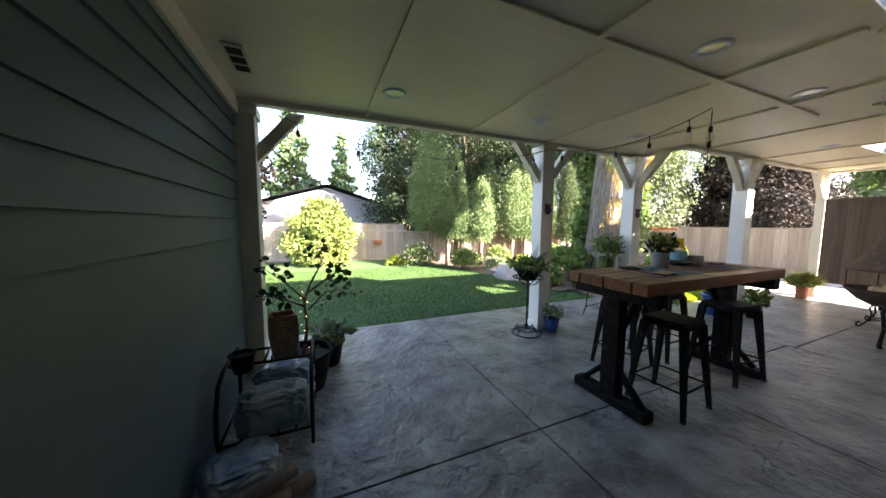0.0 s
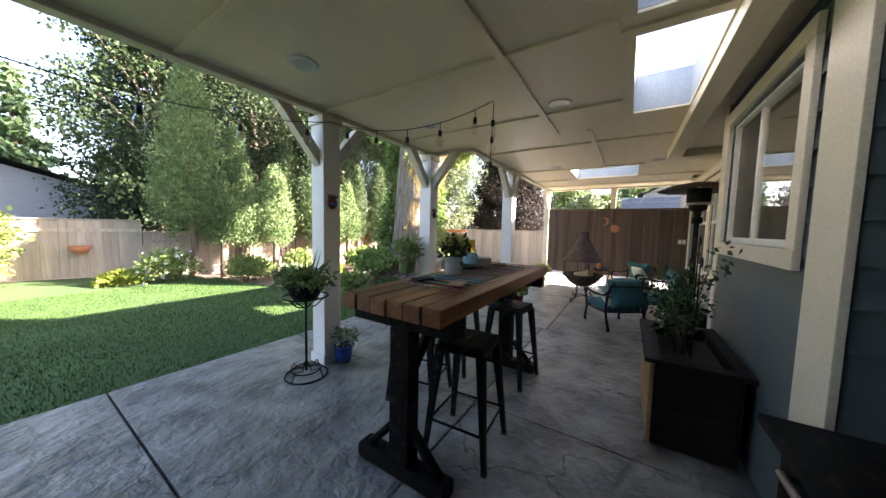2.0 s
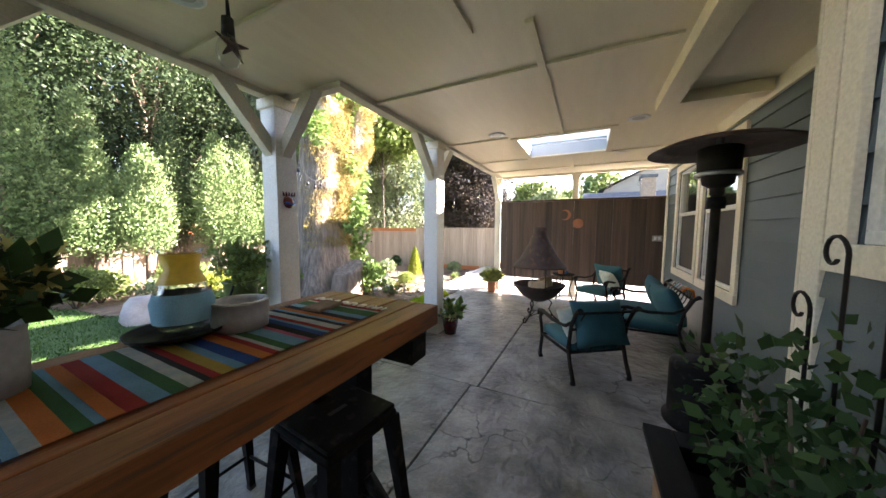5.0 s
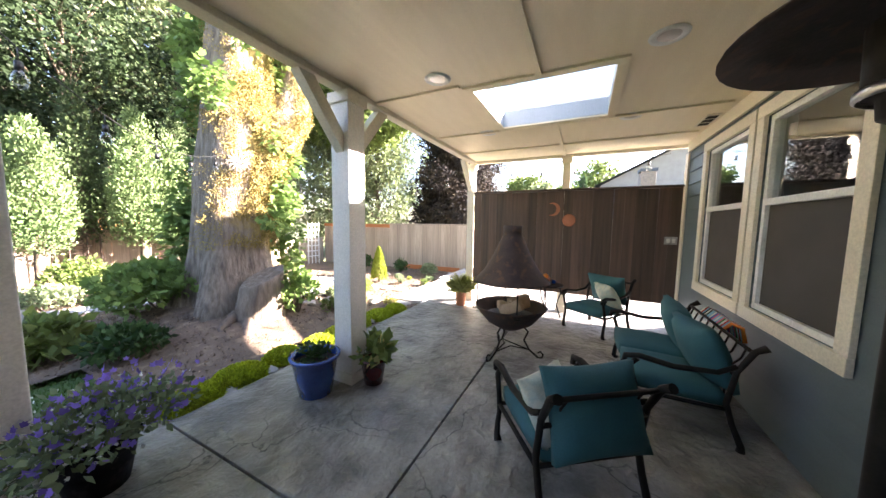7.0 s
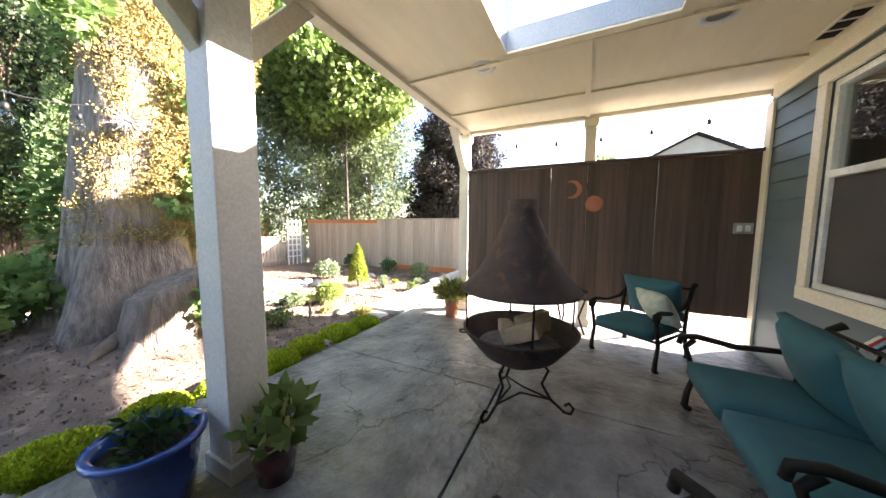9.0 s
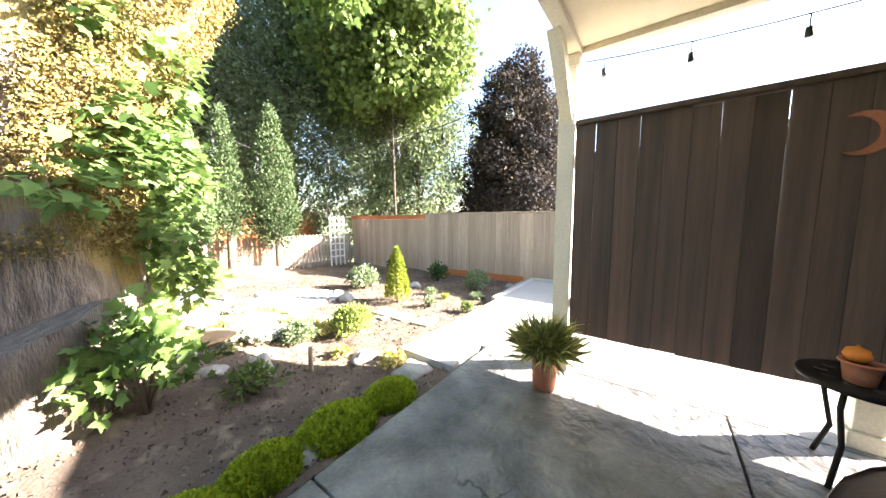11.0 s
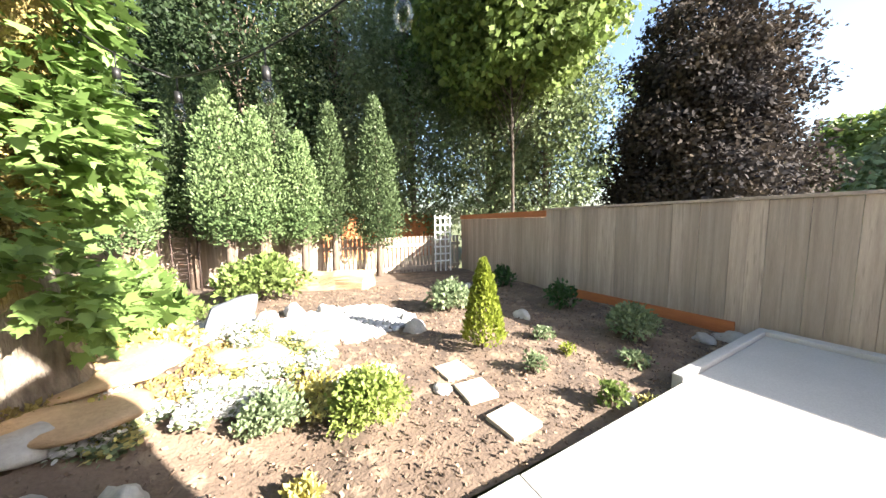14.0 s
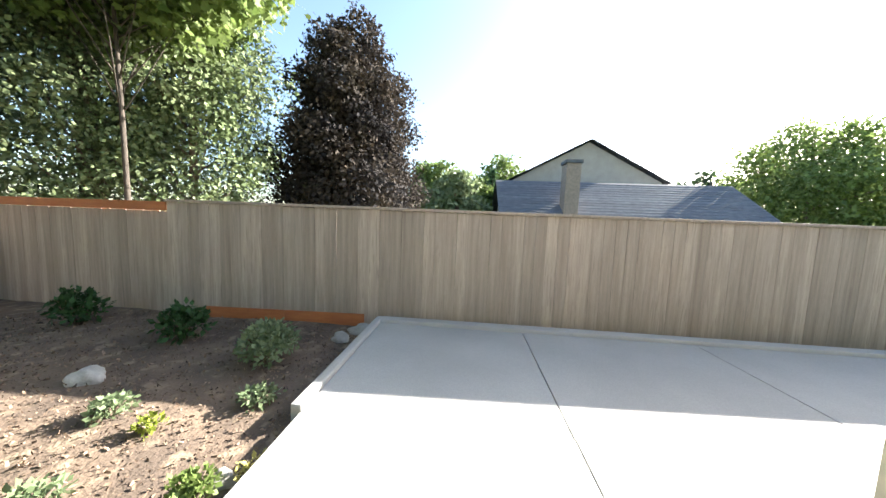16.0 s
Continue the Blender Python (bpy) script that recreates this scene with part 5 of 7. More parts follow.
foliage(p, (0, 0, 0.13), 0.13, 0.17, "sage_dark", 260, 0.05, 301)
foliage(p, (0, 0, 0.17), 0.12, 0.14, "yellow_leaf", 160, 0.035, 302, LOBED, "blossom")
v = thing("glass_pitcher", (3.27, 2.43, TZ + 0.03), "hand-painted glass pitcher with a yellow and orange band", "pitcher")
part("body", lathe([(0, 0), (0.055, 0), (0.075, 0.03), (0.08, 0.09), (0.06, 0.15), (0.042, 0.19), (0.05, 0.24), (0.06, 0.255), (0.054, 0.253), (0.038, 0.19), (0.055, 0.15), (0.074, 0.09), (0.07, 0.03), (0, 0.008)], 24), M["bulb"], v)
part("band", lathe([(0.0615, 0.15), (0.0435, 0.19), (0.0515, 0.24)], 24), M["yellow"], v, "yellow glaze band")
part("band", lathe([(0.0762, 0.03), (0.0812, 0.09), (0.0712, 0.12)], 24), M["s_sky"], v, "blue painted band")
part("handle", tube([(0.05, 0, 0.23), (0.1, 0, 0.22), (0.115, 0, 0.16), (0.078, 0, 0.1)], 0.008, 7), M["bulb"], v)
bowl = thing("dark_bowl", (3.25, 2.42, TZ + 0.008), "shallow dark bowl under the pitcher", "bowl")
part("body", lathe([(0, 0), (0.06, 0), (0.12, 0.03), (0.125, 0.032), (0.12, 0.02), (0, 0.008)], 24), M["black"], bowl)
pot("grey_bowl", (3.4, 2.36, TZ + 0.008), 0.085, 0.095, "grey_glaze", "wide grey ceramic bowl on the runner", "bowl", rim=0.002, taper=0.98, soil=False)
for x, y, a, m, nm, lb in ((2.52, 2.12, 12, "pale_wood", "folded_cloth", "small tan folded cloth on the runner"), (2.5, 2.4, -18, "s_black", "woven_mat", "dark patterned folded mat on the runner"), (3.7, 2.3, 6, "basket", "woven_mat", "brown folded mat at the far end")):
    b = thing(nm, (x, y, TZ + 0.009), lb, "mat", turn=a)
    part("slab", box(-0.07, -0.05, 0, 0.07, 0.05, 0.014, 0.005), M[m], b)

# ---- patio seats ----
def cushion(name, w, d, h, parent, m, material="teal", label="", puff=False):
    """A soft cushion of size w x d x h about the origin, placed by m."""
    bm = bmesh.new()
    nx = ny = 10
    top, bot = [], []
    for sgn, rows in ((1, top), (-1, bot)):
        for i in range(nx + 1):
            row = []
            for j in range(ny + 1):
                u, v_ = 2 * i / nx - 1, 2 * j / ny - 1
                e = (1 - u ** 6) * (1 - v_ ** 6)
                pinch = 1 - 0.05 * (abs(u) ** 2) * (abs(v_) ** 2)
                if puff:
                    e = (1 - u ** 2) * (1 - v_ ** 2) ** 0.8
                    pinch = 1 - 0.07 * (1 - (u * v_) ** 2) * max(abs(u), abs(v_)) ** 4
                row.append(bm.verts.new((u * w / 2 * pinch, v_ * d / 2 * pinch, sgn * h / 2 * ((0.18 + 0.82 * e ** 0.5) if puff else (0.6 + 0.4 * e ** 0.5)) * (1 + 0.06 * noise.noise(Vector((u * 2, v_ * 2, w * 9)))))))
            rows.append(row)
    for rows, flip in ((top, False), (bot, True)):
        for i in range(nx):
            for j in range(ny):
                q = (rows[i][j], rows[i + 1][j], rows[i + 1][j + 1], rows[i][j + 1])
                bm.faces.new(q[::-1] if flip else q).smooth = True
    edge = [(i, 0) for i in range(nx)] + [(nx, j) for j in range(ny)] + [(i, ny) for i in range(nx, 0, -1)] + [(0, j) for j in range(ny, 0, -1)]
    for k in range(len(edge)):
        a, b = edge[k], edge[(k + 1) % len(edge)]
        bm.faces.new((bot[a[0]][a[1]], bot[b[0]][b[1]], top[b[0]][b[1]], top[a[0]][a[1]])).smooth = True
    ob = part(name, bm, M[material], parent, label)
    ob.matrix_basis = m
    return ob


def seat(name, at, turn, width, seats, label, category, pillow=None):
    """A cast-iron patio seat that faces +y: scrolled arms, curved legs, teal cushions."""
    c = thing(name, at, label, category, "teal patio seats", turn)
    hw = width / 2
    for s in (-1, 1):
        part("front_leg", tube([(s * hw, 0.28, 0.0), (s * hw, 0.31, 0.03), (s * hw, 0.30, 0.14), (s * hw, 0.27, 0.27), (s * hw, 0.30, 0.42), (s * hw, 0.33, 0.52), (s * hw, 0.28, 0.59)], [0.028, 0.024, 0.02, 0.019, 0.018, 0.02, 0.022], 8), M["iron"], c)
        part("arm", tube([(s * hw, 0.37, 0.54), (s * hw, 0.36, 0.60), (s * hw, 0.27, 0.615), (s * hw, 0.05, 0.575), (s * hw, -0.2, 0.59), (s * hw, -0.30, 0.66)], [0.02, 0.024, 0.024, 0.022, 0.02, 0.018], 8), M["iron"], c, "curved cast-iron arm")
        part("back_leg", tube([(s * hw, -0.36, 0.0), (s * hw, -0.36, 0.04), (s * hw, -0.30, 0.2), (s * hw, -0.26, 0.36), (s * hw, -0.30, 0.62), (s * hw, -0.38, 0.79), (s * hw, -0.44, 0.83)], [0.028, 0.022, 0.02, 0.02, 0.019, 0.022, 0.028], 8), M["iron"], c)
        part("side_rail", tube([(s * hw, -0.27, 0.31), (s * hw, 0.28, 0.31)], 0.016, 6), M["iron"], c)
    for y, z in ((-0.27, 0.31), (0.28, 0.31), (-0.30, 0.58), (-0.375, 0.78)):
        part("rail", tube([(-hw, y, z), (hw, y, z)], 0.015, 6), M["iron"], c)
    for i in range(int(width / 0.13)):
        x = -hw + (i + 0.7) * width / (int(width / 0.13) + 0.4)
        part("back_bar", tube([(x, -0.275, 0.34), (x + 0.02, -0.29, 0.6), (x - 0.02, -0.34, 0.7), (x, -0.372, 0.775)], 0.008, 5), M["iron"], c)
    sw = (width - 0.06) / seats
    for i in range(seats):
        cx = -hw + 0.03 + sw * (i + 0.5)
        cushion("seat_cushion", sw, 0.62, 0.15, c, pose(cx, 0.03, 0.365, 2, 0, 0))
        cushion("back_cushion", sw * 0.98, 0.5, 0.25, c, pose(cx, -0.2 if seats > 1 else -0.29, 0.64, 70, (3 - 6 * (i % 2)) * (seats > 1), (7 - 10 * (i % 2)) * (seats > 1)), puff=True)
    c.scale = (0.94, 0.93, 0.86)
    if pillow:
        cushion("pillow", 0.4, 0.38, 0.2, c, pose(*pillow), "pillow_white", "cream woven throw pillow", True)
    return c


seat("patio_armchair", (6.11, 1.32, 0), -54.5, 0.62, 1, "black iron armchair with teal cushions and cream pillow", "armchair", (-0.14, -0.1, 0.58, 62, 0, 30))
seat("patio_armchair", (8.87, 1.06, 0), 56, 0.62, 1, "black iron armchair with teal cushions beside the screen", "armchair", (-0.16, -0.02, 0.6, 62, 0, -30))
sofa = seat("patio_loveseat", (7.38, 0.6, 0), 0, 1.29, 2, "black iron loveseat with teal cushions along the wall", "sofa")
blanket = thing("striped_blanket", (7.5, 0.17, 0.665), "striped woven blanket rolled over the loveseat back", "blanket")
for i in range(20):
    x = -0.25 + i * 0.026
    part("stripe", tube([(x - 0.02, -0.05, -0.07), (x - 0.01, -0.03, 0.035), (x, 0.03, 0.06), (x + 0.015, 0.08, -0.01)], 0.0145, 6), M[(order[(i * 5) % len(order)], "pillow_white")[i % 4 == 3]], blanket)

# ---- chiminea ----
fp = thing("fire_pit", (7.48, 1.95, 0), "brown steel fire pit with a conical hood", "fire pit")
part("bowl", lathe([(0, 0.33), (0.12, 0.345), (0.24, 0.42), (0.33, 0.52), (0.375, 0.58), (0.39, 0.58), (0.385, 0.565), (0.335, 0.5), (0.25, 0.4), (0.12, 0.325), (0, 0.31)], 32), M["rust_iron"], fp)
part("hood", lathe([(0.4, 0.86), (0.405, 0.845), (0.39, 0.86), (0.30, 0.96), (0.2, 1.13), (0.12, 1.31), (0.095, 1.36), (0.098, 1.37), (0.098, 1.45), (0.085, 1.45), (0.085, 1.36), (0.19, 1.13), (0.29, 0.96), (0.395, 0.85)], 32), M["rust_iron"], fp)
part("ash", lathe([(0, 0.47), (0.15, 0.475), (0.29, 0.46)], 18), M["ash"], fp)
for x, y, z in spread(0.37, 4, 0, 0.4):
    part("rod", tube([(x * 0.98, y * 0.98, 0.56), (x, y, 0.87)], 0.007, 6), M["iron"], fp)
    part("ring_handle", ring(0.03, 0.54, 0.005, 14, x * 1.04, y * 1.04), M["iron"], fp)
for i in range(3):
    a = 0.6 + i * 2.094
    ca, sa = math.cos(a), math.sin(a)
    path = [(0.14, 0.36), (0.2, 0.3), (0.16, 0.2), (0.22, 0.1), (0.31, 0.03), (0.35, 0.03), (0.365, 0.07), (0.335, 0.1), (0.31, 0.08)]
    part("leg", tube([(r * ca, r * sa, z) for r, z in path], 0.01, 6), M["iron"], fp)
    b = a + 2.094
    part("stretcher", tube([(0.23 * ca, 0.23 * sa, 0.1), (0.1 * (ca + math.cos(b)) / 2, 0.1 * (sa + math.sin(b)) / 2, 0.13), (0.23 * math.cos(b), 0.23 * math.sin(b), 0.1)], 0.007, 6), M["iron"], fp)
for i, (x, y, a, t) in enumerate(((0.02, 0.1, 20, 12), (-0.08, -0.05, 80, 25), (0.1, -0.08, 140, 8))):
    lg = thing("split_log", (7.48 + x, 1.95 + y, 0.50), "pale split firewood log in the fire pit", "firewood", "logs in the fire pit", a)
    ob = part("log", box(-0.13, -0.045, 0, 0.13, 0.045, 0.09 + 0.03 * i, 0.02), M["pale_wood"], lg)
    ob.matrix_basis = pose(0, 0, 0.012, 0, t, 0)

# ---- side table ----
sd = thing("side_table", (9.2, 1.72, 0), "small round black iron side table", "side table")
part("tabletop", lathe([(0, 0.5), (0.2, 0.5), (0.215, 0.49), (0.215, 0.515), (0.205, 0.52), (0, 0.515)], 28), M["iron"], sd)
for x, y, z in spread(0.13, 10, 0.518):
    part("cutout", lathe([(0, z + 0.0), (0.022, z + 0.003), (0.024, z)], 10, x, y), M["joint"], sd)
for i in range(3):
    a = 0.4 + i * 2.094
    part("leg", tube([(0.16 * math.cos(a), 0.16 * math.sin(a), 0.49), (0.18 * math.cos(a), 0.18 * math.sin(a), 0.4), (0.12 * math.cos(a), 0.12 * math.sin(a), 0.2), (0.19 * math.cos(a), 0.19 * math.sin(a), 0.0)], 0.012, 6), M["iron"], sd)
tp = pot("terracotta_pot", (9.13, 1.76, 0.522), 0.06, 0.1, "terracotta", "small terracotta pot on the side table")
ball = thing("orange_gourd", (9.15, 1.77, 0.615), "orange ceramic gourd in a pot", "ornament")
part("body", lathe([(0, 0), (0.03, 0.004), (0.045, 0.03), (0.035, 0.06), (0.01, 0.07), (0, 0.085)], 18), M["orange"], ball)
can = thing("clay_candle", (9.28, 1.66, 0.522), "small blue candle holder on the side table", "candle")
part("cup", lathe([(0, 0), (0.03, 0), (0.032, 0.045), (0.027, 0.045), (0.025, 0.01), (0, 0.01)], 16), M["blue_glaze"], can)

# ---- heater ----
ht = thing("patio_heater", (5.5, 0.5, 0), "bronze patio heater with a wide reflector", "patio heater")
part("base", lathe([(0, 0), (0.23, 0), (0.23, 0.03), (0.2, 0.04), (0.2, 0.44), (0.19, 0.47), (0.05, 0.49), (0, 0.49)], 28), M["black"], ht)
part("pole", lathe([(0.028, 0.48), (0.028, 1.66), (0.04, 1.68), (0.04, 1.74)], 16), M["iron"], ht)
part("burner", lathe([(0.04, 1.72), (0.085, 1.75), (0.09, 1.8), (0.115, 1.81), (0.12, 1.99), (0.1, 2.0), (0, 2.0)], 24), M["iron"], ht)
part("burner_band", lathe([(0.121, 1.8), (0.128, 1.805), (0.128, 1.825), (0.121, 1.83)], 24), M["steel"], ht)
part("knob", lathe([(0, 1.58), (0.05, 1.58), (0.055, 1.62), (0.05, 1.66), (0.03, 1.66)], 14), M["black"], ht)
part("reflector", lathe([(0, 2.075), (0.12, 2.07), (0.3, 2.03), (0.405, 1.985), (0.41, 1.975), (0.3, 2.02), (0.12, 2.06), (0, 2.065)], 36), M["rust_iron"], ht, "domed metal reflector")
part("stem", lathe([(0.02, 2.0), (0.02, 2.062)], 10), M["steel"], ht)

# ---- planter with trellis ----
pl = thing("planter_box", (3.72, 0.78, 0), "dark-stained planter box with cedar side boards", "planter")
for z in (0.02, 0.165, 0.31, 0.455):
    part("side_board", box(-0.47, 0.21, z, 0.47, 0.235, z + 0.137, 0.004), M["cedar"], pl, "pale cedar board")
    part("side_board", box(-0.47, -0.235, z, 0.47, -0.21, z + 0.137, 0.004), M["dark_stain"], pl)
    for s in (-1, 1):
        part("end_board", box(s * 0.47 - 0.012, -0.208, z, s * 0.47 + 0.012, 0.208, z + 0.137, 0.004), M["dark_stain"], pl)
for b in ((-0.53, 0.17, 0.53, 0.27), (-0.53, -0.27, 0.53, -0.19)):
    part("top_rail", box(b[0], b[1], 0.595, b[2], b[3], 0.625, 0.005), M["dark_stain"], pl)
for s in (-1, 1):
    part("top_rail", box(s * 0.48 - 0.05, -0.189, 0.595, s * 0.48 + 0.05, 0.169, 0.624, 0.005), M["dark_stain"], pl)
part("soil", box(-0.45, -0.205, 0.05, 0.45, 0.205, 0.52), M["potting"], pl)
tr = thing("garden_trellis", (3.78, 0.74, 0.5), "black iron trellis with scrolled tops in the planter", "trellis")
for s, hh in ((-0.16, 0.75), (-0.05, 0.9), (0.07, 0.88), (0.18, 0.72)):
    sg = -1 if s < 0 else 1
    path = [(s * 0.6, 0, 0), (s, 0, hh * 0.6), (s, 0, hh)] + [(s + sg * (0.045 - 0.045 * math.cos(a) * (1 - a / 9)), 0, hh + 0.05 * math.sin(a) * (1 - a / 10)) for a in np.linspace(0.3, 5.5, 12)]
    part("wire", tube(path, 0.005, 5), M["iron"], tr)
for z in (0.25, 0.5):
    part("wire", tube([(-0.17, 0, z), (0.19, 0, z)], 0.005, 5), M["iron"], tr)
cl = thing("climbing_plant", (3.78, 0.8, 0.52), "dark glossy climbing plant in the planter", "plant")
bm = bmesh.new()
rng = np.random.default_rng(77)
tips = []
for i in range(9):
    p3 = (rng.uniform(-0.28, 0.28), rng.uniform(-0.12, 0.16), rng.uniform(0.35, 0.85))
    tips += [p3, (p3[0] * 0.7, p3[1] * 0.7, p3[2] * 0.65)]
    sweep(bm, [(rng.uniform(-0.06, 0.06), rng.uniform(-0.04, 0.04), 0), (p3[0] * 0.5, p3[1] * 0.5, p3[2] * 0.5), p3], [0.008, 0.006, 0.003], 5)
part("stem", bm, M["thin_bark"], cl)
pts, d = clumps(rng, 760, tips, [(0.14, 0.12, 0.14)] * len(tips), 0.3)
link("foliage", leaves("foliage", pts, 0.042, rng, DIAMOND, d, 0.3, 0.7), M["sage_dark"], cl)

# ---- pots and plants on the patio ----
p = pot("blue_pot", (6.0, 3.27, 0), 0.185, 0.34, "blue_glaze", "large cobalt blue glazed pot beside a post", rim=0.02, taper=0.72)
foliage(p, (0, 0, 0.29), 0.15, 0.12, "sage_dark", 200, 0.05, 311)
p = pot("red_pot", (6.35, 2.93, 0), 0.115, 0.24, "red_glaze", "oxblood glazed pot with a variegated hosta", taper=0.7)
foliage(p, (0, 0, 0.2), 0.2, 0.2, "bush_leaf", 70, 0.12, 312, DIAMOND, "foliage", 0.2, 0.5)
foliage(p, (0.05, 0, 0.22), 0.16, 0.18, "yellow_leaf", 22, 0.1, 313, DIAMOND, "variegated_leaf", 0.2, 0.6)
p = pot("grass_pot", (9.1, 3.2, 0), 0.1, 0.3, "terracotta", "tan pot of spiky ornamental grass", taper=0.8)
rng = np.random.default_rng(314)
ARCH = np.array([(-0.012, 0, 0), (0.012, 0, 0), (0.012, 0.45, 0.06), (0.008, 0.8, -0.04), (0, 1, -0.2), (-0.008, 0.8, -0.04), (-0.012, 0.45, 0.06)])
pts = np.repeat(np.array([(0, 0, 0.27)]), 1300, 0) + rng.normal(size=(1300, 3)) * (0.05, 0.05, 0.015)
dd = rng.normal(size=(1300, 3)) * (0.8, 0.8, 0.25) + (0, 0, 0.75)
link("grass", leaves("grass", pts, 0.27, rng, ARCH, dd, 0, 0.15, face=(0, 0, 2.0)), M["straw_leaf"], p)
p = pot("small_blue_pot", (2.88, 3.72, 0), 0.1, 0.18, "blue_glaze", "small blue glazed pot at the foot of a post", taper=0.75)
foliage(p, (0, 0, 0.15), 0.18, 0.2, "grey_leaf", 380, 0.035, 315)
p = pot("petunia_pot", (4.83, 3.58, 0), 0.17, 0.28, "black", "dark pot overflowing with purple petunias", taper=0.7)
foliage(p, (0, 0, 0.2), 0.46, 0.3, "grey_leaf", 1500, 0.05, 316, DIAMOND, "foliage", 0.35, 0.3)
foliage(p, (0, 0, 0.24), 0.48, 0.32, "purple_flower", 260, 0.035, 317, LOBED, "blossom", 0, 1.2, 0.5)
foliage(p, (0, 0, 0.22), 0.46, 0.3, "white_flower", 220, 0.016, 318, LOBED, "white_blossom", 0, 1.0)
ps = thing("plant_stand", (2.47, 3.76, 0), "tall black wrought-iron plant stand with a ring base", "plant stand")
part("pole", tube([(0, 0, 0.05), (0, 0, 0.74)], 0.012, 8), M["iron"], ps)
part("base_ring", ring(0.19, 0.008, 0.008), M["iron"], ps)
part("base_ring", ring(0.13, 0.06, 0.007), M["iron"], ps)
for x, y, z in spread(0.19, 4, 0.01, 0.3):
    part("foot", tube([(x, y, z), (x * 0.8, y * 0.8, 0.09), (x * 0.3, y * 0.3, 0.05), (0, 0, 0.16)], 0.006, 6), M["iron"], ps)
    part("arm", tube([(0, 0, 0.66), (x * 0.6, y * 0.6, 0.7), (x * 1.05, y * 1.05, 0.78)], 0.006, 6), M["iron"], ps)
part("top_ring", ring(0.2, 0.78, 0.008), M["iron"], ps)
p = pot("hanging_bowl", (2.47, 3.76, 0.745), 0.17, 0.15, "black", "dark bowl planter with trailing green plants", taper=0.6)
foliage(p, (0, 0, 0.1), 0.32, 0.2, "bush_leaf", 700, 0.05, 319, DIAMOND, "foliage", 0.4, 0.3)
rng = np.random.default_rng(320)
pts = np.repeat(np.array([(0, 0, 0.14)]), 26, 0) + rng.normal(size=(26, 3)) * 0.02
link("spike_leaf", leaves("spike_leaf", pts, 0.26, rng, BLADE * (0.35, 1, 0.5), rng.normal(size=(26, 3)) * (0.4, 0.4, 0) + (0, 0, 1.2), 0, 0.1), M["sage_dark"], p)
rack = thing("iron_plant_rack", (4.3, 4.02, 0), "black wrought-iron rack with ring-pattern shelves and green pail", "plant rack", turn=8)
for z, w in ((0.12, 0.3), (0.42, 0.26), (0.75, 0.22)):
    for yy in (-0.13, 0.13):
        part("shelf_rail", tube([(-w, yy, z), (w, yy, z)], 0.008, 6), M["iron"], rack)
    for k in range(5):
        part("shelf_ring", ring(w * 0.19, z, 0.005, 16, -w * 0.8 + k * w * 0.4, 0), M["iron"], rack)
for sx in (-1, 1):
    for yy in (-0.13, 0.13):
        part("upright", tube([(sx * 0.36, yy, 0), (sx * 0.3, yy, 0.12), (sx * 0.25, yy, 0.42), (sx * 0.27, yy, 0.62), (sx * 0.22, yy, 0.8), (sx * 0.16, yy, 0.95)], 0.009, 6), M["iron"], rack)
p = pot("green_pail", (4.3, 4.02, 0.76), 0.13, 0.2, "green_metal", "olive green metal pail of bushy foliage on a rack", taper=0.85)
foliage(p, (0, 0, 0.16), 0.28, 0.36, "bush_leaf", 900, 0.05, 321)

# ---- corner by the west wall: rack with bags, basket, little tree ----
wr = thing("garden_rack", (-0.44, 2.96, 0), "low black iron rack with a curved side rail", "rack")
wr.scale = (1, 0.55, 1)
for sx in (-0.26, 0.26):
    part("side_hoop", tube([(sx, -0.5, 0), (sx, -0.5, 0.1), (sx, -0.56, 0.2), (sx, -0.54, 0.34), (sx, -0.42, 0.48), (sx, -0.2, 0.53), (sx, 0.46, 0.53), (sx, 0.48, 0.3), (sx, 0.48, 0)], 0.013, 7), M["iron"], wr)
for z, y0 in ((0.12, -0.5), (0.5, 0.0)):
    for k in range(6):
        part("shelf_slat", tube([(-0.26 + k * 0.104, y0, z), (-0.26 + k * 0.104, 0.47, z)], 0.008, 6), M["iron"], wr)
    for y in (y0, 0.47):
        part("shelf_rail", tube([(-0.26, y, z), (0.26, y, z)], 0.012, 6), M["iron"], wr)


def sack(at, w, d_, h, material, label, turn, seed):
    """A slumped plastic bag: rounded, sagging at its corners, with deep creases."""
    b = thing("soil_bag", at, label, "bag", "bags by the rack", turn)
    bm = bmesh.new()
    bmesh.ops.create_icosphere(bm, subdivisions=5, radius=1)
    for v in bm.verts:
        u = v.co.copy()
        e = 0.55
        v.co = Vector([math.copysign(abs(c) ** e, c) for c in u])
        crease = abs(noise.noise(u * 2.3 + Vector((seed, 0, 0)))) + 0.5 * abs(noise.noise(u * 5.5 + Vector((0, seed, 0))))
        v.co *= 1 - 0.3 * crease
        v.co = Vector((v.co.x * w / 2, v.co.y * d_ / 2, max(v.co.z, -0.8) * h / 2 + h * 0.4))
    for f in bm.faces:
        f.smooth = True
    sk = part("sack", bm, M[material], b)
    part("printed_band", box(-w * 0.28, -d_ * 0.36, h * 0.72, w * 0.28, -d_ * 0.1, h * 0.745, 0.004), M["bag_dark"], sk, "dark printed lettering band")


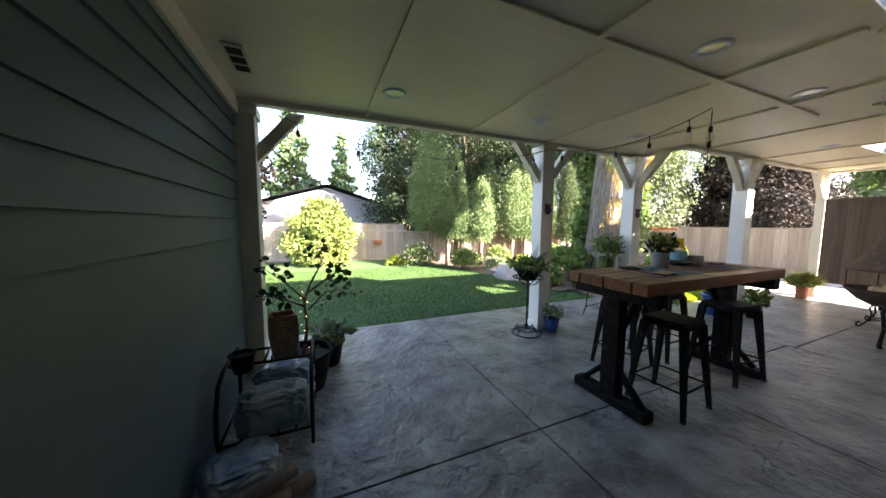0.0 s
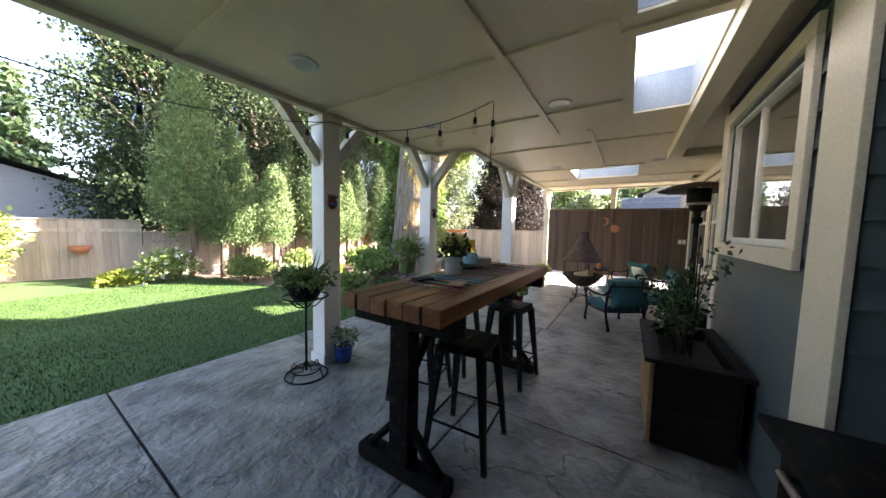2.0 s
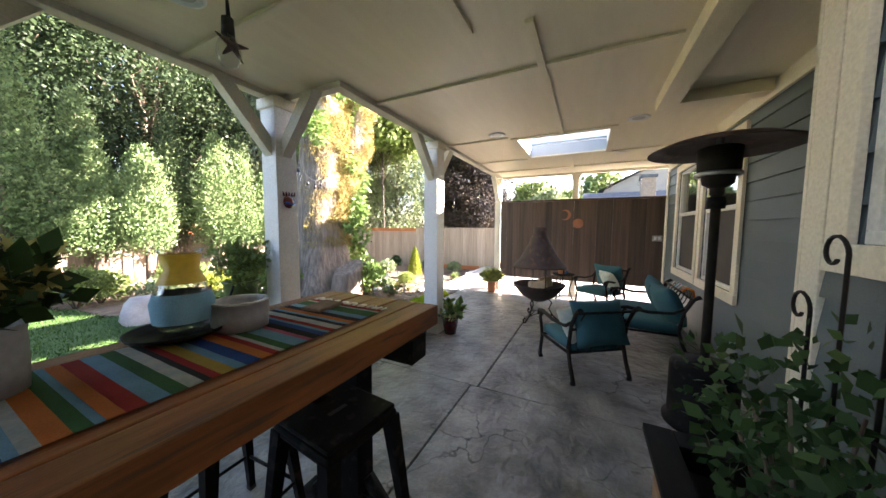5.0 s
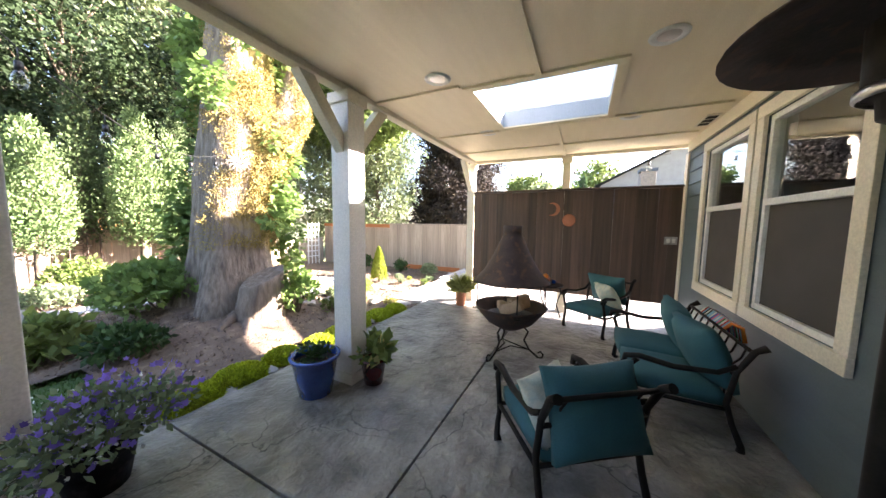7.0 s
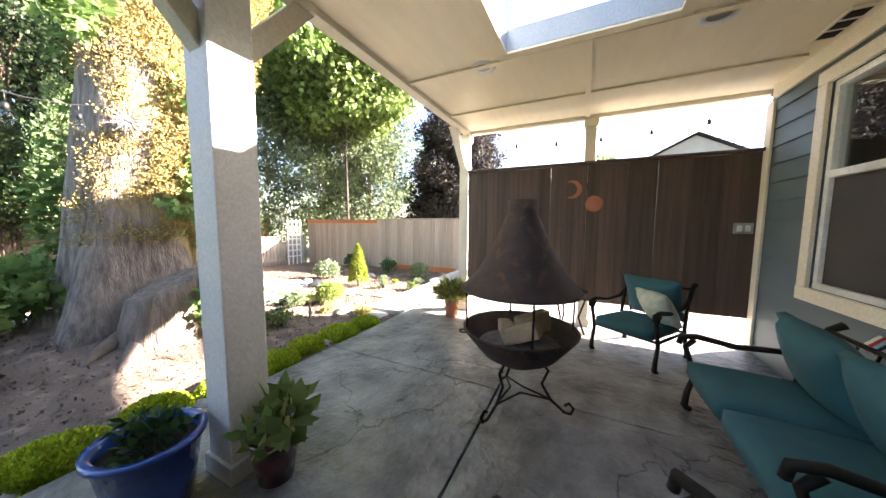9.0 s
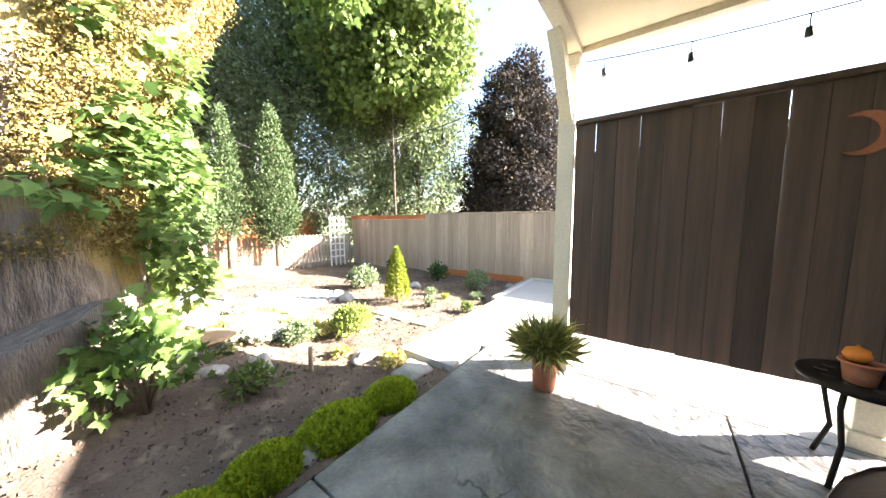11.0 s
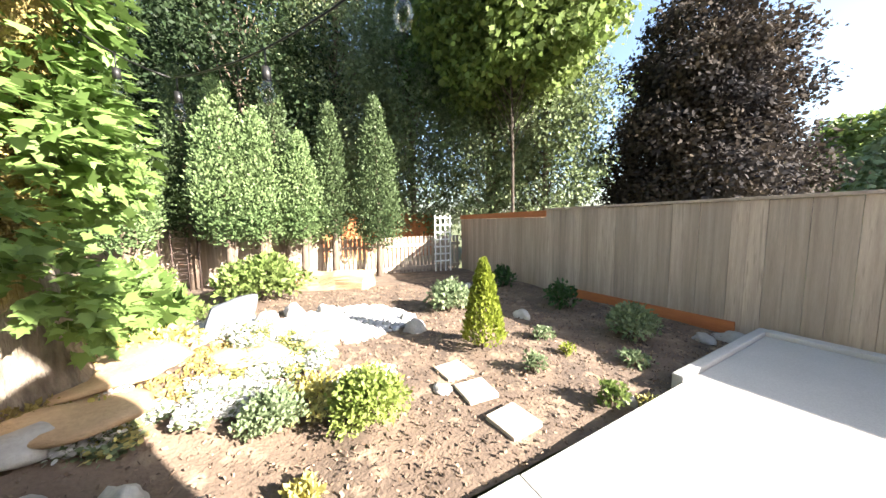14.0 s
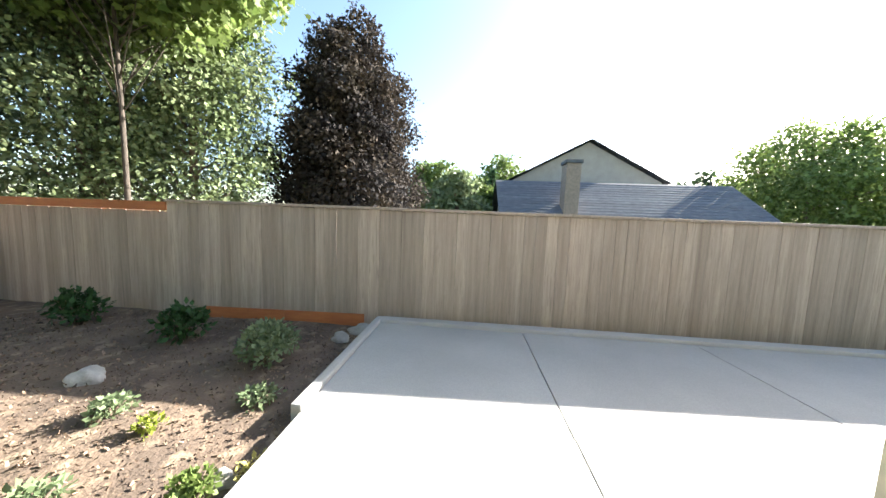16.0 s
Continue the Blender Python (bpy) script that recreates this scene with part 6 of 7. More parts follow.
for q in (((-0.42, 2.8, 0.13), 0.46, 0.3, 0.3, "bag", "crumpled pale plastic soil bag on a rack", 8, 1.0), ((-0.38, 3.06, 0.13), 0.44, 0.28, 0.34, "bag_blue", "crumpled blue and white plastic bag on a rack", -10, 4.0), ((-0.55, 2.5, 0.0), 0.4, 0.34, 0.2, "bag_blue", "dark blue plastic bag slumped on the floor", 25, 7.0)):
    sack(*q)
for i, (x, y, z, a, r) in enumerate(((-0.5, 2.2, 0.05, 12, 0.05), (-0.38, 2.26, 0.045, 20, 0.045), (-0.6, 2.28, 0.045, 4, 0.045), (-0.46, 2.23, 0.13, 28, 0.042))):
    lg = thing("split_log", (x, y, z), "weathered split firewood log stacked on the patio floor", "firewood", "logs by the wall", a)
    part("log", tube([(-0.22, 0, 0), (-0.1, 0.01, 0.004), (0.08, -0.008, 0.0), (0.22, 0, 0.003)], [r * 0.96, r, r * 0.93, r * 0.97], 7), M["thin_bark"], lg)
    part("cut_face", lathe([(0, 0.003), (r * 0.85, 0.002), (r * 0.88, 0)], 12), M["pale_wood"], lg, "pale cut end").matrix_basis = pose(0.2205, 0, 0.003, 0, 90, 0)
nb = pot("nursery_pot", (-0.59, 2.84, 0.512), 0.07, 0.12, "black", "small black nursery pot on a rack", taper=0.8)
bk = thing("woven_vase", (-0.37, 3.02, 0.512), "tall square woven rush vase on a rack", "vase", turn=14)
bm = bmesh.new()
prev = None
for i in range(25):
    z = 0.3 * i / 24
    r = (0.07 + 0.018 * math.sin(z / 0.3 * 2.6)) * (1 + 0.03 * (i % 2))
    row = [bm.verts.new((r * sx + 0.002 * (i % 2) * (k % 2), r * sy, z)) for k, (sx, sy) in enumerate(((-1, -1), (-0.5, -1.03), (0, -1), (0.5, -1.03), (1, -1), (1.03, -0.5), (1, 0), (1.03, 0.5), (1, 1), (0.5, 1.03), (0, 1), (-0.5, 1.03), (-1, 1), (-1.03, 0.5), (-1, 0), (-1.03, -0.5)))]
    if prev:
        for k in range(16):
            bm.faces.new((prev[k], prev[(k + 1) % 16], row[(k + 1) % 16], row[k]))
    else:
        bm.faces.new(row[::-1])
    prev = row
part("body", bm, M["basket"], bk)
part("rim", tube([(-0.075, -0.075, 0.302), (0.075, -0.075, 0.302), (0.075, 0.075, 0.302), (-0.075, 0.075, 0.302)], 0.011, 6, True), M["terracotta"], bk)
p = pot("wide_planter", (-0.27, 3.46, 0), 0.24, 0.34, "black", "wide dark pot with a small bare-limbed tree", taper=0.75)
tt = thing("potted_tree", (-0.27, 3.46, 0.28), "small potted tree with sparse round leaves and fairy lights", "tree")
bm = bmesh.new()
rng = np.random.default_rng(330)
sweep(bm, [(0, 0, 0), (0.04, 0.02, 0.25), (0.02, 0.05, 0.5), (0.1, 0.08, 0.72)], [0.018, 0.015, 0.012, 0.007], 7)
lt = []
for q in (((0.05, 0.02, 0.42), (0.2, 0.1, 0.56), (0.5, 0.2, 0.55)), ((0.04, 0.04, 0.5), (-0.12, 0.1, 0.66), (-0.3, 0.15, 0.8)), ((0.08, 0.07, 0.66), (0.18, 0.1, 0.85), (0.12, 0.2, 1.0)), ((0.06, 0.05, 0.58), (0.25, 0.05, 0.72), (0.38, 0.1, 0.8)), ((0.03, 0.04, 0.45), (-0.15, 0.0, 0.55), (-0.3, -0.05, 0.6))):
    sweep(bm, q, [0.01, 0.007, 0.003], 5)
    lt += [q[1], q[2], tuple((Vector(q[1]) + Vector(q[2])) / 2)]
part("trunk", bm, M["thin_bark"], tt)
pts, d = clumps(rng, 150, lt, [(0.1, 0.1, 0.08)] * len(lt), 0.4)
link("foliage", leaves("foliage", pts, 0.047, rng, ROUND, d, 0.3, 0.8), M["sage_dark"], tt)
glow = glow_mat("fairy light", (1.0, 0.7, 0.3), 0.5)
for i in range(14):
    z = 0.03 + i * 0.042
    part("fairy_light", lathe([(0, z), (0.005, z + 0.005), (0, z + 0.01)], 6, 0.02 + 0.03 * math.sin(i * 1.9), 0.02 + 0.025 * math.cos(i * 1.9)), glow, tt, "tiny lit fairy light")
for i, (x, y, z, m_) in enumerate(((-0.43, 3.51, 0.84, "blue_glaze"), (0.07, 3.61, 0.8, "orange"), (-0.1, 3.56, 0.72, "pillow_white"))):
    o = thing("glass_bauble", (x, y, z), "small hanging coloured bauble on the potted tree", "ornament", "baubles on the potted tree")
    part("ball", lathe([(0, -0.022), (0.016, -0.016), (0.023, 0), (0.016, 0.016), (0, 0.022)], 14), M[m_], o)
    part("thread", tube([(0, 0, 0.02), (0.01, 0, 0.09)], 0.0015, 4), M["cord"], o)
p = pot("hosta_pot", (-0.05, 3.86, 0), 0.15, 0.26, "black", "dark pot of pale striped hosta leaves", taper=0.75)
foliage(p, (0, 0, 0.22), 0.2, 0.2, "grey_leaf", 120, 0.11, 331, DIAMOND, "foliage", 0.3, 0.4)
ct = thing("grill_cart", (2.05, 0.42, 0), "black side cart with a chrome handle by the wall", "cart")
part("body", box(-0.36, -0.22, 0.1, 0.36, 0.25, 0.72, 0.02), M["black"], ct)
part("top", box(-0.42, -0.26, 0.722, 0.42, 0.3, 0.76, 0.012), M["black"], ct)
for sx in (-0.33, 0.33):
    part("leg", box(sx - 0.02, -0.2, 0, sx + 0.02, 0.23, 0.099), M["black"], ct)
part("handle", tube([(-0.3, 0.26, 0.7), (-0.3, 0.33, 0.72), (0.1, 0.33, 0.72), (0.1, 0.26, 0.7)], 0.012, 7), M["steel"], ct, "chrome handle")

# ---- ceiling lights, vents, wall ornaments ----
for x, y in ((2.12, 3.2), (2.2, 1.76), (3.68, 1.78), (3.61, 3.15), (0.5, 1.4), (0.52, 3.2), (6.46, 2.36), (6.55, 0.86), (7.93, 2.4), (7.97, 0.88)):
    c = thing("recessed_light", (x, y, CZ - 0.001), "white round recessed ceiling light, unlit", "ceiling light", "recessed ceiling lights")
    part("trim_ring", lathe([(0.062, -0.004), (0.085, -0.012), (0.1, -0.008), (0.105, -0.001)], 28), M["white"], c)
    part("baffle", lathe([(0.0625, -0.0035), (0.05, -0.0015), (0, -0.0013)], 28), M["steel"], c, "dim reflector")
for x, y, a in ((-0.58, 3.1, 0), (8.4, 0.14, 90)):
    c = thing("soffit_vent", (x, y, CZ - 0.003), "cream slotted vent in the ceiling", "vent", turn=a)
    part("frame", box(-0.06, -0.19, -0.012, 0.06, 0.19, 0, 0.003), M["trim"], c)
    for k in range(3):
        part("slot", box(-0.045, -0.16 + k * 0.115, -0.016, 0.045, -0.075 + k * 0.115, -0.0125, 0.002), M["dark_stain"], c)
m_ = thing("clay_moon", (9.472, 1.74, 1.72), "terracotta crescent moon on the privacy screen", "wall ornament")
bm = bmesh.new()
n = 18
ov, iv = [], []
for i in range(n + 1):
    a = radians(55 + 250 * i / n)
    ov.append((0.11 * math.cos(a), 0.11 * math.sin(a)))
    t_ = abs(i / n - 0.5) * 2
    r = 0.11 - 0.055 * (1 - t_ ** 2)
    iv.append((r * math.cos(a), r * math.sin(a)))
fr = [[bm.verts.new((xx, yy_, zz_)) for yy_, zz_ in poly] for xx in (-0.016, 0.0) for poly in (ov, iv)]
for i in range(n):
    bm.faces.new((fr[0][i], fr[0][i + 1], fr[1][i + 1], fr[1][i]))
    bm.faces.new((fr[2][i], fr[3][i], fr[3][i + 1], fr[2][i + 1]))
    bm.faces.new((fr[0][i], fr[2][i], fr[2][i + 1], fr[0][i + 1]))
    bm.faces.new((fr[1][i], fr[1][i + 1], fr[3][i + 1], fr[3][i]))
bmesh.ops.recalc_face_normals(bm, faces=bm.faces)
part("crescent", bm, M["terracotta"], m_)
s_ = thing("clay_sun", (9.472, 1.49, 1.54), "terracotta round sun face on the privacy screen", "wall ornament")
ob = part("disc", lathe([(0, 0.02), (0.05, 0.018), (0.075, 0.008), (0.085, 0.012), (0.1, 0.004), (0.1, 0)], 26), M["terracotta"], s_)
ob.matrix_basis = pose(0, 0, 0, 0, -90, 0)
o_ = thing("power_outlet", (9.474, 0.14, 1.26), "grey weatherproof double outlet on the screen", "outlet")
part("plate", box(-0.02, -0.075, -0.055, 0, 0.075, 0.055, 0.005), M["pewter"], o_)
for y in (-0.032, 0.032):
    part("socket", box(-0.024, y - 0.02, -0.03, -0.0202, y + 0.02, 0.03, 0.003), M["white"], o_)
for at, sc in (((2.8, 3.79, 1.69), 1.0), ((4.57, 3.72, 1.66), 0.9)):
    o = thing("clay_mask", at, "small painted red clay wall ornament on a post", "wall ornament", "ornaments on the posts")
    ob = part("face", lathe([(0, 0.035), (0.03, 0.032), (0.05, 0.018), (0.06, 0.0)], 18), M["red_glaze"], o)
    ob.matrix_basis = pose(0, 0, 0, 90, 0, 0) @ Matrix.Diagonal((sc, 1.1 * sc, sc, 1))
    for k in range(5):
        pk = part("crown_point", tube([((k - 2) * 0.024, -0.006, 0.05), ((k - 2) * 0.03, -0.008, 0.09)], [0.011, 0.003], 6), M["red_glaze"], o)
    part("band", tube([(-0.05, -0.02, -0.01), (0, -0.038, -0.02), (0.05, -0.02, -0.01)], 0.009, 6), M["blue_glaze"], o, "blue painted band")
sb = thing("metal_spider_star", (6.72, 5.54, 2.25), "silver metal starburst on the trunk", "garden ornament")
part("hub", lathe([(0, -0.03), (0.04, -0.02), (0.05, 0), (0.03, 0.03), (0, 0.035)], 14), M["pewter"], sb)
for i in range(14):
    a = i * 2 * math.pi / 14
    part("ray", tube([(0.03 * math.cos(a), -0.02, 0.03 * math.sin(a)), (0.17 * math.cos(a), -0.03, 0.17 * math.sin(a))], [0.012, 0.002], 5), M["pewter"], sb)


# ---- string lights ----
def string(name, pts, sag, bulbs, label):
    s = tagged(new(name), label, "string lights")
    path = []
    for a, b in zip(pts, pts[1:]):
        a, b = Vector(a), Vector(b)
        for k in range(9):
            f = k / 8
            path.append(a.lerp(b, f) - Vector((0, 0, sag * 4 * f * (1 - f))))
    part("cord", tube(path, 0.0042, 5), M["cord"], s)
    tot = len(path) - 1
    for i in range(bulbs):
        f = (i + 0.5) / bulbs * tot
        k = int(f)
        p = path[k].lerp(path[min(k + 1, tot)], f - k)
        part("wire", tube([p, p - Vector((0, 0, 0.07))], 0.004, 4), M["cord"], s)
        part("socket", lathe([(0, 0), (0.016, 0), (0.018, -0.05), (0, -0.052)], 10, p.x, p.y), M["cord"], s).location.z = p.z - 0.07
        part("bulb", lathe([(0.014, -0.045), (0.03, -0.08), (0.034, -0.105), (0.022, -0.14), (0, -0.15)], 12, p.x, p.y), M["bulb"], s, "clear glass bulb").location.z = p.z - 0.07
    return s


string("string_lights", [(-0.55, 3.84, 2.52), (2.8, 3.78, 2.5)], 0.28, 6, "black cord of clear bulbs slung between posts")
string("string_lights", [(2.8, 3.78, 2.5), (3.3, 2.25, 2.58)], 0.16, 5, "black cord of clear bulbs under the patio ceiling")
dr = string("string_lights", [(3.3, 2.25, 2.56), (3.33, 2.27, 2.35), (3.38, 2.3, 2.02)], 0.0, 3, "short dangling cord of bulbs with a metal star")
for i in range(5):
    a = i * 1.2566 + 0.3
    part("star_point", tube([(3.38, 2.3, 2.0), (3.38 + 0.05 * math.cos(a), 2.3, 2.0 + 0.05 * math.sin(a))], [0.012, 0.002], 5), M["rust_iron"], dr)
string("string_lights", [(9.45, 3.35, 2.5), (8.95, 4.5, 2.05), (8.1, 5.6, 1.95), (7.3, 6.1, 2.6)], 0.08, 7, "black cord of clear bulbs slung to the maple")
string("string_lights", [(9.5, 3.2, 2.5), (9.56, 0.2, 2.5)], 0.1, 6, "black cord of clear bulbs along the roof end")
string("string_lights", [(4.6, 3.9, 2.5), (6.6, 5.6, 2.35)], 0.3, 5, "black cord of clear bulbs slung to the maple")

# ---- garden things ----
cn = thing("golden_cypress", (10.28, 5.97, -0.1), "small golden-green cone-shaped conifer", "conifer")
rng = np.random.default_rng(400)
zz = rng.random(4200) ** 0.8
rr = 0.21 * (1 - zz) ** 0.75 * (0.75 + 0.35 * rng.random(4200))
aa = rng.random(4200) * 6.283
pts = np.stack([rr * np.cos(aa), rr * np.sin(aa), 0.1 + zz * 0.82], 1)
link("crown", leaves("crown", pts, 0.045, rng, DIAMOND, np.stack([np.cos(aa) * 0.5, np.sin(aa) * 0.5, np.full(4200, 1.0)], 1), 0, 0.3), M["lime_leaf"], cn)
part("trunk", tube([(0, 0, -0.05), (0, 0, 0.5)], [0.03, 0.01], 6), M["thin_bark"], cn)
for x, y, a in ((9.76, 5.7, 2), (9.75, 5.35, -4), (9.76, 4.95, 5)):
    pv = thing("stepping_stone", (x, y, mound(x, y) + 0.0), "square tan concrete stepping stone in the mulch", "paver", "stepping stones", a)
    part("slab", box(-0.125, -0.125, -0.03, 0.125, 0.125, 0.03, 0.008), M["paver"], pv)
for i, (nm, x, y, r, h, leaf, k, sz, lb) in enumerate((
        ("spirea", 8.95, 5.38, 0.27, 0.32, "spirea_leaf", 4200, 0.03, "bright yellow-green rounded shrub in the mulch"),
        ("lavender_shrub", 8.42, 5.56, 0.2, 0.2, "grey_leaf", 2000, 0.03, "grey-green feathery low shrub"),
        ("stonecrop", 8.65, 5.75, 0.36, 0.12, "yellow_leaf", 800, 0.04, "low yellow-green stonecrop mat"),
        ("stonecrop", 7.6, 6.6, 0.36, 0.12, "yellow_leaf", 800, 0.04, "low yellow-green stonecrop mat"),
        ("juniper", 10.62, 7.3, 0.36, 0.4, "grey_leaf", 1600, 0.06, "loose grey-green shrub by the fence"),
        ("lavender_shrub", 11.9, 5.4, 0.3, 0.34, "grey_leaf", 1500, 0.05, "rounded grey-green shrub near the slab"),
        ("fern", 12.2, 6.6, 0.26, 0.36, "sage_dark", 500, 0.07, "small dark shrub at the fence foot"),
        ("fern", 12.4, 8.2, 0.28, 0.4, "sage_dark", 500, 0.07, "small dark shrub at the fence foot"),
        ("rhododendron", 8.15, 9.4, 0.75, 0.7, "bush_leaf", 2600, 0.09, "dense green shrub beside the gravel"),
        ("spirea", 6.7, 9.2, 0.5, 0.42, "lime_leaf", 1800, 0.07, "bright lime green shrub by the gravel"),
        ("sage", 5.7, 9.5, 0.55, 0.36, "grey_leaf", 1500, 0.06, "silvery grey-green low shrub"),
        ("rose_bush", 6.3, 10.2, 0.6, 0.7, "bush_leaf", 1500, 0.08, "green shrub in front of the fence"),
        ("rhododendron", 4.9, 10.1, 0.6, 0.6, "bush_leaf", 1500, 0.08, "green shrub at the lawn bed"),
        ("boxwood", 4.5, 9.7, 0.6, 0.7, "bush_leaf", 2200, 0.06, "rounded green shrub in the bed beside the lawn"),
        ("daylily", 2.5, 11.2, 0.45, 0.4, "lime_leaf", 1200, 0.1, "yellow-green clump at the lawn edge"),
        ("spirea", 7.4, 8.5, 0.3, 0.25, "bush_leaf", 700, 0.05, "low green shrub by the gravel"),
        ("daylily", 5.1, 6.3, 0.4, 0.4, "bush_leaf", 700, 0.14, "clump of long green blades in the bed"),
        ("fern", 5.5, 5.5, 0.36, 0.3, "sage_dark", 700, 0.08, "dark feathery plant in the mulch"),
        ("fern", 7.75, 4.95, 0.22, 0.18, "bush_leaf", 260, 0.05, "dark green fern in the mulch"),
        ("seedling", 10.5, 4.77, 0.13, 0.16, "bush_leaf", 260, 0.04, "small green seedling in the mulch"),
        ("seedling", 10.35, 5.35, 0.12, 0.14, "grey_leaf", 220, 0.04, "small green seedling in the mulch"),
        ("seedling", 11.0, 5.85, 0.13, 0.12, "grey_leaf", 260, 0.04, "small green seedling in the mulch"),
        ("seedling", 10.9, 5.45, 0.09, 0.1, "lime_leaf", 160, 0.03, "tiny green seedling in the mulch"),
        ("seedling", 11.3, 5.05, 0.16, 0.12, "grey_leaf", 260, 0.04, "small green seedling in the mulch"),
        ("stonecrop", 10.72, 4.62, 0.12, 0.06, "yellow_leaf", 140, 0.03, "tiny yellow stonecrop beside the slab"),
        ("stonecrop", 8.75, 4.5, 0.15, 0.08, "yellow_leaf", 300, 0.04, "low yellow stonecrop by the slab"),
        ("stonecrop", 8.55, 5.0, 0.1, 0.06, "yellow_leaf", 260, 0.04, "low yellow stonecrop by the slab"))):
    bush(nm, (x, y, mound(x, y)), r, h, lb, leaf, k, sz, 420 + i)


def flower_mat(x, y, r, seed, label):
    """A low creeping mat of small green leaves with patches of white blossom on it."""
    rng = np.random.default_rng(seed)
    t = thing("candytuft", (x, y, mound(x, y)), label, "ground cover", "white flower mats")
    cs = [(rng.uniform(-r, r), rng.uniform(-r, r) * 0.7) for _ in range(15)]
    cs = [(a, b, mound(x + a, y + b) - mound(x, y) + 0.015) for a, b in cs]
    rs = [(r * rng.uniform(0.16, 0.36), r * rng.uniform(0.14, 0.3), 0.045) for _ in cs]
    up = np.array((0, 0, 1.6))
    for nm, k, size, sl, leaf, lift in (("foliage", 2600, 0.022, slice(None), "grey_leaf", 0.0), ("blossom", 2400, 0.02, slice(0, 10), "white_flower", 0.018), ("yellow_foliage", 500, 0.022, slice(10, 15), "yellow_leaf", 0.012)):
        pts, d = clumps(rng, k, cs[sl], rs[sl], 0.15)
        pts[:, 2] = np.abs(pts[:, 2]) + lift
        link(nm, leaves(nm, pts, size, rng, ROUND, d * (0.8, 0.8, 0.1), 0, 0.3, face=up), M[leaf], t)


for i, (x, y, r) in enumerate(((7.95, 5.78, 0.34), (8.35, 6.05, 0.42), (8.6, 6.4, 0.36), (7.9, 6.85, 0.42), (9.0, 5.85, 0.25), (8.35, 6.75, 0.3))):
    flower_mat(x, y, r, 610 + i, "creeping mat of white flowers over the flagstones")
for i, (x, y, r, a) in enumerate(((7.55, 6.2, 0.36, 20), (8.15, 6.5, 0.34, -15), (7.6, 6.75, 0.3, 50), (8.75, 6.75, 0.28, 5), (7.55, 5.75, 0.3, -30), (7.2, 7.0, 0.32, 70), (8.1, 7.05, 0.26, 10))):
    fs_ = thing("flagstone", (x, y, mound(x, y) + 0.01), "flat tan sandstone flagstone half buried in the bed", "flagstone", "flagstones on the mound", a)
    part("stone", rock(r, 0.06, 70.0 + i, 3), M["tan_stone"], fs_)
bush("hydrangea", (3.3, 10.9, -0.1), 0.7, 0.8, "blue-white flowering hydrangea at the lawn edge", "bush_leaf", 1800, 0.08, 470, flower=("white_flower", 140, 0.07))
tree("big_rhododendron", (-0.1, 12.2, -0.15), 2.5, 1.5, "large green shrub with yellow and orange turning leaves", "orange_leaf", 15000, 0.1, 471, 0.06, 0.06, count=60, category="shrub")
bush("ivy_mound", (6.15, 6.5, mound(6.15, 6.5)), 0.75, 0.6, "spreading maple seedlings at the trunk foot", "maple_leaf", 2200, 0.085, 473, shape=LOBED)
bush("ivy_mound", (7.2, 5.05, mound(7.2, 5.05)), 0.34, 0.65, "leafy maple sprouts beside the stump", "maple_leaf", 420, 0.07, 474, shape=LOBED)
bush("ivy_mound", (7.35, 7.1, mound(7.35, 7.1)), 0.4, 0.6, "bright maple sprouts by the trunk", "maple_leaf", 600, 0.12, 475, shape=LOBED)
for i, (x, y) in enumerate(((5.5, 4.1), (5.86, 4.13), (6.3, 4.14), (6.75, 4.08), (7.12, 4.12), (7.5, 4.16), (7.93, 4.14), (8.36, 4.12))):
    mb = thing("irish_moss", (x, y, mound(x, y) - 0.02), "bright green cushion of moss along the patio edge", "moss", "moss cushions along the patio")
    rng = np.random.default_rng(500 + i)
    r = 0.22 + 0.03 * math.sin(i * 2.3)
    bm = bmesh.new()
    bmesh.ops.create_icosphere(bm, subdivisions=3, radius=1)
    for v in bm.verts:
        v.co *= 1 + 0.12 * noise.noise(v.co * 2 + Vector((i, 0, 0)))
        v.co = Vector((v.co.x * r, v.co.y * r * 0.8, max(v.co.z, -0.2) * 0.12))
    part("cushion", bm, M["mossball"], mb)
    d = rng.normal(size=(2600, 3))
    d[:, 2] = np.abs(d[:, 2])
    d /= np.linalg.norm(d, axis=1)[:, None]
    link("fronds", leaves("fronds", d * (r, r * 0.8, 0.12), 0.035, rng, DIAMOND, d * (0.6, 0.6, 1.0) + (0, 0, 0.6), 0, 0.35), M["mossball"], mb)
STONES = [(5.68, 4.0, 0.11, 0.04), (6.08, 4.05, 0.1, 0.04), (6.55, 4.06, 0.12, 0.04), (7.7, 4.1, 0.1, 0.05), (8.65, 4.78, 0.14, 0.05), (8.78, 4.26, 0.16, 0.05), (7.9, 5.2, 0.12, 0.13), (7.6, 5.3, 0.1, 0.05), (7.45, 5.6, 0.14, 0.08), (11.37, 6.55, 0.14, 0.1), (9.85, 6.75, 0.13, 0.12), (9.9, 7.1, 0.12, 0.1), (8.6, 8.25, 0.14, 0.14), (9.0, 7.95, 0.13, 0.12), (10.66, 4.75, 0.07, 0.06), (12.9, 4.85, 0.16, 0.08), (12.6, 5.0, 0.14, 0.06), (9.55, 5.5, 0.08, 0.03), (11.8, 8.6, 0.13, 0.1), (8.3, 7.95, 0.16, 0.14)]
for i, (x, y, r, h) in enumerate(STONES):
    s = thing("garden_stone", (x, y, mound(x, y)), "rounded pale grey garden stone half set in the mulch", "stone", "stones in the garden bed", i * 47.0)
    part("stone", rock(r, h, i + 1.0, 3), M["stone"], s)
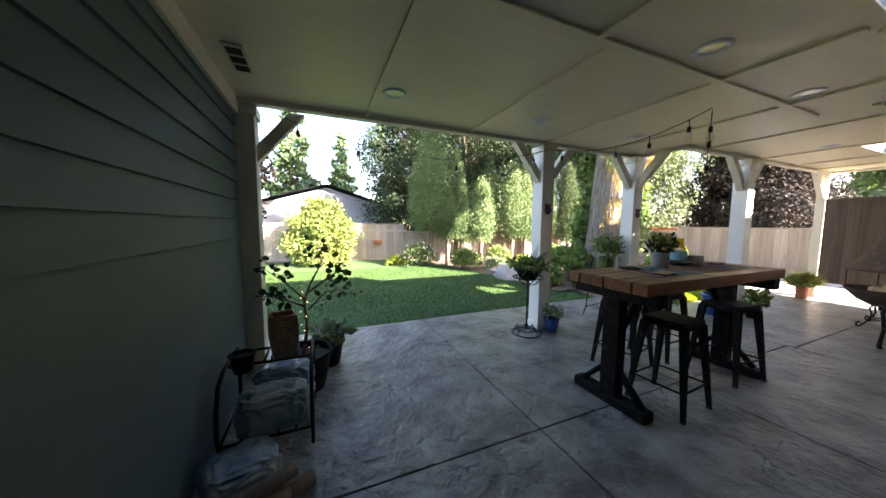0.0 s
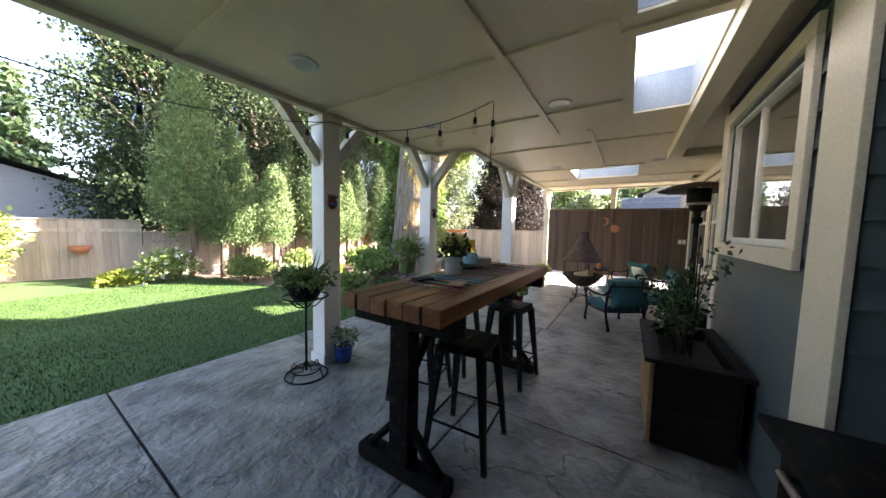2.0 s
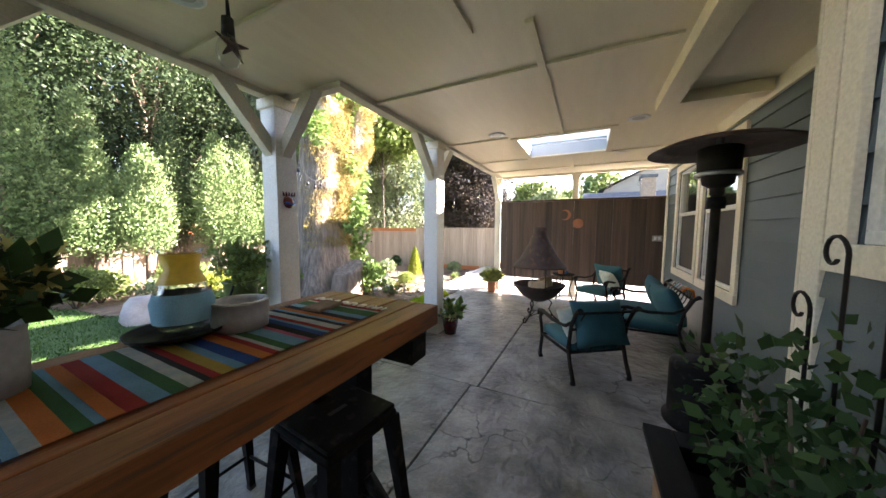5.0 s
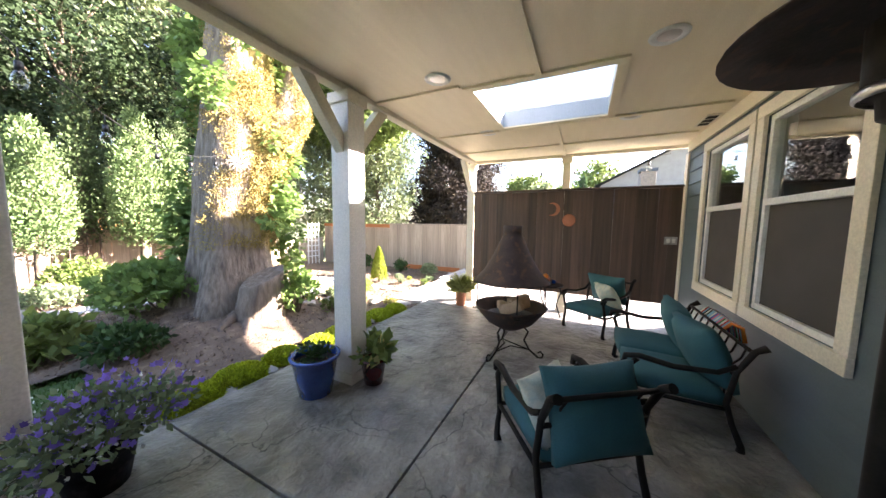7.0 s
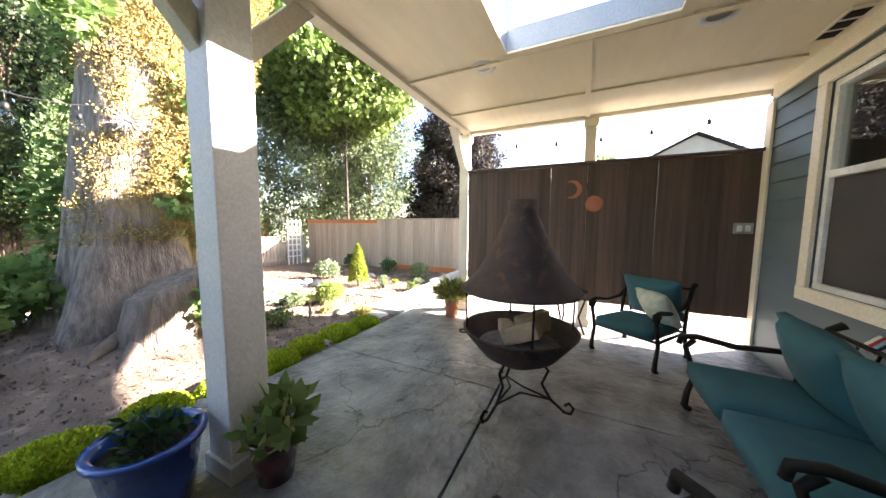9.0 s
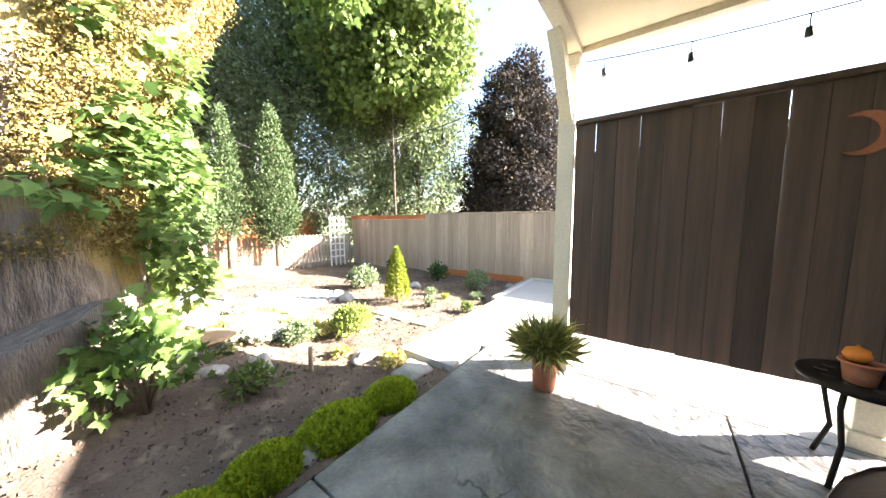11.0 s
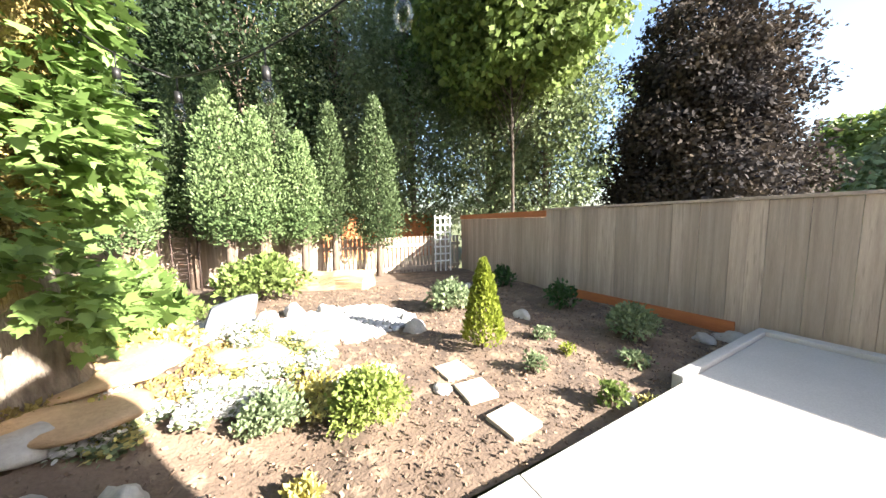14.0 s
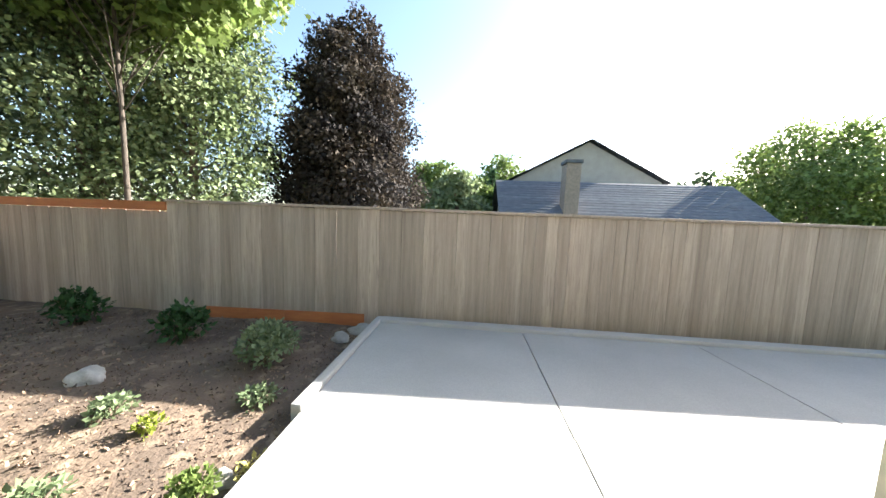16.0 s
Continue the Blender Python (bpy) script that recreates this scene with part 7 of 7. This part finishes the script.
s = thing("boulder", (9.42, 9.95, -0.24), "long tan sandstone boulder beside the gravel", "boulder", turn=-30)
bm = box(-0.74, -0.3, 0, 0.74, 0.3, 0.46, 0.08)
bmesh.ops.subdivide_edges(bm, edges=bm.edges[:], cuts=4, use_grid_fill=True)
for v in bm.verts:
    v.co += 0.09 * noise.noise_vector(v.co * 2.1) + 0.03 * noise.noise_vector(v.co * 7)
part("stone", bm, M["tan_stone"], s)
s = thing("boulder", (5.0, 7.6, -0.1), "large pale grey boulder in the bed", "boulder", turn=20)
part("stone", rock(0.55, 0.38, 33.0, 3), M["stone"], s)
s = thing("slate_rock", (7.85, 7.7, -0.1), "leaning dark grey slate rock by the gravel", "rock", turn=25)
bm = box(-0.22, -0.06, 0, 0.22, 0.06, 0.42, 0.03)
bmesh.ops.subdivide_edges(bm, edges=bm.edges[:], cuts=3, use_grid_fill=True)
for v in bm.verts:
    v.co += 0.07 * noise.noise_vector(v.co * 3)
    v.co.x += v.co.z * 0.35
part("stone", bm, M["roof"], s)
wt = thing("lattice_trellis", (12.6, 11.1, -0.3), "white lattice trellis against the fence", "trellis", turn=-4)
for k in range(4):
    part("upright", box(-0.24 + k * 0.16 - 0.018, -0.012, 0, -0.24 + k * 0.16 + 0.018, 0.012, 1.7, 0.003), M["white"], wt)
for k in range(7):
    part("crossbar", box(-0.27, 0.013, 0.35 + k * 0.21, 0.27, 0.03, 0.39 + k * 0.21, 0.003), M["white"], wt)
at_ = thing("iron_trellis", (6.6, 11.5, -0.2), "rusty iron trellis with scrolls against the fence", "trellis", turn=-9)
part("frame", tube([(-0.33, 0, 0), (-0.33, 0, 1.25), (-0.24, 0, 1.42), (0, 0, 1.5), (0.24, 0, 1.42), (0.33, 0, 1.25), (0.33, 0, 0)], 0.018, 6), M["rust_iron"], at_)
for sx in (-0.13, 0.13):
    part("bar", tube([(sx, 0, 0), (sx, 0, 1.4)], 0.012, 6), M["rust_iron"], at_)
for k in range(5):
    part("scroll", tube([(0.2 * math.cos(a) * (1 - a / 14), 0.02, 0.35 + k * 0.22 + 0.1 * math.sin(a) * (1 - a / 14)) for a in np.linspace(0, 9, 20)], 0.009, 5), M["rust_iron"], at_)
hp = thing("wall_planter", (2.1, 12.75, 0.75), "terracotta half pot hung on the fence", "planter")
part("bowl", lathe([(0, -0.15), (0.12, -0.12), (0.2, 0.05), (0.18, 0.06), (0, 0.0)], 18), M["terracotta"], hp)
stk = thing("wooden_stake", (8.2, 4.95, mound(8.2, 4.95)), "short weathered wooden stake in the mulch", "stake")
part("stake", tube([(0, 0, -0.1), (0.01, 0, 0.22)], [0.022, 0.02], 6), M["grey_board"], stk)

# ---- what nobody could count ----
rng = np.random.default_rng(900)


def scatter(name, k, where, x0, x1, y0, y1, size, shape, material, label, out, up=0.0, spread_=0.3, lift=0.0, zf=mound):
    pts = []
    while len(pts) < k:
        x, y = rng.uniform(x0, x1), rng.uniform(y0, y1)
        if where(x, y):
            pts.append((x, y, zf(x, y) + lift))
    pts = np.array(pts)
    o = np.tile(np.array(out, float), (k, 1))
    return tagged(link(name, leaves(name, pts, size, rng, shape, o, 0, spread_), M[material]), label, name.replace("_", " "), kind="stuff")


scatter("lawn_grass", 90000, in_lawn, -5.5, 5.2, 4.9, 10.5, 0.03, BLADE * (2.2, 1, 0.6), "blade", "short mown grass blades", (0, 0, 1.0), spread_=0.4, zf=lambda x, y: -0.035)
CHIP = np.array([(-0.25, 0, 0), (0.25, 0.05, 0.02), (0.2, 1, 0), (-0.2, 0.9, 0.03)])
scatter("bark_mulch", 26000, in_bed, 5.0, 13.0, 3.9, 9.5, 0.022, CHIP, "chip", "shredded bark mulch chips", (0, 0, 0.15), spread_=1.0, lift=0.006)

scatter("ground_moss", 7000, lambda x, y: ((x - 7.45) / 0.8) ** 2 + ((y - 6.5) / 0.9) ** 2 < 1 and noise.noise(Vector((x * 2.4, y * 2.4, 8))) > -0.1, 6.5, 8.4, 5.4, 7.6, 0.035, DIAMOND, "moss", "golden moss spreading over the mound", (0, 0, 0.7), spread_=0.7, lift=0.004)


def in_gravel(x, y):
    return ((x - 9.0) / 1.0) ** 2 + ((y - 7.35) / 0.72) ** 2 < 1 or (5.2 < x < 8.4 and abs(y - 8.55 + 0.3 * (x - 6.5)) < 0.3)


bm = bmesh.new()
bmesh.ops.create_icosphere(bm, subdivisions=1, radius=1)
bm.verts.index_update()
ico_v = np.array([v.co[:] for v in bm.verts])
ico_f = [[v.index for v in f.verts] for f in bm.faces]
bm.free()
vs, fs = [], []
while len(fs) < 2600 * len(ico_f):
    x, y = rng.uniform(5.2, 10.2), rng.uniform(6.4, 9.4)
    if in_gravel(x, y):
        s = rng.uniform(0.018, 0.05)
        base = len(vs) * len(ico_v)
        vs.append(ico_v * (1 + 0.25 * rng.normal(size=(len(ico_v), 1))) * (s, s * rng.uniform(0.6, 1), s * 0.6) + (x, y, mound(x, y) + 0.015))
        fs += [[base + i for i in f] for f in ico_f]
me = bpy.data.meshes.new("gravel")
me.from_pydata(np.concatenate(vs).tolist(), [], fs)
tagged(link("gravel", me, M["gravel"]), "pale angular grey gravel in a dry stream", "gravel", kind="stuff")
